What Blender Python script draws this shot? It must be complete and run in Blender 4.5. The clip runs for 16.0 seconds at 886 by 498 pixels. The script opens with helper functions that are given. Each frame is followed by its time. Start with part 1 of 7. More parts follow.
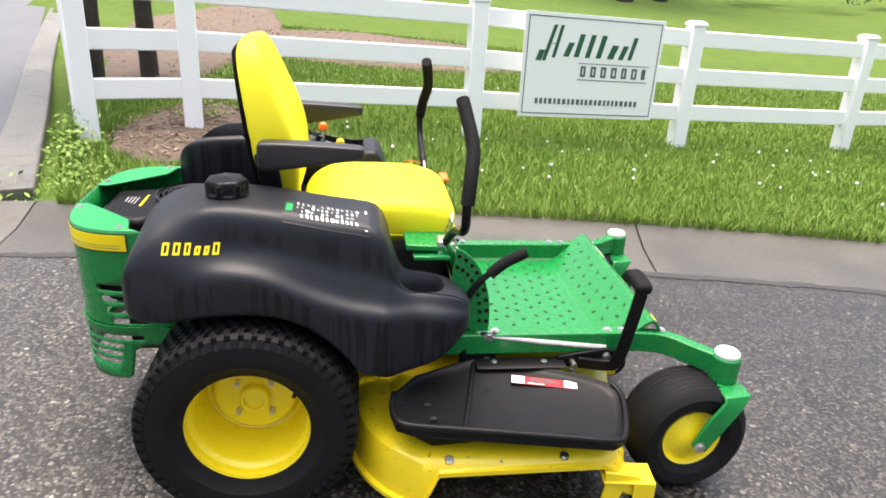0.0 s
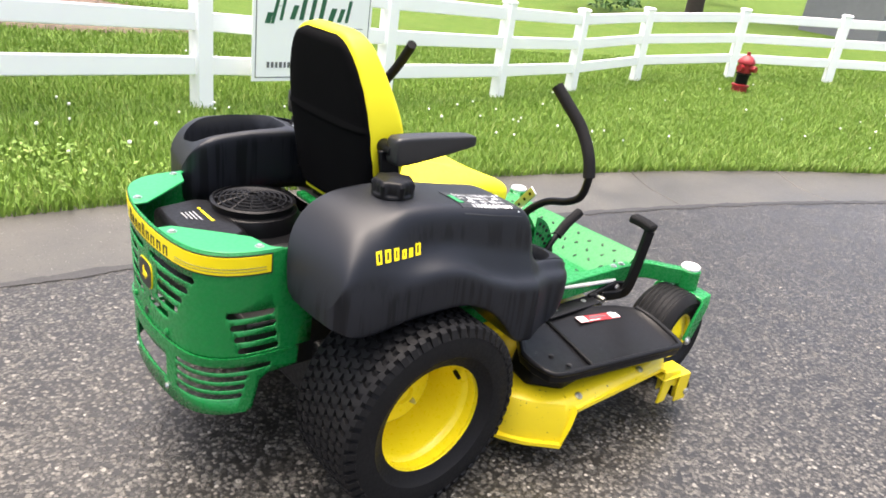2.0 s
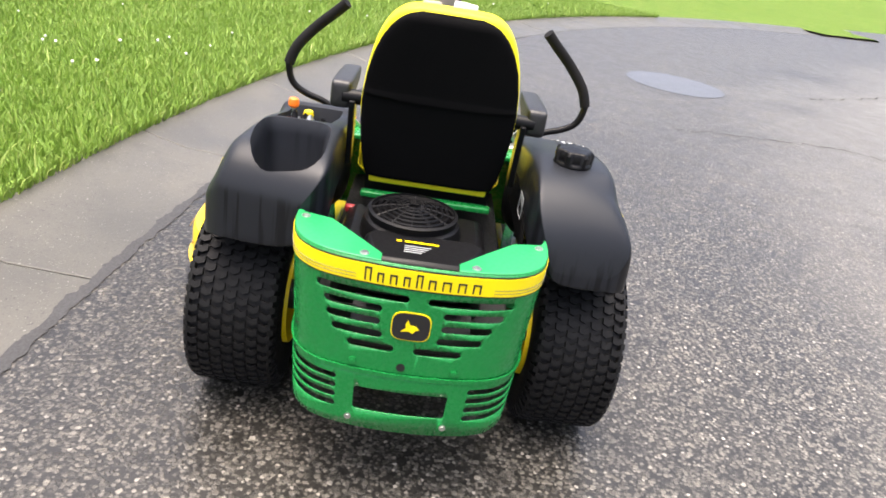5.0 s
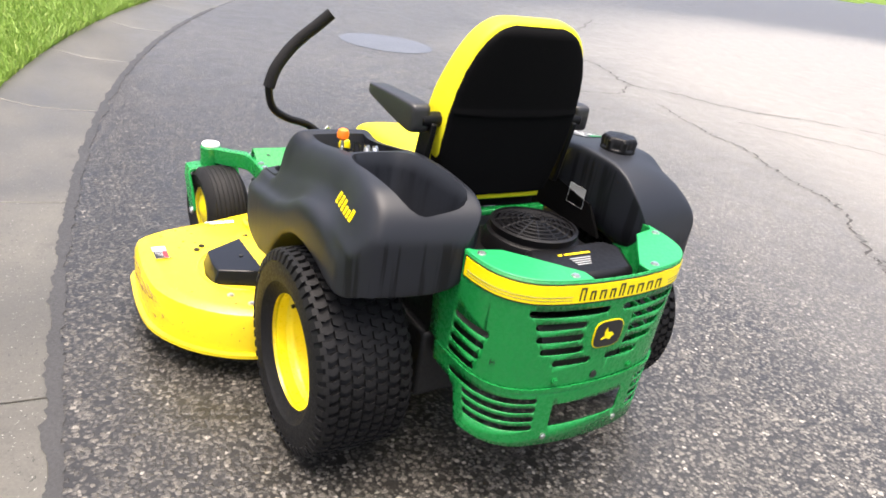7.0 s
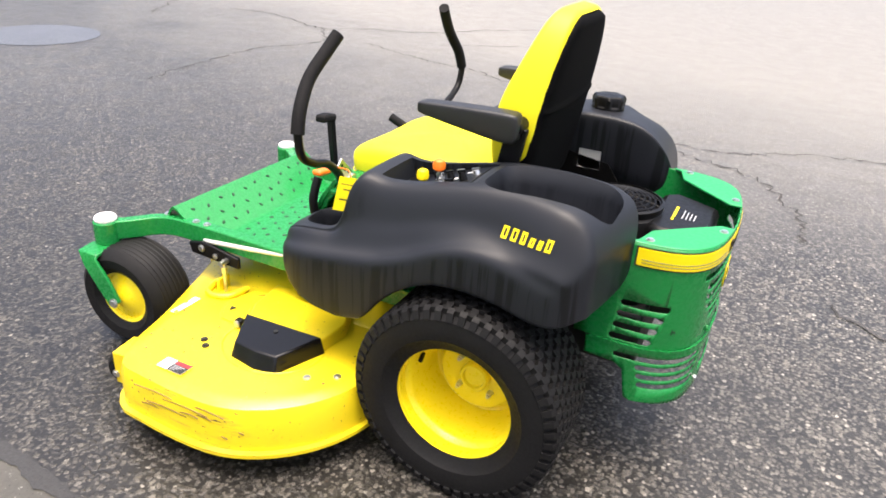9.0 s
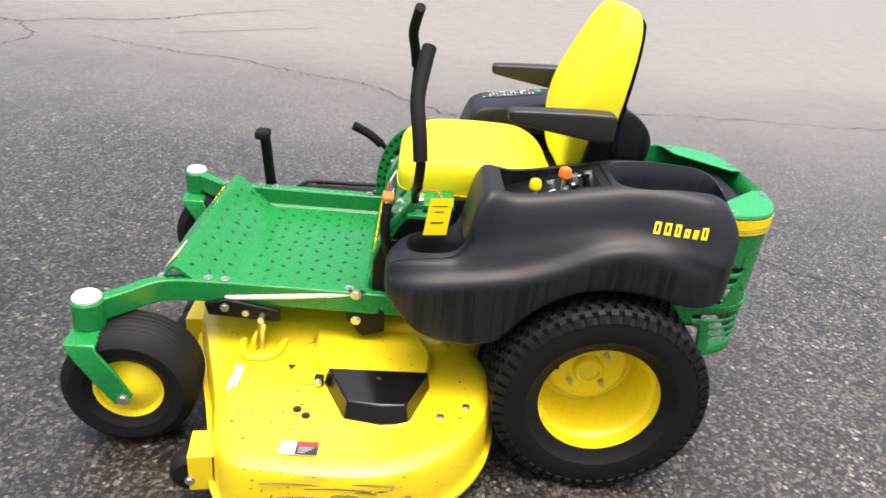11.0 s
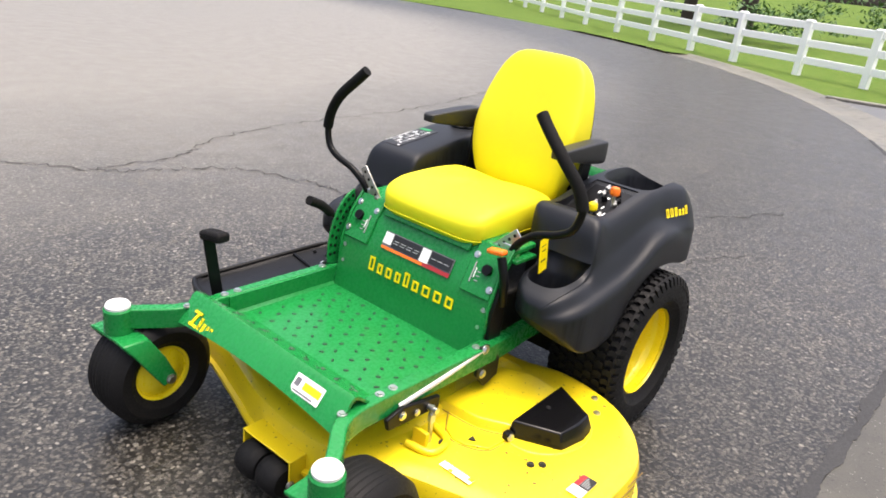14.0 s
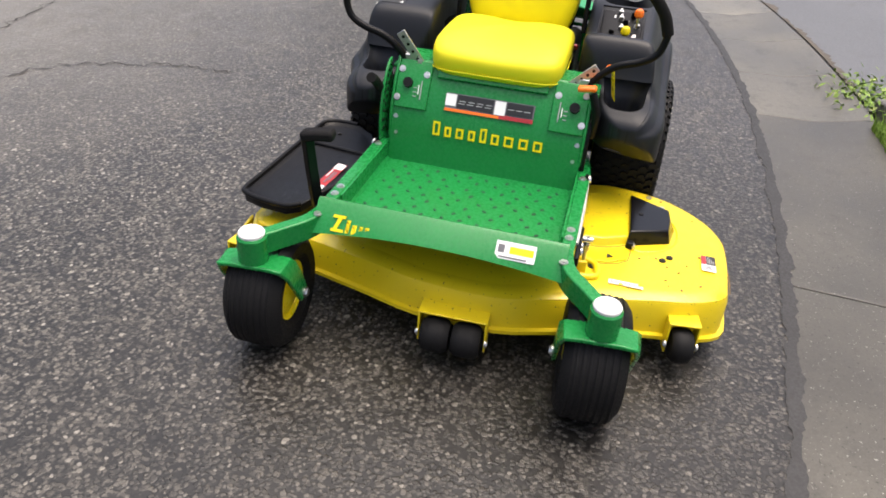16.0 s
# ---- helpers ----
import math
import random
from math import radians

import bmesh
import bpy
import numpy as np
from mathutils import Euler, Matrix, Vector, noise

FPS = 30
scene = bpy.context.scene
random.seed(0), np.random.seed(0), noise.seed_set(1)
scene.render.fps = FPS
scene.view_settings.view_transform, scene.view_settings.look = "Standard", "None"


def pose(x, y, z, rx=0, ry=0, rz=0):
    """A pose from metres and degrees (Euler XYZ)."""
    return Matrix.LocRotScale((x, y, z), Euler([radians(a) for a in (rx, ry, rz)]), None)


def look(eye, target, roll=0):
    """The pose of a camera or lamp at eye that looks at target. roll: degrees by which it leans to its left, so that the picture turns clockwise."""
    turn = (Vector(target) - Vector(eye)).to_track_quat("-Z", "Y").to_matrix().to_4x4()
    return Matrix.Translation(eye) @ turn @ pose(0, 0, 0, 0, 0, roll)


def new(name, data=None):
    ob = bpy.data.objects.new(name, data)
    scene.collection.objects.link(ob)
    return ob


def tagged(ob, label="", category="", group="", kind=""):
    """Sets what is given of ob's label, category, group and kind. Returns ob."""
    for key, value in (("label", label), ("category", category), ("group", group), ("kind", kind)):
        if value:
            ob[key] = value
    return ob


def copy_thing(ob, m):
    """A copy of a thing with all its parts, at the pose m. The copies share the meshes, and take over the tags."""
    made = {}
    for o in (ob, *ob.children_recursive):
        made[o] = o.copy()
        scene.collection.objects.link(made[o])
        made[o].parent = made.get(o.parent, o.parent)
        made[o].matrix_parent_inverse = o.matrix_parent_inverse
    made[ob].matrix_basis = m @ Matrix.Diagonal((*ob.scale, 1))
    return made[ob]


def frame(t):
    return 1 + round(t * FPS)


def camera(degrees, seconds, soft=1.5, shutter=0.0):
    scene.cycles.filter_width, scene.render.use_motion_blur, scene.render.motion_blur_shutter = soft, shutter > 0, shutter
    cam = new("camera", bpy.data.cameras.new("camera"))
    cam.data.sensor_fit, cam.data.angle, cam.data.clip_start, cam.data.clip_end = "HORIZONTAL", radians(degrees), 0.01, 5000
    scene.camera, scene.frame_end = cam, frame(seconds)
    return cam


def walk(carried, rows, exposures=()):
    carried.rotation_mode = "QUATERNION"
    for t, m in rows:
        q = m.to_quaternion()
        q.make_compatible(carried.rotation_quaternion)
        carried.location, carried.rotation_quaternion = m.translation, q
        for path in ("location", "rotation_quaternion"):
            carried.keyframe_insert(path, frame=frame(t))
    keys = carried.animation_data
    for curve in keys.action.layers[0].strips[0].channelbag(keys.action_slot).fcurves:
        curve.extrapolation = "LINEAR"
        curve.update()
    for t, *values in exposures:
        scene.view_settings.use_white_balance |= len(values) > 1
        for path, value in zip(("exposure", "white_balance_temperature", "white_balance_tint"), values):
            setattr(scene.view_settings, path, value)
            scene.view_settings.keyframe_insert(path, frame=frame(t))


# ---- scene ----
cam = camera(64.0, 16.0, soft=1.7)
# seconds, eye, target, lean
PATH = [
    (0, (0.262, -2.077, 1.392), (0.523, -0.153, 0.592), 3.2),
    (0.5, (-0.088, -2.103, 1.399), (0.466, -0.253, 0.577), 2.5),
    (1, (-0.361, -1.941, 1.392), (0.439, -0.186, 0.561), 2.4),
    (1.5, (-0.734, -1.823, 1.390), (0.332, -0.215, 0.560), 5.1),
    (2, (-1.025, -1.672, 1.390), (0.265, -0.231, 0.568), 7.6),
    (2.5, (-1.289, -1.436, 1.404), (0.182, -0.178, 0.589), 6.9),
    (3, (-1.554, -1.247, 1.400), (0.102, -0.225, 0.609), 6.0),
    (3.2, (-1.621, -1.153, 1.393), (0.103, -0.253, 0.603), 8.0),
    (4.25, (-1.858, -0.470, 1.398), (0.055, -0.150, 0.540), 8.0),
    (5.3, (-1.855, 0.241, 1.401), (0.006, -0.046, 0.471), 8.5),
    (5.5, (-1.871, 0.368, 1.400), (-0.034, -0.031, 0.465), 6.7),
    (6, (-1.779, 0.634, 1.404), (-0.025, -0.077, 0.493), 7.8),
    (6.5, (-1.610, 0.883, 1.390), (0.090, -0.003, 0.536), 8.7),
    (7, (-1.486, 1.155, 1.356), (0.095, 0.084, 0.480), 9.4),
    (7.5, (-1.180, 1.328, 1.350), (0.224, 0.085, 0.407), 8.9),
    (8, (-0.981, 1.481, 1.378), (0.264, 0.082, 0.428), 9.0),
    (8.2, (-0.909, 1.607, 1.384), (0.243, 0.119, 0.454), 5.4),
    (9.25, (-0.415, 1.885, 1.388), (0.258, 0.132, 0.457), 5.8),
    (10.3, (0.129, 2.020, 1.390), (0.274, 0.144, 0.459), 5.6),
    (10.5, (0.255, 1.992, 1.389), (0.335, 0.115, 0.452), 4.3),
    (11, (0.517, 2.003, 1.377), (0.407, 0.122, 0.450), 5.9),
    (11.5, (0.799, 2.026, 1.364), (0.443, 0.181, 0.426), 5.3),
    (12, (1.097, 1.876, 1.358), (0.492, 0.094, 0.424), 4.9),
    (12.5, (1.384, 1.765, 1.350), (0.579, 0.068, 0.412), 7.9),
    (13, (1.690, 1.666, 1.376), (0.626, 0.133, 0.412), 7.9),
    (13.5, (1.883, 1.481, 1.397), (0.577, 0.088, 0.523), 7.7),
    (14, (2.107, 1.352, 1.403), (0.593, 0.121, 0.626), 6.9),
    (14.5, (2.292, 1.212, 1.383), (0.676, 0.179, 0.529), 9.6),
    (15, (2.378, 0.913, 1.394), (0.723, 0.099, 0.387), 5.9),
    (15.5, (2.555, 0.665, 1.393), (0.866, 0.043, 0.311), 4.0),
    (16, (2.711, 0.368, 1.398), (0.983, -0.019, 0.269), 4.5),
]
EXPO = ((0.0, 1.80, 6600, 10), (1.5, 1.96, 6600, 10), (3.0, 2.12, 6600, 10), (5.5, 2.14, 6600, 10), (8.0, 2.08, 6600, 10), (10.5, 1.66, 6600, 10), (12.5, 1.50, 6600, 10), (13.5, 1.48, 6600, 10), (14.0, 1.50, 6600, 10), (14.5, 1.33, 6600, 10), (16.0, 1.20, 6600, 10))

# the two stretches without pictures are bridged on the same circle round the machine
walk(cam, [(t, look(e, g, r)) for t, e, g, r in PATH], EXPO)

# ---------------------------------------------------------------- world and light
world = bpy.data.worlds.new("overcast")
scene.world = world
world.use_nodes = True
wn = world.node_tree
sky = wn.nodes.new("ShaderNodeTexSky")
sky.sky_type, sky.sun_disc = "NISHITA", False
sky.sun_elevation, sky.sun_rotation = radians(80), radians(-20)
sky.air_density, sky.dust_density, sky.ozone_density = 0.6, 8.0, 0.6
wn.links.new(sky.outputs[0], wn.nodes["Background"].inputs[0])
wn.nodes["Background"].inputs[1].default_value = 0.15
sun = new("sun", bpy.data.lights.new("sun", "SUN"))
sun.data.energy, sun.data.angle, sun.data.color = 0.45, radians(70), (1.0, 0.97, 0.93)
sun.matrix_world = look((0, 0, 0), (0.06, 0.22, -0.97))


# ---------------------------------------------------------------- materials
def nodes_of(name):
    m = bpy.data.materials.new(name)
    m.use_nodes = True
    nt = m.node_tree
    return m, nt, nt.nodes["Principled BSDF"]


def add(nt, kind, **kw):
    n = nt.nodes.new(kind)
    for k, v in kw.items():
        if k == "blend":
            n.blend_type = v
        elif k == "dt":
            n.data_type = v
        elif k == "op":
            n.operation = v
        elif k == "feature":
            n.feature = v
    return n


def coords(nt, scale=(1, 1, 1)):
    tc, mp = add(nt, "ShaderNodeTexCoord"), add(nt, "ShaderNodeMapping")
    nt.links.new(tc.outputs["Object"], mp.inputs[0])
    mp.inputs["Scale"].default_value = scale
    return mp.outputs[0]


def noise_tex(nt, vec, scale, detail=4.0, rough=0.6):
    n = add(nt, "ShaderNodeTexNoise")
    nt.links.new(vec, n.inputs["Vector"])
    n.inputs["Scale"].default_value, n.inputs["Detail"].default_value, n.inputs["Roughness"].default_value = scale, detail, rough
    return n.outputs[0]


def ramp(nt, fac, stops):
    r = add(nt, "ShaderNodeValToRGB")
    nt.links.new(fac, r.inputs[0])
    el = r.color_ramp.elements
    while len(el) < len(stops):
        el.new(0.5)
    for e, (p, c) in zip(el, stops):
        e.position = p
        e.color = (*c, 1) if len(c) == 3 else c
    return r.outputs[0]


def mix(nt, fac, a, b, blend="MIX"):
    n = add(nt, "ShaderNodeMix", dt="RGBA", blend=blend)
    for sock, v in ((n.inputs[0], fac), (n.inputs[6], a), (n.inputs[7], b)):
        if isinstance(v, (int, float)):
            sock.default_value = v
        elif isinstance(v, tuple):
            sock.default_value = (*v, 1)
        else:
            nt.links.new(v, sock)
    return n.outputs[2]


def bump(nt, bsdf, height, strength, distance=0.002):
    b = add(nt, "ShaderNodeBump")
    b.inputs["Strength"].default_value, b.inputs["Distance"].default_value = strength, distance
    nt.links.new(height, b.inputs["Height"])
    nt.links.new(b.outputs[0], bsdf.inputs["Normal"])


def surface(name, col, rough=0.4, metal=0.0, var=0.12, big=5.0, fine=90.0, bumps=0.05, coat=0.0, spec=0.5, dirt=None, dirt_at=0.62):
    """A painted, moulded or metal surface with soft stains, fine grain and worn gloss."""
    m, nt, b = nodes_of(name)
    v = coords(nt)
    n1, n2 = noise_tex(nt, v, big), noise_tex(nt, v, fine)
    dark = tuple(c * (1 - var) for c in col)
    light = tuple(min(1, c * (1 + var)) for c in col)
    c = mix(nt, n1, dark, light)
    if dirt:
        c = mix(nt, ramp(nt, noise_tex(nt, v, big * 3.1, 7.0, 0.7), [(dirt_at, (0, 0, 0)), (dirt_at + 0.12, (1, 1, 1))]), c, dirt)
    nt.links.new(c, b.inputs["Base Color"])
    r = ramp(nt, n2, [(0.3, (rough * 0.8,) * 3), (0.7, (min(1, rough * 1.25),) * 3)])
    nt.links.new(r, b.inputs["Roughness"])
    b.inputs["Metallic"].default_value = metal
    b.inputs["Coat Weight"].default_value = coat
    b.inputs["Specular IOR Level"].default_value = spec
    if bumps:
        bump(nt, b, n2, bumps)
    return m


GREEN = surface("green_paint", (0.008, 0.184, 0.039), 0.27, var=0.10, bumps=0.02, coat=0.08, spec=0.35, dirt=(0.03, 0.12, 0.05), dirt_at=0.68)
# GREEN made paler: the light on upward faces is put into the colour
GREEN_LIT = surface("sky_lit_green_paint", (0.010, 0.255, 0.070), 0.36, var=0.10, bumps=0.02, coat=0.1)
YELLOW = surface("yellow_paint", (0.76, 0.585, 0.011), 0.33, var=0.05, bumps=0.02, coat=0.15, dirt=(0.36, 0.26, 0.03), dirt_at=0.70)
# YELLOW brightened for the wheels, to offset the shade inside the dished rims
RIM_YELLOW = surface("brightened_wheel_yellow", (0.85, 0.680, 0.013), 0.30, var=0.05, bumps=0.02, coat=0.15, dirt=(0.52, 0.39, 0.03), dirt_at=0.72)
VINYL = surface("yellow_vinyl", (0.76, 0.685, 0.014), 0.52, spec=0.35, var=0.04, big=9, fine=500, bumps=0.12)
BLACK = surface("black_paint", (0.0045, 0.0045, 0.005), 0.36, var=0.25, bumps=0.03, spec=0.17)
FOAM = surface("black_foam_grip", (0.007, 0.007, 0.0074), 0.75, var=0.3, fine=420, bumps=0.35, spec=0.15)
ARM_VINYL = surface("black_armrest_vinyl", (0.012, 0.012, 0.0125), 0.42, var=0.3, fine=300, bumps=0.12, spec=0.5)
CLOTH = surface("black_back_shell", (0.0028, 0.0028, 0.003), 0.8, var=0.3, fine=600, bumps=0.25, spec=0.05)
CHUTE = surface("black_chute_rubber", (0.0075, 0.0075, 0.008), 0.34, var=0.4, big=14, fine=60, bumps=0.12, spec=0.14, dirt=(0.030, 0.028, 0.024), dirt_at=0.66)
RUBBER = surface("tyre_rubber", (0.0075, 0.0075, 0.0078), 0.6, var=0.35, big=12, fine=150, bumps=0.15, spec=0.17, dirt=(0.022, 0.021, 0.020), dirt_at=0.70)
STEEL = surface("zinc_steel", (0.62, 0.62, 0.6), 0.32, metal=1.0, var=0.15, bumps=0.05)
WHITE_CAP = surface("white_galvanised_cap", (0.72, 0.73, 0.72), 0.45, var=0.1, bumps=0.03)
ROD = surface("galvanised_rod", (0.66, 0.66, 0.62), 0.42, metal=0.4, var=0.12)
DARK_METAL = surface("dark_castings", (0.012, 0.012, 0.012), 0.55, metal=0.2, var=0.3, bumps=0.1)
WHITE = surface("white_decal", (0.78, 0.79, 0.78), 0.4, var=0.04, bumps=0.0)
INK_RED = surface("red_decal", (0.33, 0.02, 0.025), 0.4, var=0.08, bumps=0.0)
INK_ORANGE = surface("orange_decal", (0.80, 0.16, 0.01), 0.4, var=0.06, bumps=0.0)
INK_GREY = surface("grey_decal", (0.12, 0.12, 0.13), 0.4, var=0.15, bumps=0.0)
INK_BLACK = surface("black_decal", (0.012, 0.012, 0.012), 0.4, var=0.1, bumps=0.0)
INK_YELLOW = surface("yellow_decal", (0.83, 0.66, 0.0), 0.4, var=0.04, bumps=0.0)
INK_GREEN = surface("dark_green_ink", (0.02, 0.11, 0.055), 0.5, var=0.1, bumps=0.0)
ORANGE = surface("orange_plastic", (0.85, 0.17, 0.01), 0.35, var=0.05, bumps=0.0)
VINYL_WHITE = surface("white_fence_vinyl", (0.90, 0.91, 0.90), 0.4, var=0.02, big=2, fine=60, bumps=0.02, dirt=(0.55, 0.56, 0.50), dirt_at=0.68)
RED_PAINT = surface("red_hydrant_paint", (0.27, 0.012, 0.016), 0.45, var=0.15, bumps=0.05)
WOOD_POLE = surface("weathered_wood_pole", (0.18, 0.160, 0.140), 0.85, var=0.3, fine=40, bumps=0.4)
STAKE_WOOD = surface("pale_stake_wood", (0.62, 0.50, 0.27), 0.8, var=0.15, fine=60, bumps=0.2)
STONE = surface("pale_stone", (0.42, 0.37, 0.31), 0.85, var=0.25, fine=40, bumps=0.4)
BARK = surface("brown_bark", (0.035, 0.026, 0.019), 0.9, var=0.4, fine=25, bumps=0.8)
MULCH = surface("wood_mulch", (0.118, 0.086, 0.060), 0.95, var=0.45, big=6, fine=45, bumps=0.8)
CHIP = surface("wood_chips", (0.24, 0.172, 0.120), 0.9, var=0.4, big=40, fine=200, bumps=0.2)
TAR = surface("tar_seam", (0.022, 0.022, 0.022), 0.6, var=0.3, fine=120, bumps=0.5)
CRACK = surface("crack_grit", (0.045, 0.043, 0.040), 0.8, var=0.4, fine=90, bumps=0.3)
GRIT = surface("brown_grit", (0.082, 0.070, 0.054), 0.9, var=0.45, big=22, fine=160, bumps=0.6)
LEAF = surface("shrub_leaf", (0.05, 0.12, 0.025), 0.6, var=0.4, big=14, fine=60, bumps=0.0)
LABEL_GREY = surface("grey_label", (0.33, 0.34, 0.34), 0.45, var=0.06, bumps=0.0)
PUFF = surface("dandelion_seed_head", (0.75, 0.75, 0.70), 0.9, var=0.1, bumps=0.0)
IRON = surface("manhole_iron", (0.070, 0.076, 0.088), 0.42, spec=0.5, var=0.25, fine=60, bumps=0.3)
DRIVE = surface("pale_driveway", (0.105, 0.108, 0.112), 0.45, spec=0.3, var=0.22, big=0.9, fine=120, bumps=0.15, dirt=(0.085, 0.083, 0.080), dirt_at=0.60)
GREY_HOUSE = surface("grey_siding", (0.20, 0.20, 0.21), 0.8, var=0.15, bumps=0.05)


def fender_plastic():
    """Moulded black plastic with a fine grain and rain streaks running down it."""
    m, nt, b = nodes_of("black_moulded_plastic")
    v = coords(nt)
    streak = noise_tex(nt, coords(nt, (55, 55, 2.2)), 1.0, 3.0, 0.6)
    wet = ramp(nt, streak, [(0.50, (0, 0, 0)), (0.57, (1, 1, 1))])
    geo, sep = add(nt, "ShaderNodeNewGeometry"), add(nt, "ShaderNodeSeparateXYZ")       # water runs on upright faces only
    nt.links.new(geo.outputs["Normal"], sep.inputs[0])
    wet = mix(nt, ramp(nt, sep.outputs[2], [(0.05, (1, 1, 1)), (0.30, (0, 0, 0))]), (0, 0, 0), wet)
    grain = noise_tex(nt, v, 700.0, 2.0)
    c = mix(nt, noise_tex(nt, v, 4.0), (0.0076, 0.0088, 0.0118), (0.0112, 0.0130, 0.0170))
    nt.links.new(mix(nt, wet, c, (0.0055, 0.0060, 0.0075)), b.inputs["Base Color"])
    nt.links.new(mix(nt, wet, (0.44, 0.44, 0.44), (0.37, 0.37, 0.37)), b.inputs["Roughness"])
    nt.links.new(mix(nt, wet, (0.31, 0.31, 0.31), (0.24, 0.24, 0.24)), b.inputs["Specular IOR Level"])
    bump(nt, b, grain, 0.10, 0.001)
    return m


def asphalt():
    """Worn, damp asphalt: broken pale and dark stones in a dark binder, stains, darker towards the gutter."""
    m, nt, b = nodes_of("worn_asphalt")
    v = coords(nt)
    warp = add(nt, "ShaderNodeTexNoise")
    nt.links.new(v, warp.inputs["Vector"])
    warp.inputs["Scale"].default_value, warp.inputs["Detail"].default_value = 130.0, 2.0
    wv = add(nt, "ShaderNodeVectorMath", op="MULTIPLY_ADD")          # crooked stone outlines
    nt.links.new(warp.outputs["Color"], wv.inputs[0])
    wv.inputs[1].default_value = (0.010, 0.010, 0.0)
    nt.links.new(v, wv.inputs[2])

    def stones(scale, lo, hi):
        vor = add(nt, "ShaderNodeTexVoronoi")
        nt.links.new(wv.outputs[0], vor.inputs["Vector"])
        vor.inputs["Scale"].default_value = scale
        sp = add(nt, "ShaderNodeSeparateColor")
        nt.links.new(vor.outputs["Color"], sp.inputs[0])
        return sp.outputs[0], sp.outputs[1], ramp(nt, vor.outputs["Distance"], [(lo, (1, 1, 1)), (hi, (0, 0, 0))])

    t1, h1, in1 = stones(84.0, 0.40, 0.60)
    t2, h2, in2 = stones(46.0, 0.32, 0.46)
    binder = mix(nt, noise_tex(nt, v, 260.0, 3.0), (0.010, 0.0098, 0.0094), (0.034, 0.0332, 0.032))
    small = ramp(nt, t1, [(0.0, (0.026, 0.0254, 0.0245)), (0.45, (0.070, 0.0680, 0.0640)), (0.75, (0.125, 0.121, 0.114)), (0.95, (0.175, 0.170, 0.161)), (1.0, (0.36, 0.355, 0.34))])
    large = ramp(nt, t2, [(0.0, (0.040, 0.039, 0.037)), (0.6, (0.105, 0.101, 0.095)), (0.94, (0.165, 0.160, 0.150)), (1.0, (0.32, 0.315, 0.30))])
    c = mix(nt, in1, binder, small)
    big_on = mix(nt, ramp(nt, h2, [(0.50, (0, 0, 0)), (0.52, (1, 1, 1))]), (0, 0, 0), in2)
    c = mix(nt, big_on, c, large)
    big = noise_tex(nt, v, 0.55, 6.0, 0.65)
    mid = noise_tex(nt, v, 5.0, 5.0, 0.7)
    c = mix(nt, 1.0, c, ramp(nt, big, [(0.35, (0.84, 0.84, 0.84)), (0.65, (1.0, 0.985, 0.96))]), "MULTIPLY")
    c = mix(nt, 1.0, c, ramp(nt, mid, [(0.33, (0.74, 0.74, 0.74)), (0.62, (1.0, 1.0, 1.0))]), "MULTIPLY")

    def ring(centre, lo, hi, wobble):
        dist = add(nt, "ShaderNodeVectorMath", op="DISTANCE")
        nt.links.new(v, dist.inputs[0])
        dist.inputs[1].default_value = centre
        wob = add(nt, "ShaderNodeMath", op="MULTIPLY_ADD")
        nt.links.new(noise_tex(nt, v, 0.7, 5.0), wob.inputs[0])
        wob.inputs[1].default_value = wobble
        nt.links.new(dist.outputs["Value"], wob.inputs[2])
        rng = add(nt, "ShaderNodeMapRange")
        nt.links.new(wob.outputs[0], rng.inputs[0])
        rng.inputs[1].default_value, rng.inputs[2].default_value = lo, hi
        rng.inputs[3].default_value, rng.inputs[4].default_value = 1.0, 0.0
        return rng.outputs[0]

    # paler in the middle of the circle, with an uneven edge
    pale = mix(nt, 0.50, c, (0.285, 0.275, 0.256))
    c = mix(nt, ring((-1.0, -15.8, 0.0), 11.8, 15.6, 2.4), c, pale)
    # lighter towards the middle, darker along the gutter and in two round patches
    c = mix(nt, 1.0, c, mix(nt, ring((-1.0, -15.8, 0.0), 15.4, 17.6, 0.8), (0.935, 0.895, 0.820), (1.09, 1.06, 0.970)), "MULTIPLY")
    # first patch: a plain darkening between the machine and the gutter
    wet = ring((0.9, 1.3, 0.0), 1.1, 2.9, 0.9)
    c = mix(nt, 1.0, c, mix(nt, wet, (1.0, 1.0, 1.0), (0.70, 0.70, 0.695)), "MULTIPLY")
    # second patch: a plain darkening in front of the machine
    damp = ring((2.4, -0.1, 0.0), 1.1, 2.8, 0.8)
    c = mix(nt, 1.0, c, mix(nt, damp, (1.0, 1.0, 1.0), (0.66, 0.655, 0.65)), "MULTIPLY")
    for x, y, size in ((5.55, -3.85, 0.42), (7.9, -5.1, 0.6)):                  # two old oil stains
        c = mix(nt, ring((x, y, 0.0), 0.25, size + 0.25, 0.5), c, mix(nt, 1.0, c, (0.62, 0.61, 0.60), "MULTIPLY"))
    nt.links.new(c, b.inputs["Base Color"])
    nt.links.new(ramp(nt, mid, [(0.3, (0.30,) * 3), (0.7, (0.44,) * 3)]), b.inputs["Roughness"])
    h = mix(nt, 0.5, mix(nt, in1, (0, 0, 0), h1), mix(nt, big_on, (0, 0, 0), h2))
    bump(nt, b, h, 0.7, 0.005)
    return m


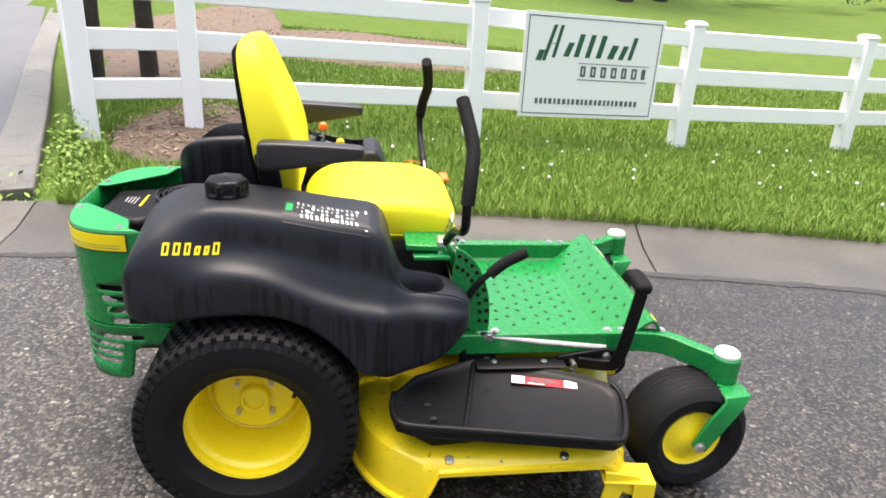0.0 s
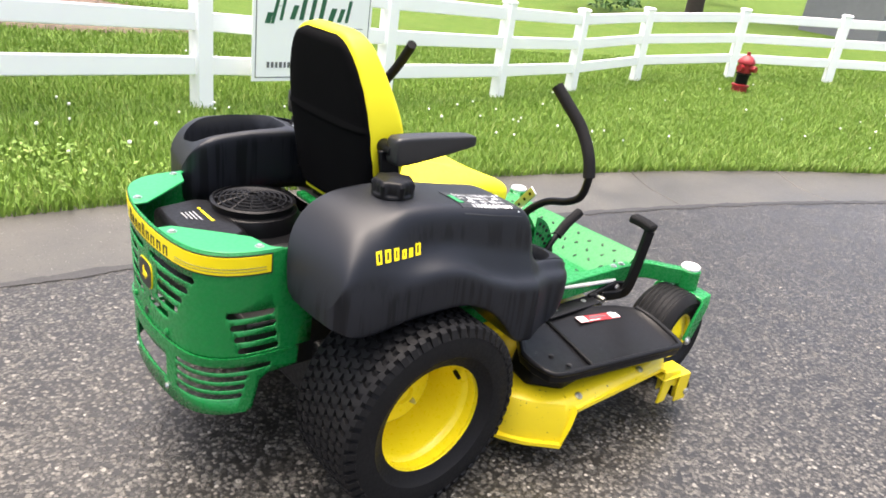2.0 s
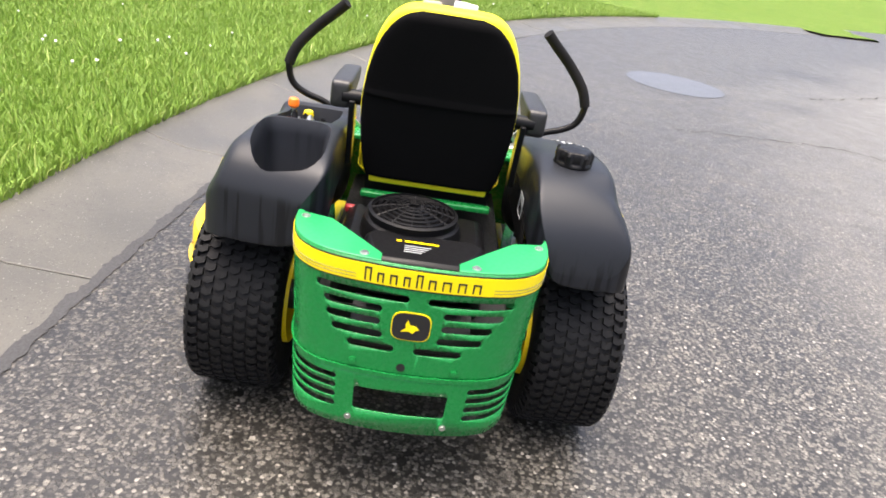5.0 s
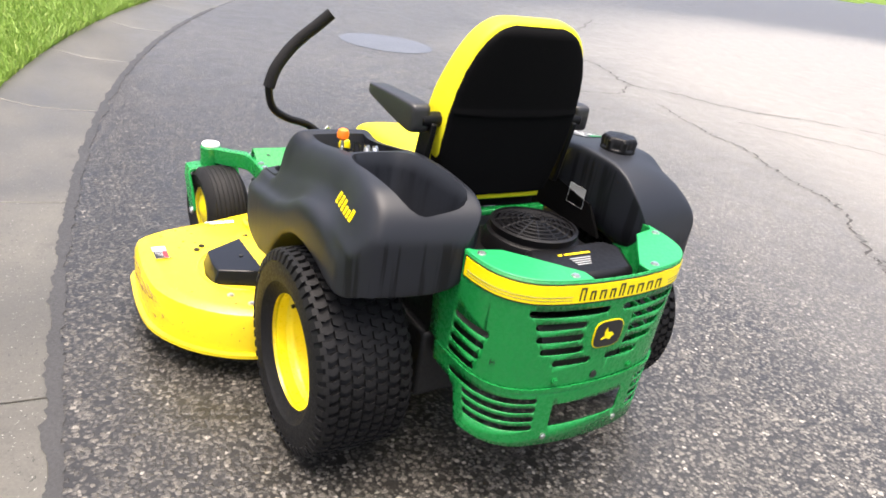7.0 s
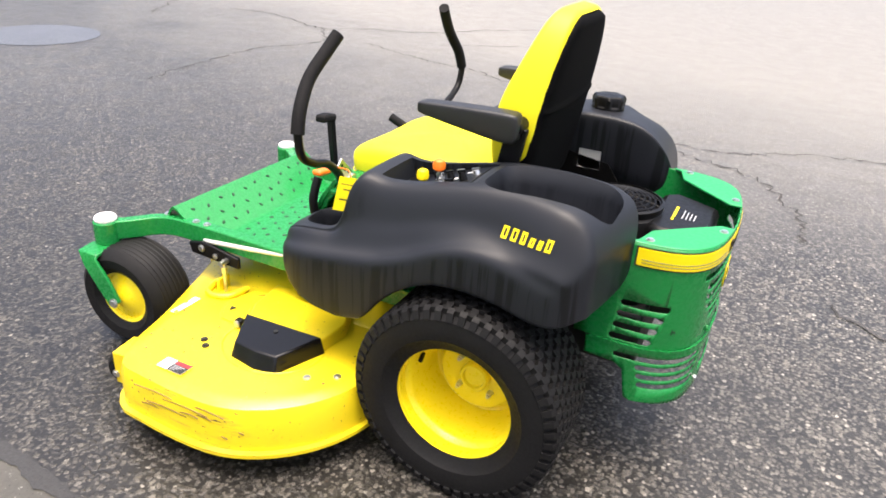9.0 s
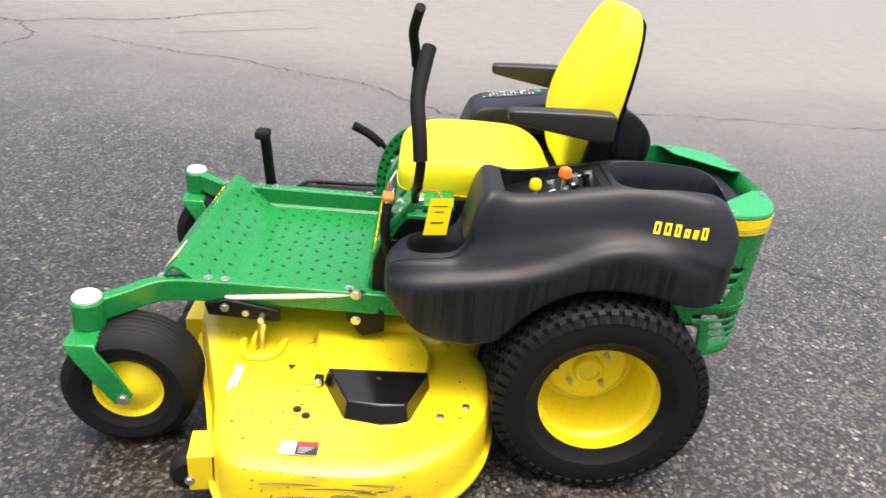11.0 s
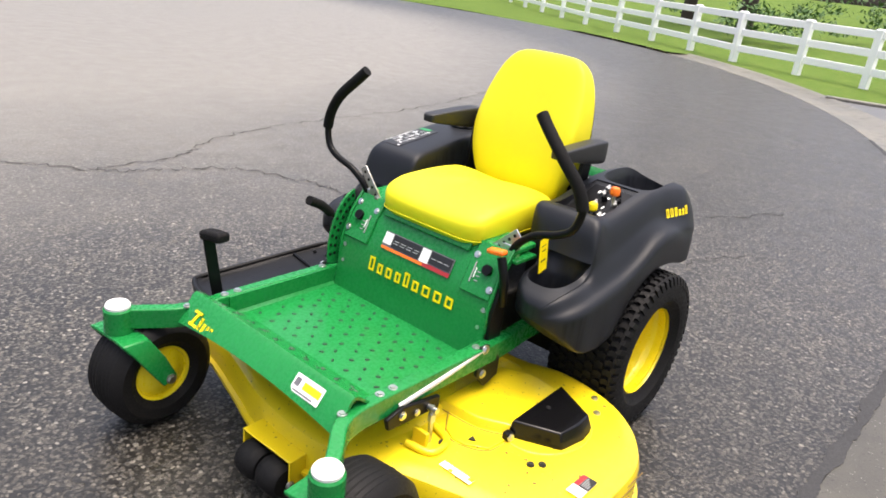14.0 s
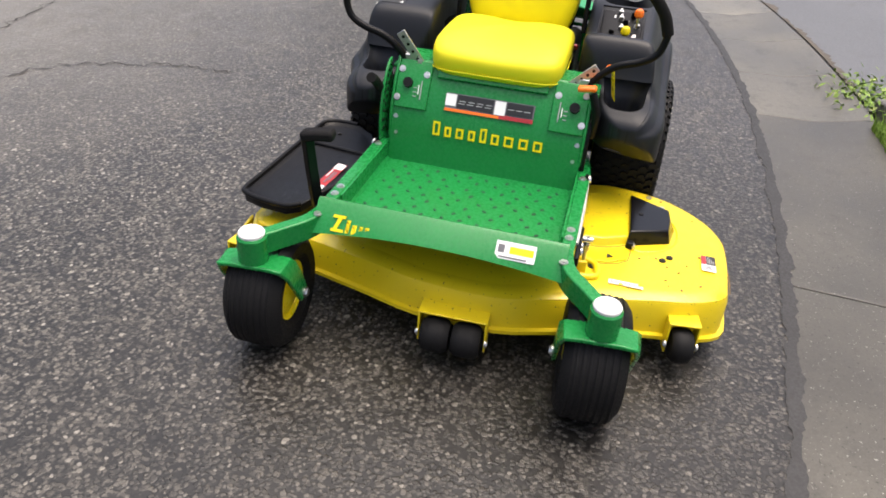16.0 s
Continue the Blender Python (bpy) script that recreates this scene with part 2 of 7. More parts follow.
def concrete(name="damp_concrete", k=1.0):
    """Old kerb concrete: tan and grey, worn to its sand, with damp blotches, grit and dark specks."""
    m, nt, b = nodes_of(name)
    v = coords(nt)
    big, fine = noise_tex(nt, v, 1.4, 6.0, 0.65), noise_tex(nt, v, 140.0, 3.0)
    c = mix(nt, ramp(nt, big, [(0.3, (0, 0, 0)), (0.7, (1, 1, 1))]), tuple(k * q for q in (0.056, 0.0535, 0.045)), tuple(k * q for q in (0.106, 0.101, 0.085)))
    c = mix(nt, ramp(nt, noise_tex(nt, v, 7.0, 6.0, 0.7), [(0.52, (0, 0, 0)), (0.72, (1, 1, 1))]), c, (0.054, 0.0515, 0.044))
    c = mix(nt, ramp(nt, noise_tex(nt, v, 30.0, 5.0, 0.7), [(0.56, (0, 0, 0)), (0.75, (1, 1, 1))]), c, (0.050, 0.047, 0.041))
    c = mix(nt, ramp(nt, noise_tex(nt, v, 95.0, 2.0, 0.5), [(0.67, (0, 0, 0)), (0.71, (1, 1, 1))]), c, (0.026, 0.025, 0.023))
    c = mix(nt, ramp(nt, noise_tex(nt, v, 120.0, 2.0, 0.5), [(0.69, (0, 0, 0)), (0.72, (1, 1, 1))]), c, (0.25, 0.24, 0.22))
    c = mix(nt, 0.3, c, fine, "OVERLAY")
    nt.links.new(c, b.inputs["Base Color"])
    nt.links.new(ramp(nt, big, [(0.35, (0.34,) * 3), (0.65, (0.50,) * 3)]), b.inputs["Roughness"])
    b.inputs["Specular IOR Level"].default_value = 0.4
    bump(nt, b, mix(nt, 0.5, fine, noise_tex(nt, v, 30.0, 4.0)), 0.4, 0.003)
    return m


def turf():
    m, nt, b = nodes_of("lawn_turf")
    v = coords(nt)
    n1, n2, n3 = noise_tex(nt, v, 0.35, 5.0), noise_tex(nt, v, 3.0, 6.0, 0.7), noise_tex(nt, v, 60.0, 3.0)
    c = mix(nt, n1, (0.066, 0.128, 0.020), (0.108, 0.178, 0.032))
    c = mix(nt, ramp(nt, n2, [(0.4, (0, 0, 0)), (0.7, (1, 1, 1))]), c, (0.125, 0.175, 0.040))
    c = mix(nt, 0.6, c, ramp(nt, n3, [(0.3, (0.55, 0.55, 0.5)), (0.7, (1, 1, 1))]), "MULTIPLY")
    nt.links.new(c, b.inputs["Base Color"])
    b.inputs["Roughness"].default_value = 0.9
    b.inputs["Specular IOR Level"].default_value = 0.08
    bump(nt, b, n3, 0.8, 0.02)
    return m


def blade():
    m, nt, b = nodes_of("grass_blade")
    g = add(nt, "ShaderNodeNewGeometry")
    c = ramp(nt, g.outputs["Random Per Island"], [(0.0, (0.150, 0.248, 0.028)), (0.5, (0.190, 0.306, 0.040)), (0.86, (0.230, 0.345, 0.052)), (1.0, (0.36, 0.39, 0.12))])
    c = mix(nt, noise_tex(nt, coords(nt), 0.9, 4.0), c, mix(nt, 1.0, c, (0.72, 0.80, 0.62), "MULTIPLY"))
    nt.links.new(c, b.inputs["Base Color"])
    b.inputs["Roughness"].default_value = 0.55
    b.inputs["Transmission Weight"].default_value = 0.0
    return m


def deck_paint():
    """Yellow enamel, scraped along the deck's outer side, with rust, grass dirt and thin scratches."""
    m, nt, b = nodes_of("scraped_yellow_enamel")
    v = coords(nt)
    c = mix(nt, noise_tex(nt, v, 5.0), (0.70, 0.530, 0.010), (0.78, 0.605, 0.013))
    sp = add(nt, "ShaderNodeSeparateXYZ")
    nt.links.new(v, sp.inputs[0])
    side = ramp(nt, sp.outputs[1], [(0.775, (0, 0, 0)), (0.815, (1, 1, 1))])
    along = ramp(nt, sp.outputs[0], [(0.36, (0, 0, 0)), (0.46, (1, 1, 1)), (0.80, (1, 1, 1)), (0.90, (0, 0, 0))])
    where = mix(nt, 1.0, side, along, "MULTIPLY")
    rubs = ramp(nt, noise_tex(nt, coords(nt, (9, 9, 60)), 1.0, 6.0, 0.65), [(0.54, (0, 0, 0)), (0.66, (1, 1, 1))])
    c = mix(nt, mix(nt, 1.0, where, mix(nt, 0.6, (0, 0, 0), rubs), "MULTIPLY"), c, (0.30, 0.215, 0.045))
    bare = ramp(nt, noise_tex(nt, coords(nt, (24, 24, 75)), 1.0, 5.0, 0.65), [(0.655, (0, 0, 0)), (0.69, (1, 1, 1))])
    c = mix(nt, mix(nt, 1.0, where, bare, "MULTIPLY"), c, (0.075, 0.050, 0.025))
    specks = ramp(nt, noise_tex(nt, v, 85.0, 3.0, 0.5), [(0.685, (0, 0, 0)), (0.71, (1, 1, 1))])
    c = mix(nt, specks, c, (0.17, 0.13, 0.03))
    smudge = ramp(nt, noise_tex(nt, v, 16.0, 6.0, 0.7), [(0.60, (0, 0, 0)), (0.80, (0.5, 0.5, 0.5))])
    c = mix(nt, smudge, c, (0.48, 0.35, 0.03))
    nt.links.new(c, b.inputs["Base Color"])
    nt.links.new(mix(nt, noise_tex(nt, v, 22.0), (0.24, 0.24, 0.24), (0.42, 0.42, 0.42)), b.inputs["Roughness"])
    b.inputs["Coat Weight"].default_value = 0.12
    bump(nt, b, noise_tex(nt, v, 70.0), 0.05)
    return m


RUST = surface("scraped_paint", (0.20, 0.12, 0.03), 0.7, var=0.4, bumps=0.1)
DECK_PAINT = deck_paint()
GLOSS_BLACK = surface("gloss_black_cover", (0.004, 0.004, 0.0045), 0.16, var=0.2, bumps=0.02, spec=0.30)
# the kerb concrete in two lighter tones, for the slabs towards the driveway
APRON, MID_CONCRETE = concrete("pale_apron_concrete", 1.80), concrete("mid_tone_concrete", 1.30)
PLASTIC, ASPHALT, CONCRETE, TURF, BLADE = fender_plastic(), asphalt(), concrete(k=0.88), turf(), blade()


# ---------------------------------------------------------------- mesh helpers
def part(name, bm, material, parent=None, label="", sharp=38, bevel=0.0, subsurf=0, solid=0.0):
    """Links a bmesh as one mesh object under a thing or under a part."""
    bmesh.ops.recalc_face_normals(bm, faces=bm.faces)
    me = bpy.data.meshes.new(name)
    bm.to_mesh(me)
    bm.free()
    for m in material if isinstance(material, (list, tuple)) else (material,):
        me.materials.append(m)
    me.shade_smooth()
    if not subsurf:
        me.set_sharp_from_angle(angle=radians(sharp))
    ob = new(name, me)
    if parent:
        ob.parent = parent
    if label:
        ob["label"] = label
    if solid:
        s = ob.modifiers.new("thickness", "SOLIDIFY")
        s.thickness, s.offset = solid, -1
    if bevel:
        bv = ob.modifiers.new("edge", "BEVEL")
        bv.width, bv.segments, bv.limit_method, bv.angle_limit = bevel, 2, "ANGLE", radians(40)
    if subsurf:
        s = ob.modifiers.new("smooth", "SUBSURF")
        s.levels = s.render_levels = subsurf
    return ob


def thing(name, label, category, group="", at=(0, 0, 0)):
    ob = new(name)
    ob.location = at
    return tagged(ob, label, category, group)


def box(bm, c, s, rot=None):
    r = bmesh.ops.create_cube(bm, size=1.0)
    m = Matrix.Translation(c) @ (rot or Matrix()) @ Matrix.Diagonal((*s, 1))
    bmesh.ops.transform(bm, matrix=m, verts=r["verts"])
    return r["verts"]


def prism(bm, pts, axis, a, b):
    """A polygon, given in the two other axes, drawn out along one axis from a to b."""
    def p3(p, v):
        return {"x": (v, p[0], p[1]), "y": (p[0], v, p[1]), "z": (p[0], p[1], v)}[axis]
    r0 = [bm.verts.new(p3(p, a)) for p in pts]
    r1 = [bm.verts.new(p3(p, b)) for p in pts]
    n = len(pts)
    bm.faces.new(r0)
    bm.faces.new(list(reversed(r1)))
    for i in range(n):
        bm.faces.new((r0[i], r0[(i + 1) % n], r1[(i + 1) % n], r1[i]))
    return r0 + r1


def rings(bm, rr, closed=True, caps=True):
    vs = [[bm.verts.new(p) for p in r] for r in rr]
    for a, b in zip(vs, vs[1:]):
        n = len(a)
        for i in range(n if closed else n - 1):
            bm.faces.new((a[i], a[(i + 1) % n], b[(i + 1) % n], b[i]))
    if caps:
        bm.faces.new(vs[0])
        bm.faces.new(list(reversed(vs[-1])))
    return vs


def frame_of(d):
    d = Vector(d).normalized()
    u = d.cross(Vector((0, 0, 1)) if abs(d.z) < 0.9 else Vector((1, 0, 0))).normalized()
    return u, d.cross(u).normalized()


def cyl(bm, p0, p1, r0, r1=None, n=20):
    p0, p1 = Vector(p0), Vector(p1)
    u, w = frame_of(p1 - p0)
    r1 = r0 if r1 is None else r1
    rr = []
    for p, r in ((p0, r0), (p1, r1)):
        rr.append([p + r * (math.cos(k) * u + math.sin(k) * w) for k in np.linspace(0, 2 * math.pi, n, endpoint=False)])
    rings(bm, rr)


def lathe(bm, prof, o, axis, n=40, caps=True):
    """A profile of (radius, way along the axis), turned round the axis through o."""
    o, d = Vector(o), Vector(axis).normalized()
    u, w = frame_of(d)
    ks = np.linspace(0, 2 * math.pi, n, endpoint=False)
    rings(bm, [[o + d * h + r * (math.cos(k) * u + math.sin(k) * w) for k in ks] for r, h in prof], caps=caps)


def smooth_path(pts, per=6):
    pts = [Vector(p) for p in pts]
    out = []
    for i in range(len(pts) - 1):
        a, b, c, d = pts[max(i - 1, 0)], pts[i], pts[i + 1], pts[min(i + 2, len(pts) - 1)]
        for k in range(per):
            t = k / per
            out.append(0.5 * (2 * b + (c - a) * t + (2 * a - 5 * b + 4 * c - d) * t * t + (3 * b - a - 3 * c + d) * t ** 3))
    return out + [pts[-1]]


def tube(bm, pts, r, n=10, per=6, flat=None):
    """A round bar, or with flat=(width, height) a rectangular one, along a smooth path."""
    pp = smooth_path(pts, per)
    rr = []
    side = None
    for i, p in enumerate(pp):
        d = (pp[min(i + 1, len(pp) - 1)] - pp[max(i - 1, 0)]).normalized()
        if flat:
            u = d.cross(Vector((0, 0, 1))).normalized()
            w = u.cross(d).normalized()
            a, b = flat[0] / 2, flat[1] / 2
            rr.append([p + s * a * u + q * b * w for s, q in ((-1, -1), (1, -1), (1, 1), (-1, 1))])
        else:
            u = frame_of(d)[0] if side is None else (side - d * side.dot(d)).normalized()
            side = u
            w = d.cross(u)
            rad = r[i] if isinstance(r, list) else r
            rr.append([p + rad * (math.cos(k) * u + math.sin(k) * w) for k in np.linspace(0, 2 * math.pi, n, endpoint=False)])
    rings(bm, rr)


def bolt(name, p, d, r, parent, mat=None):
    """A hexagon head with its washer, facing the way d."""
    bm = bmesh.new()
    p, d = Vector(p), Vector(d).normalized()
    cyl(bm, p - d * 0.003, p + d * 0.0015, r * 1.35, n=16)
    cyl(bm, p + d * 0.001, p + d * (0.6 * r), r, r * 0.92, n=6)
    return part(name, bm, mat or STEEL, parent)


def plate_bars(bm, o, u, v, cells, lift):
    """Flat bars on a plane: o its corner, u and v its sides, cells (u0, v0, u1, v1, slant) in parts of them."""
    o, u, v = Vector(o), Vector(u), Vector(v)
    nrm = u.cross(v).normalized() * lift
    for u0, v0, u1, v1, sl in cells:
        q = [(u0, v0), (u1, v0), (u1 + sl, v1), (u0 + sl, v1)]
        lo = [bm.verts.new(o + u * a + v * b) for a, b in q]
        hi = [bm.verts.new(o + u * a + v * b + nrm) for a, b in q]
        bm.faces.new(hi)
        for i in range(4):
            bm.faces.new((lo[i], lo[(i + 1) % 4], hi[(i + 1) % 4], hi[i]))


def word(n, seed, slant=0.0, gap=0.28, tall=()):
    """Plain bars for a word of n letters, filling a unit strip."""
    rnd = random.Random(seed)
    ws = [rnd.uniform(0.8, 1.15) for _ in range(n)]
    total, x, out = sum(ws) + gap * (n - 1), 0.0, []
    for i, w in enumerate(ws):
        out.append(((x + 0.08 * w) / total, 0.0, (x + 0.82 * w) / total, 1.0 if (i in tall or not tall) else 0.72, slant))
        x += w + gap
    return out


def each_bar(name, o, u, v, cells, lift, mat, parent, label="", stroke=0.0):
    for c in cells:
        bm = bmesh.new()
        if stroke:                                       # an open box of thin strokes
            a0, b0, a1, b1, sl = c
            su, sv = stroke * Vector(v).length / Vector(u).length, stroke
            ring = [[(a0, b0), (a1, b0), (a1, b1), (a0, b1)], [(a0 + su, b0 + sv), (a1 - su, b0 + sv), (a1 - su, b1 - sv), (a0 + su, b1 - sv)]]
            base, uu, vv = Vector(o), Vector(u), Vector(v)
            n = uu.cross(vv).normalized() * lift
            lo, hi = ([[bm.verts.new(base + uu * (a + sl * (b - b0) / (b1 - b0)) + vv * b + n * k) for a, b in q] for q in ring] for k in (0, 1))
            for i in range(4):
                k = (i + 1) % 4
                bm.faces.new((hi[0][i], hi[0][k], hi[1][k], hi[1][i]))
                bm.faces.new((lo[0][i], lo[0][k], hi[0][k], hi[0][i]))
                bm.faces.new((lo[1][k], lo[1][i], hi[1][i], hi[1][k]))
        else:
            plate_bars(bm, o, u, v, [c], lift)
        part(name, bm, mat, parent, label)

# ---------------------------------------------------------------- ground, road and kerb
CX, CY, R_ROAD, R_BACK = -1.0, -15.8, 16.98, 17.60     # the turning circle


def polar(r, deg, z=0.0):
    a = radians(deg)
    return (CX + r * math.sin(a), CY + r * math.cos(a), z)


FENCE_A = [-90, -40, -6, 0, 6.6, 12.4, 17.6, 22, 26.2, 31.2, 35.7, 39.3, 60, 90]
FENCE_R = [24, 20, 19.4, 19.57, 20.2, 21.0, 21.9, 23.15, 24.1, 24.7, 24.6, 24.4, 24, 24]
FENCE_Z = [0.05, 0.0, -0.03, -0.03, -0.15, -0.30, -0.38, -0.46, -0.39, -0.23, -0.11, 0.0, 0.05, 0.05]
STREET_Y, STREET_X = [10, 18.2, 36.9, 55.4, 170, 1200], [16.9, 21.1, 30.8, 37.5, 80, 460]   # its far verge
DRIVE_R = ((-1.62, 1.78), (-6.0, 14.0))                 # the driveway's two sides
DRIVE_L = ((-11.36, -1.78), (-13.4, 3.4))


def side_of(p, ab):
    (ax, ay), (bx, by) = ab
    return (bx - ax) * (p[1] - ay) - (by - ay) * (p[0] - ax)


def lawn_z(x, y):
    dx, dy = x - CX, y - CY
    r, a = math.hypot(dx, dy), math.degrees(math.atan2(dx, dy))
    rf, zf = np.interp(a, FENCE_A, FENCE_R), np.interp(a, FENCE_A, FENCE_Z)
    t = min(max((r - R_BACK) / (rf - R_BACK), 0), 1)
    z = 0.045 + (zf - 0.045) * (t * t * (3 - 2 * t) * 0.5 + t * 0.5)
    if r > rf:
        z += 0.022 * min(r - rf, 60) + 0.0006 * max(0.0, min(r - rf, 40)) ** 2
    z += 0.02 * noise.noise((x * 0.5, y * 0.5, 0.0)) * min(1.0, max(0.0, r - R_BACK))
    if y < -10:                                           # the street leads off beyond the circle
        d = max((x - np.interp(-y, STREET_Y, STREET_X)) * 0.9, -17.8 - x)
        z = max(-0.08, min(z, d * 0.12))
    if side_of((x, y), DRIVE_R) > -0.1 and side_of((x, y), DRIVE_L) < 0.1 and y > CY:
        z = -0.08
    return z


def make_ground():
    rr = [R_BACK - 0.03]
    step = 0.22
    while rr[-1] < 900:
        rr.append(rr[-1] + step)
        step *= 1.09
    degs = list(np.arange(-60, 70, 0.75)) + list(np.arange(70, 130, 1.0)) + list(np.arange(130, 300, 5.0))
    bm = bmesh.new()
    grid = []
    for a in degs:
        col = []
        for r in rr:
            x, y, _ = polar(R_ROAD if r == rr[0] and not -56 < (a + 180) % 360 - 180 < 64 else r, a)
            near = [ab for ab in (DRIVE_R, DRIVE_L) if abs(side_of((x, y), ab)) / math.dist(*ab) < 0.32 and -2.5 < y < 14]
            for (ax, ay), (bx, by) in near:               # the sheet's edge follows the driveway's sides
                t = ((x - ax) * (bx - ax) + (y - ay) * (by - ay)) / ((bx - ax) ** 2 + (by - ay) ** 2)
                if r > R_BACK + 0.3:
                    x, y = ax + t * (bx - ax), ay + t * (by - ay)
            col.append(bm.verts.new((x, y, 0.02 if near and r > R_BACK + 0.3 else lawn_z(x, y))))
        grid.append(col)
    for i in range(len(degs)):
        a, b = grid[i], grid[(i + 1) % len(degs)]
        for j in range(len(rr) - 1):
            bm.faces.new((a[j], a[j + 1], b[j + 1], b[j]))
    return tagged(part("ground", bm, TURF), "green lawn sloping away behind the concrete kerb", "lawn", kind="structure")


ground = make_ground()

bm = bmesh.new()
vs = [[bm.verts.new(polar(r, a)) for a in np.arange(0, 360, 1.5)] for r in (4, 8, 11, 13, 14.5, 15.5, 16.3, R_ROAD + 0.02)]
bm.faces.new(vs[0])
for a, b in zip(vs, vs[1:]):
    for i in range(len(a)):
        bm.faces.new((a[i], a[(i + 1) % len(a)], b[(i + 1) % len(a)], b[i]))
road = tagged(part("road", bm, ASPHALT), "worn grey asphalt turning circle, damp and cracked", "road", kind="structure")

bm = bmesh.new()
bm.faces.new([bm.verts.new(p) for p in ((-18, -14, -0.004), (19, -9, -0.004), (33, -36.9, -0.004), (40, -55.4, -0.004), (84, -170, -0.004), (320, -800, -0.004), (-18, -800, -0.004))])
tagged(part("road", bm, ASPHALT), "pale worn asphalt street leading away from the circle", "road", kind="structure")

bm = bmesh.new()
arc = [polar(R_BACK, a, 0.03) for a in np.linspace(-2.2, -36.5, 30)]
far = [(-13.4, 3.4, 0.03), (-21, 20, 0.03), (-26, 34, 0.03), (-13.5, 34, 0.03), (-6.0, 14.0, 0.03)]
bm.faces.new([bm.verts.new(p) for p in arc + far])
bmesh.ops.triangulate(bm, faces=bm.faces)
driveway = tagged(part("driveway", bm, DRIVE), "wet pale grey driveway behind the concrete gutter", "driveway", kind="structure")

gutter = tagged(new("gutter"), "pale concrete gutter and rolled kerb cut by joints", "kerb", kind="structure")


def gutter_slab(a0, a1):
    prof = [(R_ROAD, -0.06), (R_ROAD, 0.004), (17.30, 0.006), (17.44, 0.030), (17.54, 0.052), (17.60, 0.056), (17.62, 0.04), (17.62, -0.10)]
    bm = bmesh.new()
    n = max(2, int(abs(a1 - a0) / 1.0) + 1)
    rings(bm, [[polar(r, a, z) for r, z in prof] for a in np.linspace(a0, a1, n)])
    part("slab", bm, APRON if a1 < -8 else MID_CONCRETE if a1 < -1 else CONCRETE, gutter, bevel=0.004)


joints = [-56, -50, -44, -39.5] + [-36.5 + 2.7 * i for i in range(13)] + [-1.45, 4.6, 9.3, 14.1, 18.8, 23.6, 28.4, 33, 38, 44, 50, 57, 64]
for a0, a1 in zip(joints, joints[1:]):
    gutter_slab(a0 + 0.011, a1 - 0.011)

# the ragged tar line where asphalt meets concrete
bm = bmesh.new()
inner, outer = [], []
for i, a in enumerate(np.arange(-24, 30, 0.045)):
    w = 0.030 + 0.026 * noise.noise((a * 1.3, 1.0, 0)) + 0.016 * noise.noise((a * 6.0, 4.0, 0)) + 0.008 * noise.noise((a * 19.0, 2.0, 0))
    spill = 0.010 + 0.020 * noise.noise((a * 2.1, 7.0, 0)) + 0.012 * noise.noise((a * 9.0, 3.0, 0)) + 0.006 * noise.noise((a * 24.0, 5.0, 0))
    inner.append(bm.verts.new(polar(R_ROAD - max(w, 0.003) - 0.003, a, 0.003)))
    outer.append(bm.verts.new(polar(R_ROAD + max(spill, 0.0015), a, 0.0075)))
for i in range(len(inner) - 1):
    bm.faces.new((inner[i], inner[i + 1], outer[i + 1], outer[i]))
part("tar_seam", bm, TAR, gutter, "black ragged tar seam")

# washed-up grit along the back of the gutter, where the driveway begins
bm = bmesh.new()
rows = []
for a in np.arange(-20, -2.6, 0.05):
    w = 0.055 + 0.075 * noise.noise((a * 1.1, 11.0, 0)) + 0.040 * noise.noise((a * 5.0, 12.0, 0)) + 0.018 * noise.noise((a * 17.0, 13.0, 0))
    lip = 17.612 + 0.010 * noise.noise((a * 9.0, 14.0, 0))
    rows.append([bm.verts.new(polar(r, a, z)) for r, z in ((lip, 0.0585), (17.624, 0.048), (17.63 + max(w, 0.008), 0.0335))])
for p, q in zip(rows, rows[1:]):
    for i in range(2):
        bm.faces.new((p[i], p[i + 1], q[i + 1], q[i]))
part("grit_line", bm, GRIT, gutter, "brown washed-up grit")


def crack(pts, width, seed):
    """A dark ragged crack through the given places, with short side shoots."""
    rnd = random.Random(seed)
    bm = bmesh.new()
    line = smooth_path([(x, y, 0) for x, y in pts], 14)
    left, right = [], []
    for i, p in enumerate(line):
        d = (line[min(i + 1, len(line) - 1)] - line[max(i - 1, 0)]).normalized()
        s = Vector((-d.y, d.x, 0))
        p = p + s * rnd.uniform(-0.035, 0.035)
        w = width * rnd.uniform(0.12, 0.95)
        left.append(bm.verts.new((p + s * w).to_tuple()[:2] + (0.004,)))
        right.append(bm.verts.new((p - s * w).to_tuple()[:2] + (0.004,)))
    for i in range(len(line) - 1):
        bm.faces.new((left[i], left[i + 1], right[i + 1], right[i]))
    part("crack", bm, CRACK, road)


crack([(3.44, -4.50), (2.94, -4.31), (2.54, -4.17), (2.1, -4.12), (1.7, -3.92), (1.3, -3.76), (1.0, -3.68), (0.62, -3.30), (0.27, -2.93), (-0.02, -2.79), (-0.45, -2.62), (-0.74, -2.1), (-0.8, -1.7)], 0.013, 1)
crack([(0.3, -2.95), (-0.25, -3.0), (-0.44, -3.08), (-0.8, -3.32), (-1.5, -3.52), (-2.56, -3.56), (-3.5, -3.67), (-4.8, -3.98), (-6.1, -4.39), (-9.0, -5.2)], 0.011, 2)
crack([(3.9, -2.05), (4.02, -2.95), (4.05, -3.58), (3.84, -4.22), (4.26, -4.88)], 0.012, 3)
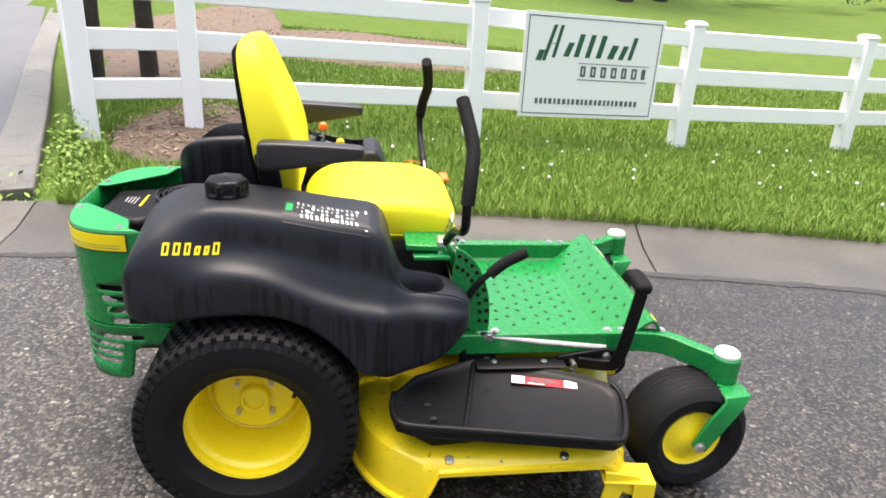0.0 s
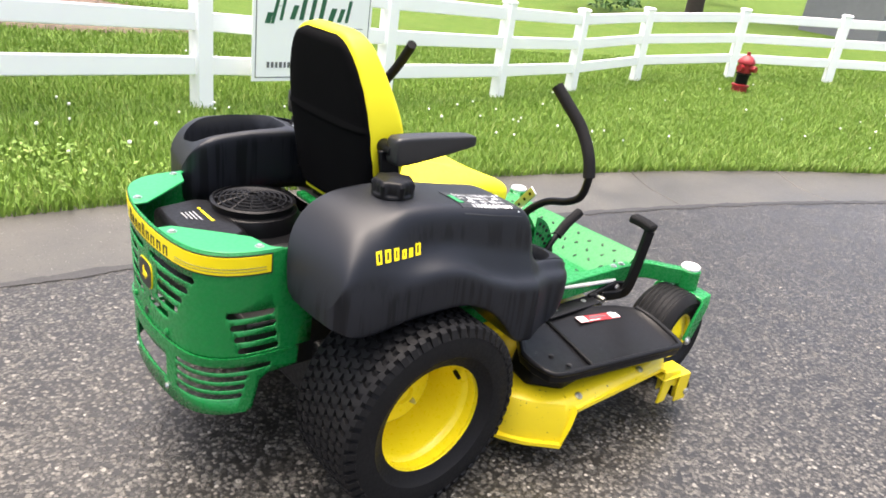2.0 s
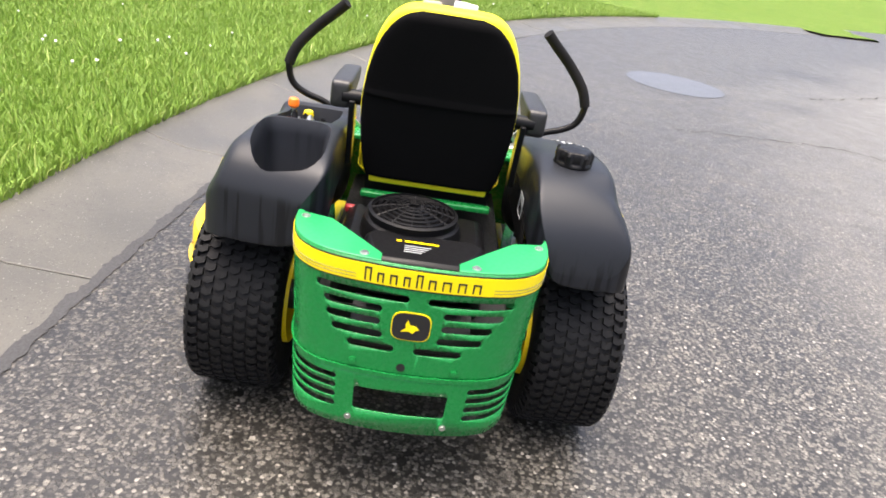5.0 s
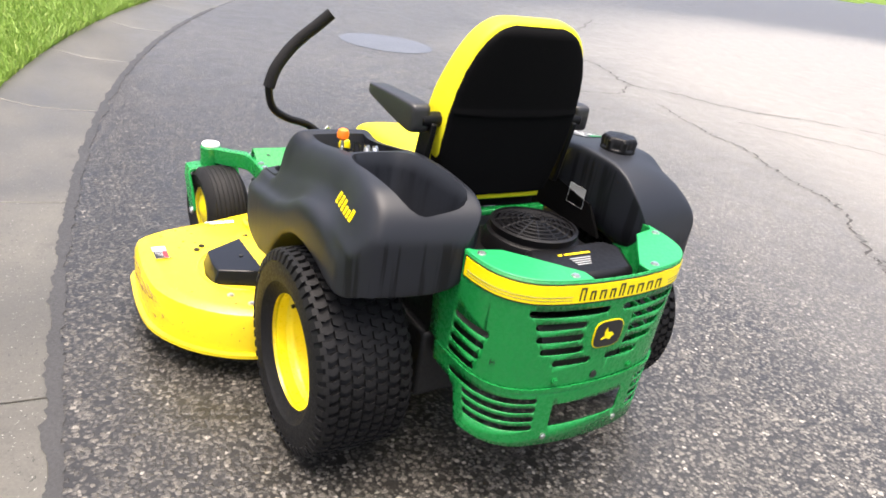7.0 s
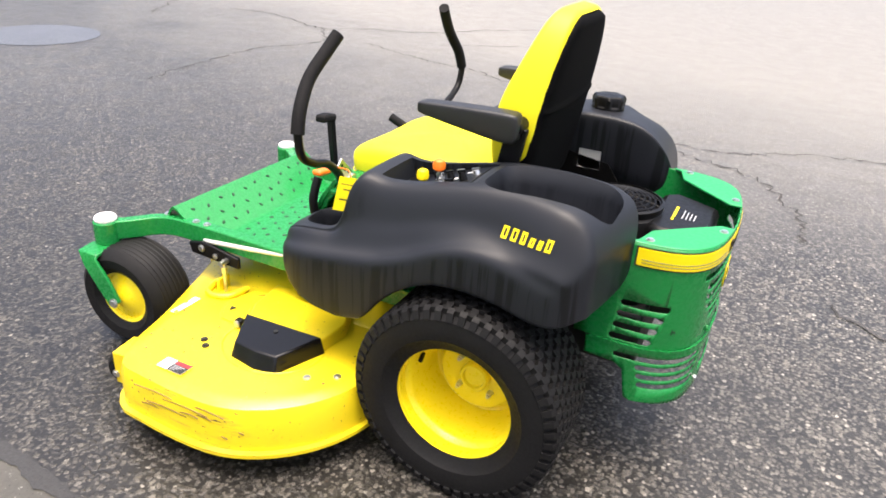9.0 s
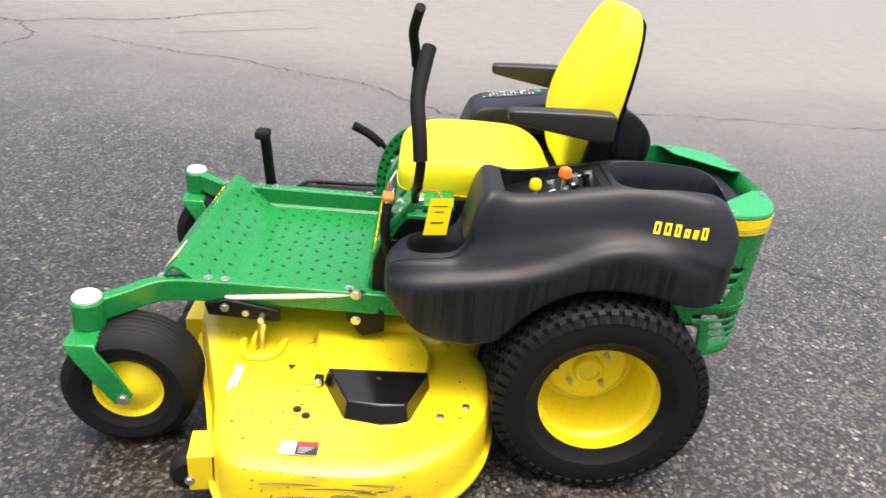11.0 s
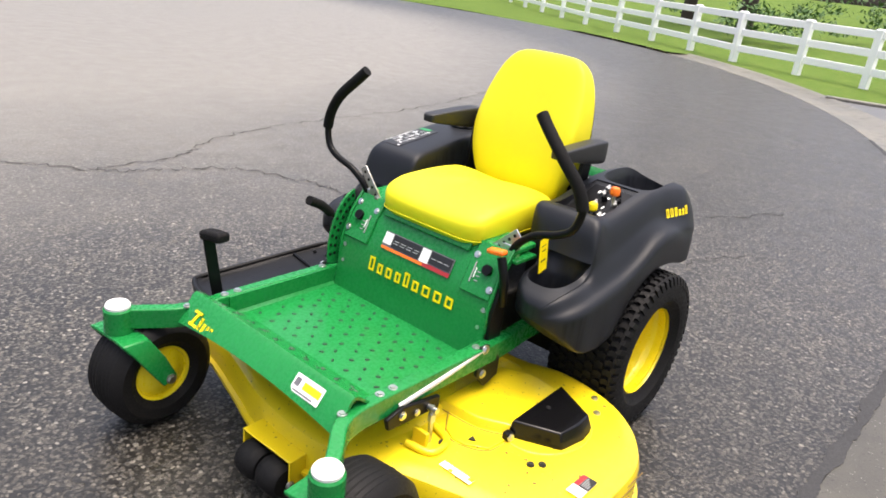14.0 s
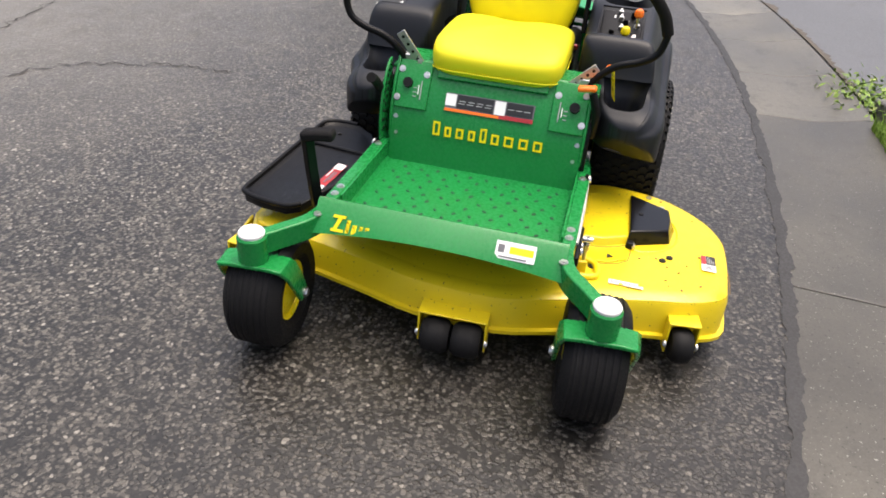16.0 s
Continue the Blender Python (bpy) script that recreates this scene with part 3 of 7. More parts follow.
crack([(5.9, -5.22), (5.4, -5.28), (4.9, -5.14), (4.27, -4.88), (3.93, -5.22), (3.27, -5.55), (2.82, -6.25), (2.2, -6.9)], 0.018, 4)
crack([(6.25, -4.33), (6.85, -5.25), (7.5, -6.2), (7.84, -6.85), (8.25, -7.5), (9.7, -9.1)], 0.016, 5)
crack([(2.85, -5.0), (2.27, -5.46), (1.6, -5.95)], 0.012, 8)
crack([(-0.9, -1.1), (-1.6, -0.6), (-2.4, -0.35), (-3.3, 0.1)], 0.010, 6)
crack([(-1.1, 0.2), (-1.7, 0.05), (-2.2, 0.3)], 0.007, 7)

bm = bmesh.new()
lathe(bm, [(0.0, 0.0), (0.50, 0.0), (0.53, 0.002), (0.53, 0.004), (0.47, 0.005), (0.46, 0.003), (0.0, 0.003)], (5.9, -2.62, 0), (0, 0, 1), 40, caps=False)
tagged(part("manhole_cover", bm, IRON), "round grey iron manhole cover set in the asphalt", "manhole cover")

# the raised concrete edge of the driveway
def kerb_run(name, pts, w, h):
    bm = bmesh.new()
    tube(bm, pts, 0.1, flat=(w, h), per=4)
    return tagged(part(name, bm, APRON, bevel=0.012), "pale concrete kerb along the driveway", "kerb", kind="structure")


kerb_run("kerb_1", [(-1.64, 1.90, -0.012), (-2.42, 4.2, -0.004), (-3.42, 7.05, 0.0), (-5.4, 13.0, 0.0)], 0.27, 0.20)
kerb_run("kerb_2", [(-11.42, -1.72, -0.03), (-11.75, -0.6, -0.03), (-12.4, 1.0, -0.03), (-13.5, 3.6, -0.03)], 0.18, 0.22)


# ---------------------------------------------------------------- grass and planting
def scatter_grass():
    rng = np.random.default_rng(4)
    n = 400000
    a = rng.uniform(-3, 48, n)
    u = rng.uniform(0, 1, n) ** 1.5
    r = R_BACK - 0.05 + u * 9.0
    x, y = CX + r * np.sin(np.radians(a)), CY + r * np.cos(np.radians(a))
    keep = (1.22 * (x + 1.62) + 0.436 * (y - 1.78)) > 0.35
    bare = np.zeros(n, bool)
    for bx, by, sx, sy in ((-1.0, 3.7, 0.62, 1.05), (0.6, 9.0, 2.6, 1.5), (-2.0, 9.5, 1.2, 4.0)):
        bare |= ((x - bx) / sx) ** 2 + ((y - by) / sy) ** 2 < rng.uniform(0.35, 1.30, n)
    keep &= ~bare
    x, y, r = x[keep], y[keep], r[keep]
    z = np.array([lawn_z(px, py) for px, py in zip(x, y)])
    n = len(x)
    edge = np.exp(-((r - R_BACK) / 0.5) ** 2)
    h = rng.uniform(0.025, 0.062, n) * (1 + 0.35 * edge) * np.where(rng.uniform(0, 1, n) < 0.03, 1.9, 1.0)
    w = rng.uniform(0.0022, 0.0046, n) * (1 + 0.10 * (r - R_BACK))
    yaw, lean, la = rng.uniform(0, 6.283, n), rng.uniform(0.1, 0.9, n) * h, rng.uniform(0, 6.283, n)
    cx, cy = np.cos(yaw) * w, np.sin(yaw) * w
    lx, ly = np.cos(la) * lean, np.sin(la) * lean
    P = np.zeros((n, 5, 3))
    P[:, 0] = np.stack([x - cx, y - cy, z - 0.01], 1)
    P[:, 1] = np.stack([x + cx, y + cy, z - 0.01], 1)
    P[:, 2] = np.stack([x + cx * 0.8 + lx * 0.35, y + cy * 0.8 + ly * 0.35, z + h * 0.6], 1)
    P[:, 3] = np.stack([x - cx * 0.8 + lx * 0.35, y - cy * 0.8 + ly * 0.35, z + h * 0.6], 1)
    P[:, 4] = np.stack([x + lx, y + ly, z + h], 1)
    base = np.arange(n)[:, None] * 5
    quads = (base + np.array([[0, 1, 2, 3]])).tolist()
    tris = (base + np.array([[3, 2, 4]])).tolist()
    me = bpy.data.meshes.new("grass")
    me.from_pydata(P.reshape(-1, 3).tolist(), [], quads + tris)
    me.materials.append(BLADE)
    me.shade_smooth()
    return tagged(new("grass", me), "bright green uncut lawn grass behind the kerb", "grass", kind="stuff")


grass = scatter_grass()


def leaf_cluster(bm, rnd, c, spread, count, size):
    for _ in range(count):
        d = Vector((rnd.gauss(0, 1), rnd.gauss(0, 1), rnd.gauss(0, 0.8)))
        p = Vector(c) + Vector((d.x * spread[0], d.y * spread[1], abs(d.z) * spread[2]))
        s = size * rnd.uniform(0.6, 1.4)
        m = Matrix.Translation(p) @ Euler((rnd.uniform(-1, 1), rnd.uniform(-1, 1), rnd.uniform(0, 6.3))).to_matrix().to_4x4()
        q = [m @ Vector(v) for v in ((-s, 0, 0), (0, -s * 0.45, 0.1 * s), (s, 0, -0.1 * s), (0, s * 0.45, 0.1 * s))]
        bm.faces.new([bm.verts.new(v) for v in q])


def weed(x, y, spread, count, size, name="weed", label="leafy green weed clump beside the kerb"):
    rnd = random.Random(int(x * 100 + y * 7))
    bm = bmesh.new()
    leaf_cluster(bm, rnd, (x, y, max(lawn_z(x, y), 0.03) + 0.01), spread, count, size)
    return tagged(part(name, bm, BLADE), label, "weed", kind="stuff")


weed(-1.58, 2.75, (0.045, 0.20, 0.10), 240, 0.020)
weed(-1.80, 3.35, (0.045, 0.20, 0.10), 240, 0.020)
weed(-1.36, 2.2, (0.10, 0.12, 0.06), 240, 0.018)
weed(-0.25, 2.6, (0.22, 0.12, 0.05), 300, 0.016)
weed(-0.55, 2.1, (0.45, 0.10, 0.05), 420, 0.016)
weed(-1.92, 1.86, (0.20, 0.11, 0.035), 380, 0.020)
weed(-1.0, 4.1, (0.12, 0.12, 0.08), 180, 0.018)

# the bare mulch round the corner post and behind the fence
def mulch_patch(name, cx, cy, ax, ay, label, chips, seed):
    rnd = random.Random(seed)
    bm = bmesh.new()
    n = 72
    ctr = bm.verts.new((cx, cy, lawn_z(cx, cy) + 0.05))
    ringv = []
    for f in (0.15, 0.3, 0.45, 0.6, 0.75, 0.88, 0.96, 1.0):
        rv = []
        for k in range(n):
            t = 2 * math.pi * k / n
            q = f * (1 + 0.22 * noise.noise((math.cos(t) * 2 + seed, math.sin(t) * 2, 0)))
            x, y = cx + ax * q * math.cos(t), cy + ay * q * math.sin(t)
            rv.append(bm.verts.new((x, y, lawn_z(x, y) + (0.05 if f < 0.9 else (0.02 if f < 1 else -0.05)))))
        ringv.append(rv)
    for k in range(n):
        bm.faces.new((ctr, ringv[0][k], ringv[0][(k + 1) % n]))
        for a, b in zip(ringv, ringv[1:]):
            bm.faces.new((a[k], b[k], b[(k + 1) % n], a[(k + 1) % n]))
    tagged(part(name, bm, MULCH), label, "mulch", kind="stuff")
    bm = bmesh.new()
    for _ in range(chips):
        t, q = rnd.uniform(0, 6.283), math.sqrt(rnd.uniform(0, 1)) * 0.95
        x, y = cx + ax * q * math.cos(t), cy + ay * q * math.sin(t)
        s = rnd.uniform(0.012, 0.045)
        box(bm, (x, y, lawn_z(x, y) + 0.062), (s, s * rnd.uniform(0.25, 0.6), 0.006), Euler((rnd.uniform(-0.4, 0.4), rnd.uniform(-0.4, 0.4), rnd.uniform(0, 6.3))).to_matrix().to_4x4())
    tagged(part("wood_chips", bm, CHIP), "scattered pale wood chips on bare soil", "wood chips", kind="stuff")


mulch_patch("mulch_bed", -1.0, 3.7, 0.62, 1.05, "brown bare soil and mulch round the fence posts", 700, 3)
mulch_patch("mulch_bed", 0.6, 9.0, 2.6, 1.5, "reddish wood mulch bed behind the fence", 900, 5)
mulch_patch("mulch_bed", -2.0, 9.5, 1.2, 4.0, "greyish brown mulch under the young tree", 500, 8)


def dandelion(x, y, h, s):
    z = lawn_z(x, y)
    t = thing("dandelion", "dandelion with a white seed head in the grass", "dandelion", "dandelions in the lawn", (x, y, z))
    bm = bmesh.new()
    tube(bm, [(0, 0, -0.01), (0.006, 0.004, h * 0.5), (0.002, 0.01, h)], 0.0022, 5, 3)
    part("stem", bm, LEAF, t)
    bm = bmesh.new()
    bmesh.ops.create_icosphere(bm, subdivisions=1, radius=s, matrix=Matrix.Translation((0.002, 0.01, h)))
    part("seed_head", bm, PUFF, t)
    return t


rnd = random.Random(11)
protos = [dandelion(2.0, 3.6, 0.07, 0.012), dandelion(3.2, 3.3, 0.10, 0.014), dandelion(1.4, 3.9, 0.085, 0.010)]
for i in range(76):
    a = rnd.choice([rnd.gauss(6, 4), rnd.gauss(14, 5), rnd.uniform(3, 40), rnd.gauss(29, 2.5)])
    r = R_BACK + 0.6 + abs(rnd.gauss(0, 1)) * 2.4
    r = min(r, np.interp(a, FENCE_A, FENCE_R) + 2.0)
    x, y, _ = polar(r, max(a, 1.5))
    copy_thing(protos[i % 3], pose(x, y, lawn_z(x, y), 0, 0, rnd.uniform(0, 360)))


# ---------------------------------------------------------------- fences
def fence_post(x, y, z, h, turn, group):
    t = thing("fence_post", "white square vinyl fence post with a flat cap", "fence post", group, (x, y, z))
    t.rotation_euler = (0, 0, radians(turn))
    w = 0.072
    bm = bmesh.new()
    box(bm, (0, 0, h / 2 - 0.1), (w * 2, w * 2, h + 0.2))
    part("post", bm, VINYL_WHITE, t, bevel=0.008)
    bm = bmesh.new()
    a, b = w + 0.008, w * 0.72
    rings(bm, [[(s * q, p * q, zz) for s, p in ((-1, -1), (1, -1), (1, 1), (-1, 1))] for q, zz in ((a, h), (a, h + 0.022), (b, h + 0.045))])
    part("cap", bm, VINYL_WHITE, t, bevel=0.004)
    return t


def fence_rail(p, q, group, h=0.155):
    p, q = Vector(p), Vector(q)
    d = q - p
    ln, yaw, tilt = d.length, math.atan2(d.y, d.x), math.atan2(d.z, math.hypot(d.x, d.y))
    bm = bmesh.new()
    box(bm, (0, 0, 0), (ln - 0.10, 0.05, h))
    ob = part("fence_rail", bm, VINYL_WHITE, bevel=0.010)
    ob.matrix_world = Matrix.Translation((p + q) / 2) @ Euler((0, -tilt, yaw)).to_matrix().to_4x4()
    return tagged(ob, "white horizontal vinyl fence rail between two posts", "fence rail", group)


def run_fence(posts, h, group):
    turn = 0
    for i, (x, y, z) in enumerate(posts):
        j = min(i, len(posts) - 2)
        turn = math.degrees(math.atan2(posts[j + 1][1] - posts[j][1], posts[j + 1][0] - posts[j][0]))
        fence_post(x, y, z, h, turn, group)
    for a, b in zip(posts, posts[1:]):
        for f in RAILS:
            fence_rail((a[0], a[1], a[2] + f), (b[0], b[1], b[2] + f), group)


RAILS = (0.36, 0.72, 1.08)
POSTS = [(-1.72, 3.44, 0.0), (-1.02, 3.77, -0.03), (1.325, 4.30, -0.146), (3.53, 4.74, -0.30), (5.63, 5.11, -0.38), (7.73, 5.65, -0.46),
         (9.70, 5.90, -0.385), (11.79, 5.335, -0.227), (13.37, 4.224, -0.116), (14.49, 3.16, 0.0)]
run_fence(POSTS, 1.20, "white fence behind the lawn")
run_fence([(-1.80, 3.62, 0.0), (-2.30, 5.3, 0.0)], 1.20, "white fence beside the driveway")
FAR = [(-13.4, 1.9, 0.0), (-13.67, -0.1, 0.0), (-14.7, -1.83, 0.0), (-15.15, -3.3, 0.0), (-15.6, -4.9, 0.0), (-16.8, -6.5, 0.0), (-18.0, -8.2, 0.0), (-19.2, -10.0, 0.0), (-20.6, -12.0, 0.0), (-22.2, -14.0, 0.0), (-23.8, -16.0, 0.0), (-25.4, -18.0, 0.0), (-27.0, -20.0, 0.0)]
run_fence(FAR, 1.15, "white fence beyond the driveway")


# the dealer's board hung on the rails
def board():
    u = Vector((1.383, 0.26, -0.06)).normalized()
    o = Vector((1.72, 4.17, 0.10))
    v = Vector((-0.01, -0.03, 1)).normalized()
    w, h = 1.39, 0.91
    t = thing("fence_sign", "white dealer board with green script, hung on the fence", "sign", at=tuple(o))
    n = u.cross(v).normalized()
    def sheet(name, u0, v0, u1, v1, lift, mat, th, label=""):
        bm = bmesh.new()
        plate_bars(bm, u * u0 + v * v0 + n * (lift - th), u * (u1 - u0), v * (v1 - v0), [(0, 0, 1, 1, 0)], th)
        return part(name, bm, mat, t, label)
    sheet("panel", 0, 0, w, h, 0.0, VINYL_WHITE, 0.012)
    for k, (u0, v0, u1, v1) in enumerate(((0.03, 0.03, w - 0.03, 0.038), (0.03, h - 0.038, w - 0.03, h - 0.03), (0.03, 0.03, 0.038, h - 0.03), (w - 0.038, 0.03, w - 0.03, h - 0.03))):
        sheet("border_line", u0, v0, u1, v1, 0.003, INK_GREY, 0.003, "thin grey border line")
    bars = [(u * 0.12 + v * 0.50, u * 0.25, v * 0.31, c) for c in ((0.0, 0.0, 0.22, 0.35, 0.1), (0.25, 0.0, 0.42, 1.0, 0.28), (0.62, 0.1, 0.78, 1.0, 0.2), (0.42, 0.48, 0.75, 0.58, 0.02))]
    bars += [(u * 0.38 + v * 0.545, u * 0.72, v * 0.20, c) for c in word(7, 3, 0.05, 0.35, (1, 2, 3, 6))]
    for bo, bu, bv, c in bars:
        bm = bmesh.new()
        plate_bars(bm, bo, bu, bv, [(c[0], c[1], c[0] + (c[2] - c[0]) * (0.80 if c[3] > 0.75 else 1.0), c[3] if c[3] > 0.75 else c[3] * 0.85, c[4] * 1.3)], 0.003)
        part("script_bar", bm, INK_GREEN, t, "dark green slanted script")
    each_bar("capital_bar", u * 0.57 + v * 0.375, u * 0.69, v * 0.095, word(7, 5, 0, 0.5), 0.003, INK_GREY, t, "grey capitals", 0.2)
    for vv in (0.345, 0.49):
        each_bar("rule_line", u * 0.55 + v * vv, u * 0.73, v * 0.006, [(0, 0, 1, 1, 0)], 0.003, INK_GREY, t)
    each_bar("address_bar", u * 0.15 + v * 0.12, u * 1.06, v * 0.05, word(23, 9, 0, 0.25), 0.003, INK_GREY, t, "small grey line of writing")


board()


# ---------------------------------------------------------------- far things
def hydrant(x, y):
    t = thing("fire_hydrant", "red fire hydrant with a black band standing in grass", "fire hydrant", at=(x, y, lawn_z(x, y)))
    bm = bmesh.new()
    lathe(bm, [(0.12, -0.05), (0.12, 0.10), (0.14, 0.105), (0.14, 0.13), (0.10, 0.14)], (0, 0, 0), (0, 0, 1), 20)
    part("base", bm, RED_PAINT, t)
    bm = bmesh.new()
    lathe(bm, [(0.10, 0.14), (0.10, 0.29), (0.125, 0.30), (0.125, 0.32)], (0, 0, 0), (0, 0, 1), 20)
    part("band", bm, BLACK, t, "black middle section")
    bm = bmesh.new()
    lathe(bm, [(0.11, 0.32), (0.115, 0.46), (0.14, 0.47), (0.14, 0.49), (0.12, 0.53), (0.07, 0.58), (0.03, 0.60), (0.03, 0.65)], (0, 0, 0), (0, 0, 1), 20)
    part("barrel", bm, RED_PAINT, t)
    for d in ((1, 0), (-1, 0), (0, -1)):
        bm = bmesh.new()
        cyl(bm, (d[0] * 0.09, d[1] * 0.09, 0.40), (d[0] * 0.19, d[1] * 0.19, 0.40), 0.055, 0.05, 14)
        part("nozzle", bm, RED_PAINT, t)


hydrant(10.35, 4.3)

bm = bmesh.new()
box(bm, (8.85, 1.10, lawn_z(8.85, 1.1) + 0.40), (0.045, 0.045, 0.95))
tagged(part("survey_stake", bm, STAKE_WOOD, bevel=0.004), "pale wooden survey stake standing in the grass", "stake")

pole = thing("utility_pole", "grey weathered wooden pole rising from the lawn edge", "pole", at=(8.55, -0.1, 0.05))
bm = bmesh.new()
lathe(bm, [(0.135, -0.3), (0.13, 0.5), (0.12, 4.0), (0.10, 8.0)], (0, 0, 0), (0, 0, 1), 18)
part("shaft", bm, WOOD_POLE, pole)
bm = bmesh.new()
cyl(bm, (0, -0.145, 0.0), (0, -0.135, 3.0), 0.02, n=8)
part("conduit", bm, DARK_METAL, pole, "thin dark cable conduit")
for k, (x, y, s, m, lab) in enumerate(((8.12, -0.32, (0.34, 0.22, 0.20), WHITE_CAP, "white block lying beside the pole"), (8.25, 0.12, (0.24, 0.18, 0.16), STONE, "brownish stone lying beside the pole"))):
    bm = bmesh.new()
    vv = box(bm, (x, y, lawn_z(x, y) + s[2] / 2 - 0.02), s, Euler((0.15, 0.1, 0.4 + k)).to_matrix().to_4x4())
    tagged(part("stone_block", bm, m, bevel=0.02), lab, "block")


def young_tree(x, y, h, r, lean, seed, crown=True):
    rnd = random.Random(seed)
    z = lawn_z(x, y)
    t = thing("tree", "young tree with a dark trunk behind the fence", "tree", at=(x, y, z))
    bm = bmesh.new()
    pts = [(0, 0, -0.1), (lean * 0.1, 0.02, h * 0.3), (lean * 0.2, -0.03, h * 0.6), (lean * 0.3, 0, h)]
    n = len(smooth_path(pts, 6))
    tube(bm, pts, [r * (1 - 0.6 * i / n) for i in range(n)], 12)
    for k in range(7):
        a, zz = rnd.uniform(0, 6.283), h * rnd.uniform(0.5, 0.95)
        tube(bm, [(lean * 0.2, 0, zz), (math.cos(a) * h * 0.12, math.sin(a) * h * 0.12, zz + h * 0.10), (math.cos(a) * h * 0.25, math.sin(a) * h * 0.25, zz + h * 0.2)], r * 0.3, 6, 3)
    part("trunk", bm, BARK, t)
    if crown:
        bm = bmesh.new()
        for k in range(26):
            a, q = rnd.uniform(0, 6.283), rnd.uniform(0.05, 0.34) * h
            leaf_cluster(bm, rnd, (math.cos(a) * q, math.sin(a) * q, h * rnd.uniform(0.62, 1.15)), (h * 0.06, h * 0.06, h * 0.06), 60, h * 0.022)
        part("crown", bm, LEAF, t)
    return t


young_tree(-2.15, 5.0, 4.5, 0.085, 0.3, 1)
young_tree(-1.9, 5.9, 5.0, 0.10, -0.2, 2)
young_tree(9.5, 23.0, 8.0, 0.32, 0.3, 3)
young_tree(11.2, 24.0, 8.0, 0.28, -0.3, 4)
young_tree(21.5, 12.5, 8.5, 0.30, 0.2, 5)
young_tree(-27.5, -9.0, 9.0, 0.34, 0.2, 6)
young_tree(-29.0, -12.0, 9.0, 0.30, 0.1, 7)


def shrub(x, y, sx, sz, seed):
    rnd = random.Random(seed)
    bm = bmesh.new()
    for k in range(30):
        a, q = rnd.uniform(0, 6.283), math.sqrt(rnd.uniform(0, 1)) * sx
        leaf_cluster(bm, rnd, (x + math.cos(a) * q, y + math.sin(a) * q, lawn_z(x, y) + sz * rnd.uniform(0.1, 0.9)), (0.22, 0.22, 0.2), 34, 0.09)
    return tagged(part("shrub", bm, LEAF), "dark green leafy shrub on the far lawn", "shrub")


for k, (x, y, sx, sz) in enumerate(((14.0, 25.5, 2.2, 1.8), (17.5, 24.5, 2.6, 2.0), (21.5, 23, 2.4, 2.0), (25, 20.5, 2.6, 2.0), (18.0, 13.5, 1.3, 1.0), (27, 16, 2.5, 2), (-24, -7, 1.4, 1.3), (-30, -6, 2.4, 2.2), (-33, -13, 2.8, 2.6))):
    shrub(x, y, sx, sz, 40 + k)

# a low grey outbuilding past the end of the fence
shed = thing("outbuilding", "low grey outbuilding behind the end of the fence", "building", at=(24.5, 8.3, lawn_z(24.5, 8.3)))
bm = bmesh.new()
box(bm, (0, 0, 1.1), (3.2, 2.4, 2.6))
part("wall", bm, GREY_HOUSE, shed)
bm = bmesh.new()
prism(bm, [(-1.5, 2.38), (1.5, 2.38), (0, 3.2)], "x", -1.8, 1.8)
part("roof", bm, DARK_METAL, shed)


def lawn_ornament(x, y, s, seed):
    """Pale, rounded equipment stored on the grass."""
    t = thing("covered_equipment", "pale covered equipment with red frames on the far lawn", "equipment", "equipment on the far lawn", (x, y, lawn_z(x, y)))
    bm = bmesh.new()
    rings(bm, [[(s * q * math.cos(k) * (1 + 0.15 * math.sin(3 * k + seed)), s * 0.7 * q * math.sin(k), z * s) for k in np.linspace(0, 6.283, 14, endpoint=False)] for q, z in ((0.9, -0.1), (1.0, 0.25), (0.8, 0.6), (0.4, 0.85), (0.25, 1.1))])
    part("cover", bm, STONE, t)
    bm = bmesh.new()
    tube(bm, [(-s, 0.5, 0.0), (-0.3 * s, 0.6, 1.25 * s), (1.2 * s, 0.55, 1.1 * s)], 0.05, 6, 3)
    tube(bm, [(0.4 * s, 0.6, 0.0), (0.5 * s, 0.6, 1.0 * s), (1.5 * s, 0.6, 0.6 * s)], 0.05, 6, 3)
    part("frame", bm, RED_PAINT, t, "red tube frame")


lawn_ornament(-19.6, 1.6, 0.75, 1)
lawn_ornament(-20.0, 4.2, 0.75, 2)
lawn_ornament(-19.8, 6.6, 0.75, 3)

# ---------------------------------------------------------------- the mower
mower = thing("zero_turn_mower", "green and yellow zero-turn riding mower with black fenders, parked on asphalt", "riding mower")


def on(y, sgn):
    return y * sgn


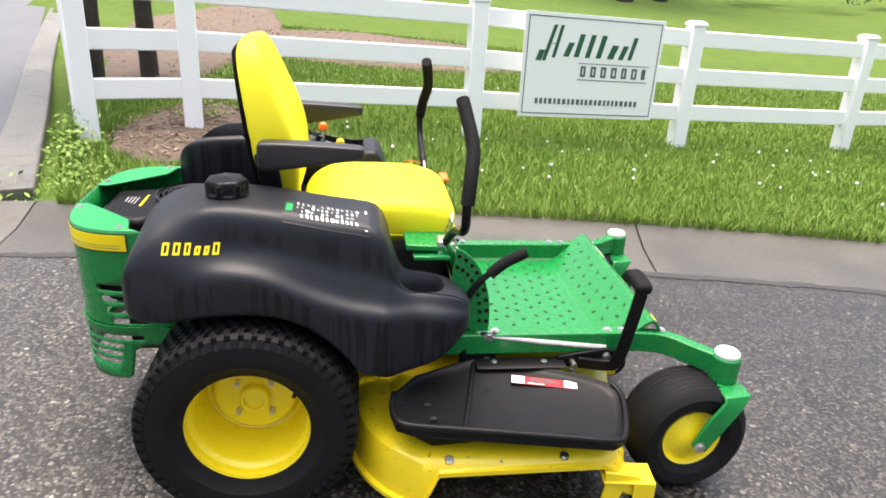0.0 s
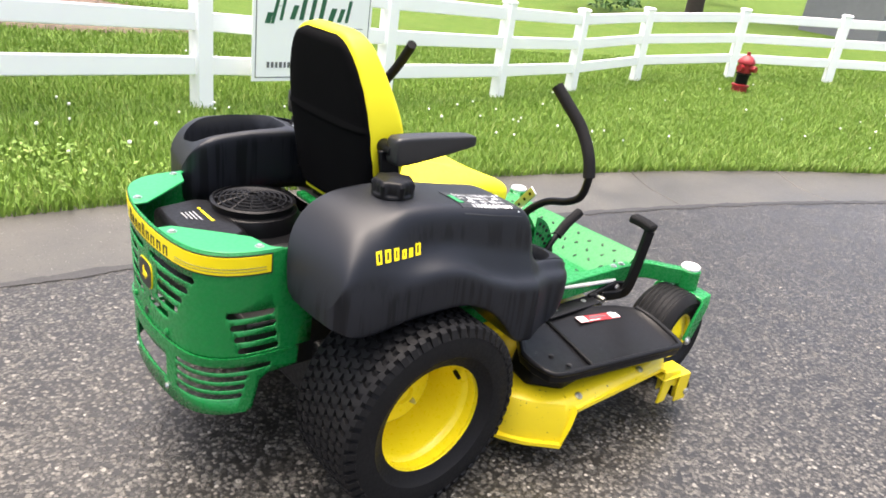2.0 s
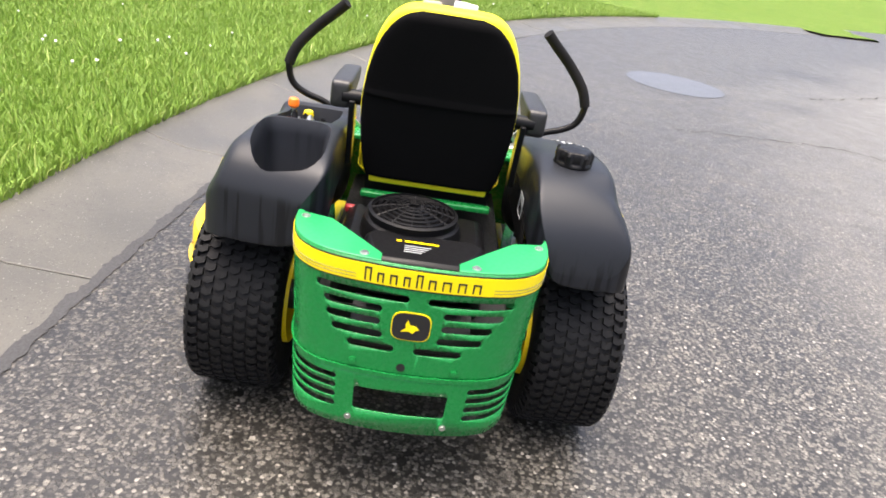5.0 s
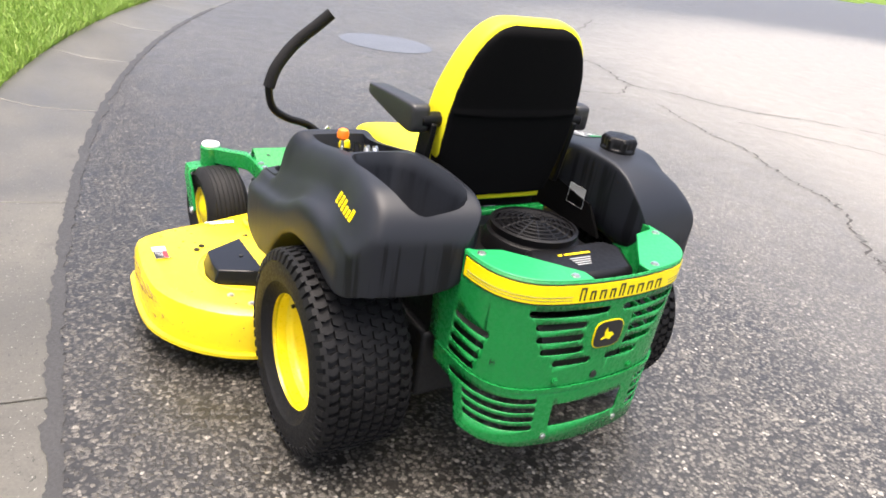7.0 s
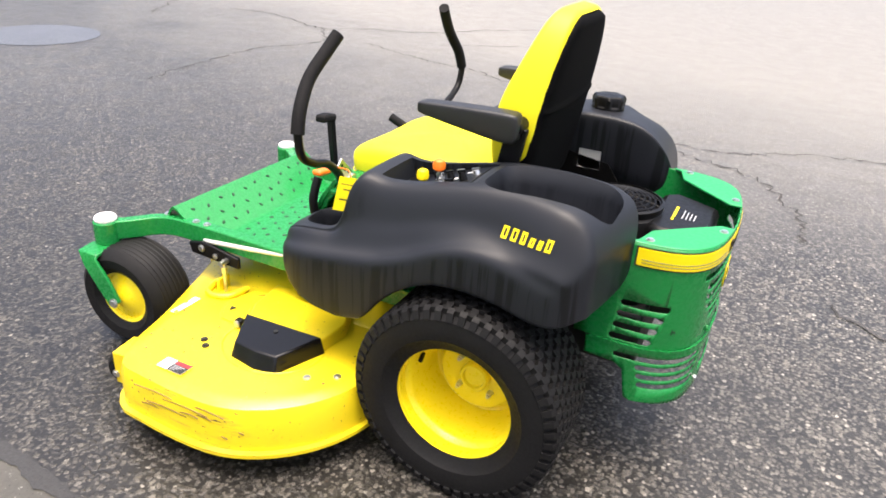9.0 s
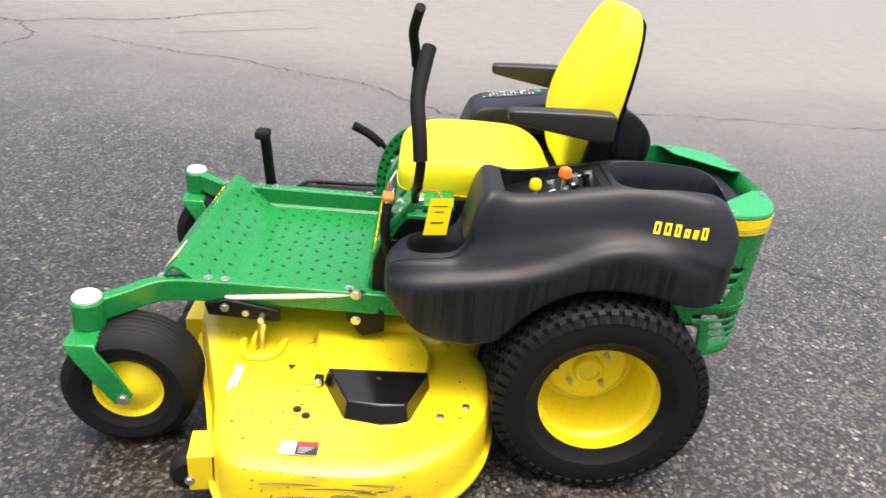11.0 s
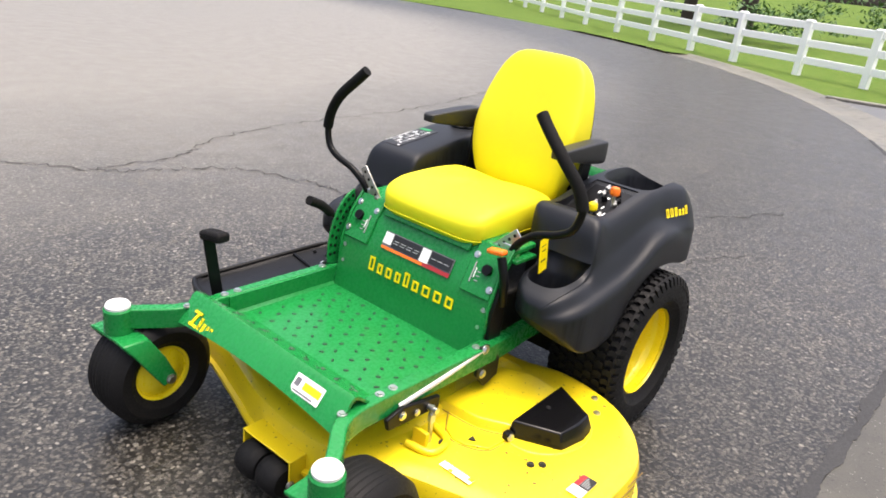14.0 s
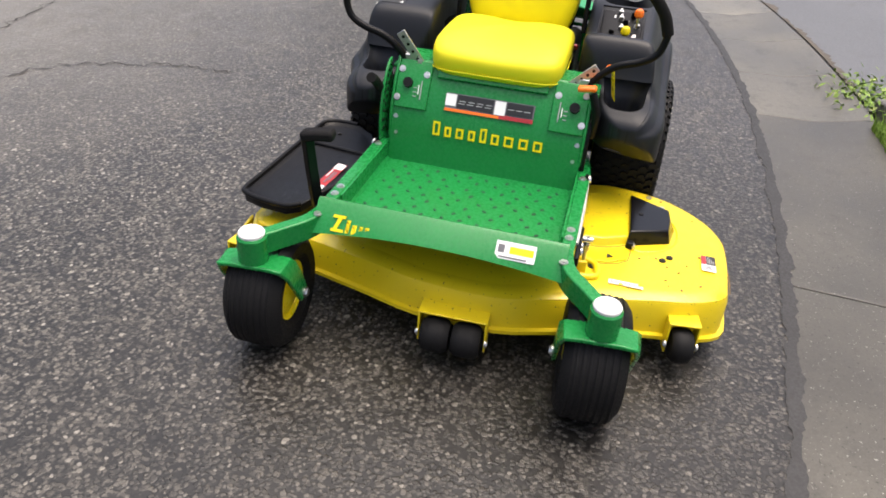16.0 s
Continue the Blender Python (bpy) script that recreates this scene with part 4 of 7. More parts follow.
# rear wheels
def rear_wheel(sgn):
    o = (0.0, 0.472 * sgn, 0.277)
    ax = (0, sgn, 0)
    bm = bmesh.new()                                    # rim: deep dish with a rolled flange
    lathe(bm, [(0.145, -0.13), (0.156, 0.085), (0.178, 0.095), (0.181, 0.104), (0.176, 0.108), (0.167, 0.102), (0.162, 0.085), (0.159, 0.064), (0.146, 0.052), (0.141, 0.040), (0.138, -0.05), (0.130, -0.078), (0.120, -0.084), (0.113, -0.076), (0.108, -0.056), (0.100, -0.050), (0.050, -0.048), (0.0, -0.048)], o, ax, 56, caps=False)
    rim = part("rear_wheel", bm, RIM_YELLOW, mower, "yellow dished steel rear wheel", sharp=30)
    bm = bmesh.new()
    prof = [(0.150, -0.118), (0.175, -0.124), (0.215, -0.127), (0.245, -0.122), (0.262, -0.108), (0.268, -0.06), (0.269, 0.0), (0.268, 0.06), (0.262, 0.108), (0.245, 0.122), (0.215, 0.127), (0.190, 0.122), (0.181, 0.113), (0.155, 0.10)]
    lathe(bm, prof, o, ax, 72, caps=False)
    part("tyre", bm, RUBBER, rim, "black turf-tread tyre", sharp=28)
    bm = bmesh.new()
    # turf tread: staggered blocks with a cranked face
    rows = ((-0.096, 0.030), (-0.064, 0.027), (-0.032, 0.027), (0.0, 0.027), (0.032, 0.027), (0.064, 0.027), (0.096, 0.030))
    n = 54
    for ri, (h, w) in enumerate(rows):
        for k in range(n):
            a = 2 * math.pi * (k + (0.5 if ri % 2 else 0.0)) / n
            half = 2 * math.pi / n * 0.34
            q = []
            for (dh, da) in ((-w / 2, -half * 0.7), (0, -half * 1.25), (w / 2, -half * 0.7), (w / 2, half * 0.9), (0, half * 0.35), (-w / 2, half * 0.9)):
                q.append((h + dh, a + da))
            lo, hi = [], []
            for hh, aa in q:
                edge = 0.004 if abs(hh) > 0.098 else 0.0
                for lst, r in ((lo, 0.262 - edge * 2), (hi, 0.277 - edge)):
                    lst.append(bm.verts.new((o[0] + r * math.sin(aa), o[1] + hh * sgn, o[2] + r * math.cos(aa))))
            bm.faces.new(hi)
            for i in range(6):
                bm.faces.new((lo[i], lo[(i + 1) % 6], hi[(i + 1) % 6], hi[i]))
    # shoulder lugs that run down onto the sidewall
    for s in (-1, 1):
        for k in range(n):
            a = 2 * math.pi * (k + 0.5) / n
            half = 2 * math.pi / n * 0.28
            vv = []
            for r0, hh in ((0.276, 0.105), (0.268, 0.118), (0.247, 0.1255)):
                for da in (-half, half):
                    vv.append(bm.verts.new((o[0] + r0 * math.sin(a + da), o[1] + hh * s, o[2] + r0 * math.cos(a + da))))
            for r0, hh in ((0.258, 0.10), (0.258, 0.108), (0.240, 0.118)):
                for da in (-half, half):
                    vv.append(bm.verts.new((o[0] + r0 * math.sin(a + da), o[1] + hh * s, o[2] + r0 * math.cos(a + da))))
            for q in ((0, 1, 3, 2), (2, 3, 5, 4), (0, 2, 8, 6), (2, 4, 10, 8), (1, 3, 9, 7), (3, 5, 11, 9), (0, 1, 7, 6), (4, 5, 11, 10)):
                bm.faces.new([vv[i] for i in q])
    tagged(part("tread", bm, RUBBER, rim, "cranked black tread blocks", sharp=28), kind="stuff")
    bm = bmesh.new()
    lathe(bm, [(0.040, -0.05), (0.040, -0.028), (0.036, -0.023), (0.030, -0.023), (0.028, -0.034), (0.0, -0.034)], o, ax, 28, caps=False)
    part("hub", bm, RIM_YELLOW, rim)
    for k in range(4):
        a = radians(45 + 90 * k)
        p = Vector((o[0] + 0.062 * math.cos(a), o[1] - 0.048 * sgn, o[2] + 0.062 * math.sin(a)))
        bm = bmesh.new()
        cyl(bm, p, p + Vector(ax) * 0.016, 0.0095, 0.007, 6)
        cyl(bm, p, p + Vector(ax) * 0.024, 0.0048, n=8)
        part("lug_nut", bm, STEEL, rim)
    bm = bmesh.new()
    cyl(bm, (o[0] + 0.118, o[1] + 0.035 * sgn, o[2] + 0.070), (o[0] + 0.112, o[1] + 0.062 * sgn, o[2] + 0.066), 0.006, n=8)
    part("valve_stem", bm, BLACK, rim)


rear_wheel(1)
rear_wheel(-1)


# casters
def caster(sgn, turn):
    px, py = 1.300, 0.461 * sgn
    rot = Matrix.Translation((px, py, 0)) @ pose(0, 0, 0, 0, 0, turn)
    hub = bmesh.new()
    lathe(hub, [(0.036, 0.325), (0.040, 0.33), (0.040, 0.398), (0.036, 0.403)], (px, py, 0), (0, 0, 1), 28)
    hub_ob = part("caster_housing", hub, GREEN, mower)
    bm = bmesh.new()
    lathe(bm, [(0.034, 0.401), (0.035, 0.410), (0.031, 0.416), (0.017, 0.4155), (0.015, 0.421), (0.0, 0.422)], (px, py, 0), (0, 0, 1), 28, caps=False)
    part("cap", bm, WHITE_CAP, hub_ob, "pale grey grease cap")
    # fork: a bent flat bar over the tyre
    bm = bmesh.new()
    w = 0.031
    path = [(-0.095, -0.096, 0.165), (-0.055, -0.096, 0.235), (-0.015, -0.096, 0.296), (0.0, -0.086, 0.318), (0.0, -0.05, 0.322), (0.0, 0.05, 0.322), (0.0, 0.086, 0.318), (-0.015, 0.096, 0.296), (-0.055, 0.096, 0.235), (-0.095, 0.096, 0.165)]
    rr = []
    for i, p in enumerate(path):
        p = Vector(p)
        outy = 0.0 if abs(p.y) < 0.08 else math.copysign(1, p.y)
        nrm = Vector((0, outy * (1.0 if p.z < 0.30 else 0.6), 1.0 if p.z > 0.31 else (0.5 if p.z > 0.29 else 0.0))).normalized()
        wid = Vector((0.87, 0, -0.5)).normalized() if p.z < 0.31 else Vector((1, 0, 0))
        ww = w * (0.8 if p.z < 0.17 else 1.0) * (1.25 if p.z > 0.31 else 1.0)
        rr.append([rot @ (p + wid * ww * s + nrm * 0.006 * q) for s, q in ((-1, -1), (1, -1), (1, 1), (-1, 1))])
    rings(bm, rr)
    part("fork", bm, GREEN, hub_ob, bevel=0.003)
    o = rot @ Vector((-0.095, 0, 0.172))
    ax = (rot.to_3x3() @ Vector((0, 1, 0))).normalized()
    bm = bmesh.new()
    lathe(bm, [(0.02, -0.075), (0.05, -0.06), (0.078, -0.05), (0.080, -0.058), (0.092, -0.064), (0.094, -0.058), (0.084, -0.045), (0.080, 0.0), (0.084, 0.045), (0.094, 0.058), (0.092, 0.064), (0.080, 0.058), (0.078, 0.05), (0.05, 0.06), (0.02, 0.075)], o, ax, 40)
    wh = part("caster_wheel", bm, RIM_YELLOW, mower, "small yellow front caster wheel")
    bm = bmesh.new()
    prof = [(0.088, -0.062), (0.110, -0.078), (0.140, -0.082), (0.160, -0.068)]
    for k, h in enumerate((-0.052, -0.036, -0.018, 0.0, 0.018, 0.036, 0.052)):
        prof += [(0.1705 - abs(h) * 0.06, h - 0.006), (0.1688 - abs(h) * 0.06, h - 0.003), (0.1688 - abs(h) * 0.06, h + 0.001), (0.1715 - abs(h) * 0.06, h + 0.004)]
    prof += [(0.160, 0.068), (0.140, 0.082), (0.110, 0.078), (0.088, 0.062)]
    lathe(bm, prof, o, ax, 56, caps=False)
    part("tyre", bm, RUBBER, wh, "ribbed black caster tyre", sharp=25)
    for s in (-1, 1):
        bolt("axle_bolt", o + ax * (0.104 * s), ax * s, 0.012, hub_ob)


caster(1, 4)
caster(-1, 4)


# frame rails that sweep out to the casters
for s in (1, -1):
    bm = bmesh.new()
    tube(bm, [(0.0, 0.30 * s, 0.36), (0.30, 0.30 * s, 0.36), (0.56, 0.338 * s, 0.382), (0.80, 0.340 * s, 0.386), (1.02, 0.340 * s, 0.386), (1.12, 0.342 * s, 0.384), (1.18, 0.362 * s, 0.380), (1.235, 0.410 * s, 0.374), (1.285, 0.452 * s, 0.370)], 0.03, flat=(0.036, 0.062), per=5)
    part("frame_rail", bm, GREEN, mower, bevel=0.004)
    for x in (0.66, 0.99, 1.035, 1.155):
        bolt("rail_bolt", (x, 0.338 * s, 0.418 if x < 1.1 else 0.415), (0, 0, 1), 0.009, mower)
    bm = bmesh.new()                                    # long lift strap on the rail's outer side
    tube(bm, [(0.64, 0.352 * s, 0.410), (0.80, 0.358 * s, 0.392), (0.985, 0.358 * s, 0.372)], 0.0075, 8, 3)
    part("lift_rod", bm, ROD, mower, "pale galvanised lift rod")
    bolt("rod_end", (0.64, 0.358 * s, 0.410), (0, s, 0), 0.011, mower)

# foot pan with its tread plate and the folded front lip
bm = bmesh.new()
prism(bm, [(-0.322, 0.414), (-0.316, 0.414), (-0.316, 0.362), (-0.308, 0.354), (0.308, 0.354), (0.316, 0.362), (0.316, 0.414), (0.322, 0.414), (0.322, 0.346), (-0.322, 0.346)], "x", 0.60, 1.03)
part("foot_pan", bm, GREEN, mower)
bm = bmesh.new()
sec = [(0.985, 0.354), (1.000, 0.357), (1.108, 0.444), (1.122, 0.450), (1.134, 0.444)]
rr = []
for y in np.linspace(-0.345, 0.345, 15):
    arch = 0.030 * (1 - (y / 0.345) ** 2)
    pts = sec + [(1.184, 0.368 + arch * 0.9), (1.180, 0.366 + arch * 0.9), (1.130, 0.436), (1.122, 0.441), (1.110, 0.437), (1.003, 0.350), (0.985, 0.348)]
    rr.append([(x, y, z) for x, z in pts])
rings(bm, rr)
part("front_lip", bm, GREEN, mower, "green folded front lip with plain yellow marks")


def studs(o, u, v, nu, nv, mat):
    """Punched tread marks in staggered rows."""
    bm = bmesh.new()
    o, u, v = Vector(o), Vector(u), Vector(v)
    n = u.cross(v).normalized()
    if n.z < 0:
        n = -n
    rnd = random.Random(5)
    for i in range(nu):
        for j in range(nv):
            c = o + u * ((i + 0.5) / nu) + v * ((j + (0.25 if i % 2 else 0.75)) / nv)
            c += u.normalized() * rnd.uniform(-0.006, 0.006) + v.normalized() * rnd.uniform(-0.006, 0.006)
            a = rnd.uniform(-0.3, 0.3) + (0.8 if (i + j) % 2 else -0.8)
            e = u.normalized() * math.cos(a) + v.normalized() * math.sin(a)
            f = n.cross(e)
            ring = [c + e * (0.0088 * math.cos(t)) + f * (0.0050 * math.sin(t)) for t in np.linspace(0, 6.283, 7, endpoint=False)]
            lo = [bm.verts.new(p) for p in ring]
            hi = [bm.verts.new(c + (p - c) * 0.6 + n * 0.0028) for p in ring]
            bm.faces.new(hi)
            for k in range(7):
                bm.faces.new((lo[k], lo[(k + 1) % 7], hi[(k + 1) % 7], hi[k]))
    return bm


PUNCH = surface("dark_punched_tread", (0.004, 0.028, 0.010), 0.5, var=0.3, bumps=0.0)
tagged(part("pan_tread", studs((0.645, -0.285, 0.3545), (0.33, 0, 0), (0, 0.57, 0), 8, 10, PUNCH), PUNCH, mower, "dark punched tread marks"), kind="stuff")
tagged(part("lip_tread", studs((1.008, -0.31, 0.3635), (0.095, 0, 0.0765), (0, 0.62, 0), 3, 10, PUNCH), PUNCH, mower, "dark punched tread marks"), kind="stuff")

# dash: front panel below the seat, folding back at the top
bm = bmesh.new()
dash = [(0.628, 0.345), (0.606, 0.455), (0.594, 0.52), (0.552, 0.605), (0.505, 0.668), (0.40, 0.672), (0.40, 0.655), (0.495, 0.652), (0.538, 0.598), (0.578, 0.515), (0.592, 0.45), (0.612, 0.345)]
prism(bm, dash, "y", -0.318, 0.318)
part("dash_panel", bm, GREEN, mower, bevel=0.004)
for s in (1, -1):
    bm = bmesh.new()                                    # ribbed corner gussets with a round hole
    prism(bm, [(0.598, 0.53), (0.560, 0.610), (0.515, 0.668), (0.50, 0.66), (0.548, 0.598), (0.586, 0.525)], "y", 0.20 * s, 0.312 * s)
    part("dash_gusset", bm, GREEN, mower, bevel=0.004)
    bm = bmesh.new()
    cyl(bm, (0.560, 0.272 * s, 0.602), (0.572, 0.272 * s, 0.610), 0.016, n=18)
    part("dash_hole", bm, BLACK, mower, "dark round hole")
    for dy, h, mat in ((0.226, 0.062, LABEL_GREY), (0.2345, 0.030, WHITE)):
        bm = bmesh.new()
        box(bm, (0.572, dy * s, 0.588), (0.004, 0.0032, h), pose(0, 0, 0, 0, -26, 0))
        part("direction_mark", bm, mat, mower, "pale etched direction mark")
    for k in range(3):
        bm = bmesh.new()
        box(bm, (0.580 - 0.006 * k, 0.246 * s, 0.568 + 0.012 * k), (0.004, 0.012, 0.003), pose(0, 0, 0, 0, -26, 0))
        part("etched_mark", bm, LABEL_GREY, mower)
    for yy, zz in ((0.300, 0.640), (0.302, 0.560), (0.215, 0.632)):
        bolt("dash_bolt", (float(np.interp(zz, (0.53, 0.61, 0.668), (0.600, 0.562, 0.517))), yy * s, zz), (1, 0, 0.6), 0.008, mower)
    bm = bmesh.new()                                    # folded edge of the dash
    prism(bm, [(0.610, 0.43), (0.602, 0.52), (0.564, 0.612), (0.515, 0.676), (0.505, 0.668), (0.550, 0.605), (0.590, 0.52), (0.598, 0.43)], "y", 0.312 * s, 0.322 * s)
    part("dash_flange", bm, GREEN, mower, bevel=0.003)
    bolt("dash_bolt", (0.596, 0.30 * s, 0.50), (1, 0, 0.3), 0.007, mower)
    bolt("dash_bolt", (0.606, 0.295 * s, 0.445), (1, 0, 0.2), 0.007, mower)
bm = bmesh.new()
box(bm, (0.535, 0.0, 0.640), (0.012, 0.36, 0.030), pose(0, 0, 0, 0, -36, 0))
part("dash_ledge", bm, GREEN, mower, bevel=0.003)


def decal(name, o, u, v, base, layers, label=""):
    """A thin sheet with flat colour fields on it."""
    bm = bmesh.new()
    o, u, v = Vector(o), Vector(u), Vector(v)
    n = u.cross(v).normalized()
    plate_bars(bm, o, u, v, [(0, 0, 1, 1, 0)], 0.0015)
    sheet = part(name, bm, base, mower, label)
    for k, (mat, cells) in enumerate(layers):
        each_bar("print", o + n * 0.0015, u, v, cells, 0.0010 + 0.0004 * k, mat, sheet)
    return sheet


def slope(z):
    """The dash's front face at height z."""
    zs, xs = (0.345, 0.455, 0.52, 0.605, 0.668), (0.628, 0.606, 0.594, 0.552, 0.505)
    return float(np.interp(z, zs, xs)) + 0.002


decal("warning_label", (slope(0.540) + 0.002, -0.140, 0.540), (0, 0.290, 0), (slope(0.592) - slope(0.540), 0, 0.052), INK_GREY,
      [(INK_ORANGE, [(0.0, 0.0, 0.62, 0.16, 0)]), (INK_RED, [(0.62, 0.0, 1.0, 0.22, 0)]), (WHITE, [(0.0, 0.3, 0.12, 0.95, 0), (0.56, 0.2, 0.68, 0.95, 0)]),
       (INK_BLACK, [(0.135, 0.22, 0.545, 0.95, 0), (0.695, 0.28, 0.985, 0.95, 0)]), (LABEL_GREY, [(0.16 + 0.1 * i, 0.60, 0.23 + 0.1 * i, 0.64, 0) for i in range(4)] + [(0.15 + 0.1 * i, 0.46, 0.22 + 0.1 * i, 0.50, 0) for i in range(4)] + [(0.71 + 0.09 * i, 0.56, 0.78 + 0.09 * i, 0.60, 0) for i in range(3)])], "black, orange and white warning label")
each_bar("brand_bar", (slope(0.458) + 0.001, -0.172, 0.458), (0, 0.372, 0), (slope(0.503) - slope(0.458), 0, 0.045), word(9, 4, 0, 0.2, (0, 4)), 0.002, INK_YELLOW, mower, "yellow row of plain marks", 0.15)
decal("dealer_label", (1.172, 0.160, 0.399), (0, 0.105, 0), (-0.030, 0, 0.036), WHITE,
      [(INK_YELLOW, [(0.35, 0.35, 0.95, 0.75, 0)]), (INK_GREY, [(0.06, 0.35, 0.22, 0.8, 0), (0.1, 0.08, 0.8, 0.16, 0)])], "small white dealer label")
each_bar("model_bar", (1.1790, -0.292, 0.3835), (0, 0.036, 0), (-0.0255, 0, 0.0388), [(0.0, 0.0, 1.0, 0.18, 0), (0.0, 0.82, 1.0, 1.0, 0.1), (0.15, 0.15, 0.45, 0.85, 0.35)], 0.003, INK_YELLOW, mower, "yellow plain model mark")
each_bar("model_bar", (1.1790, -0.252, 0.3845), (0, 0.070, 0), (-0.0195, 0, 0.030), word(4, 8, 0.03, 0.2, (0,)), 0.003, INK_YELLOW, mower, "yellow plain model mark", 0.26)


# fenders: one moulded shell each side, its shoulder waving over the wheel, pockets cut into the top
def carve(ob, cutters):
    """Cuts closed shapes out of a mesh for good."""
    for bm in cutters:
        bmesh.ops.recalc_face_normals(bm, faces=bm.faces)
        me = bpy.data.meshes.new("cutter")
        bm.to_mesh(me)
        bm.free()
        me.materials.append(ob.data.materials[0])
        me.shade_smooth()
        c = new("cutter", me)
        m = ob.modifiers.new("cut", "BOOLEAN")
        m.operation, m.solver, m.object = "DIFFERENCE", "FAST", c
        res = bpy.data.meshes.new_from_object(ob.evaluated_get(bpy.context.evaluated_depsgraph_get()))
        ob.modifiers.clear()
        ob.data = res
        bpy.data.objects.remove(c)
    ob.data.shade_smooth()
    ob.data.set_sharp_from_angle(angle=radians(42))


def pocket(cx, cy, hx, hy, p, levels, skew=0.0):
    """A rounded cutter; each level gives its height and how far it flares."""
    bm = bmesh.new()
    rr = []
    for z, f in levels:
        ring = []
        for t in np.linspace(0, 2 * math.pi, 40, endpoint=False):
            c, s = math.cos(t), math.sin(t)
            k = (abs(c) ** p + abs(s) ** p) ** (-1 / p)
            ring.append((cx + (hx + f) * k * c, cy + (hy + f) * k * s + skew * k * c, z))
        rr.append(ring)
    rings(bm, rr)
    return bm


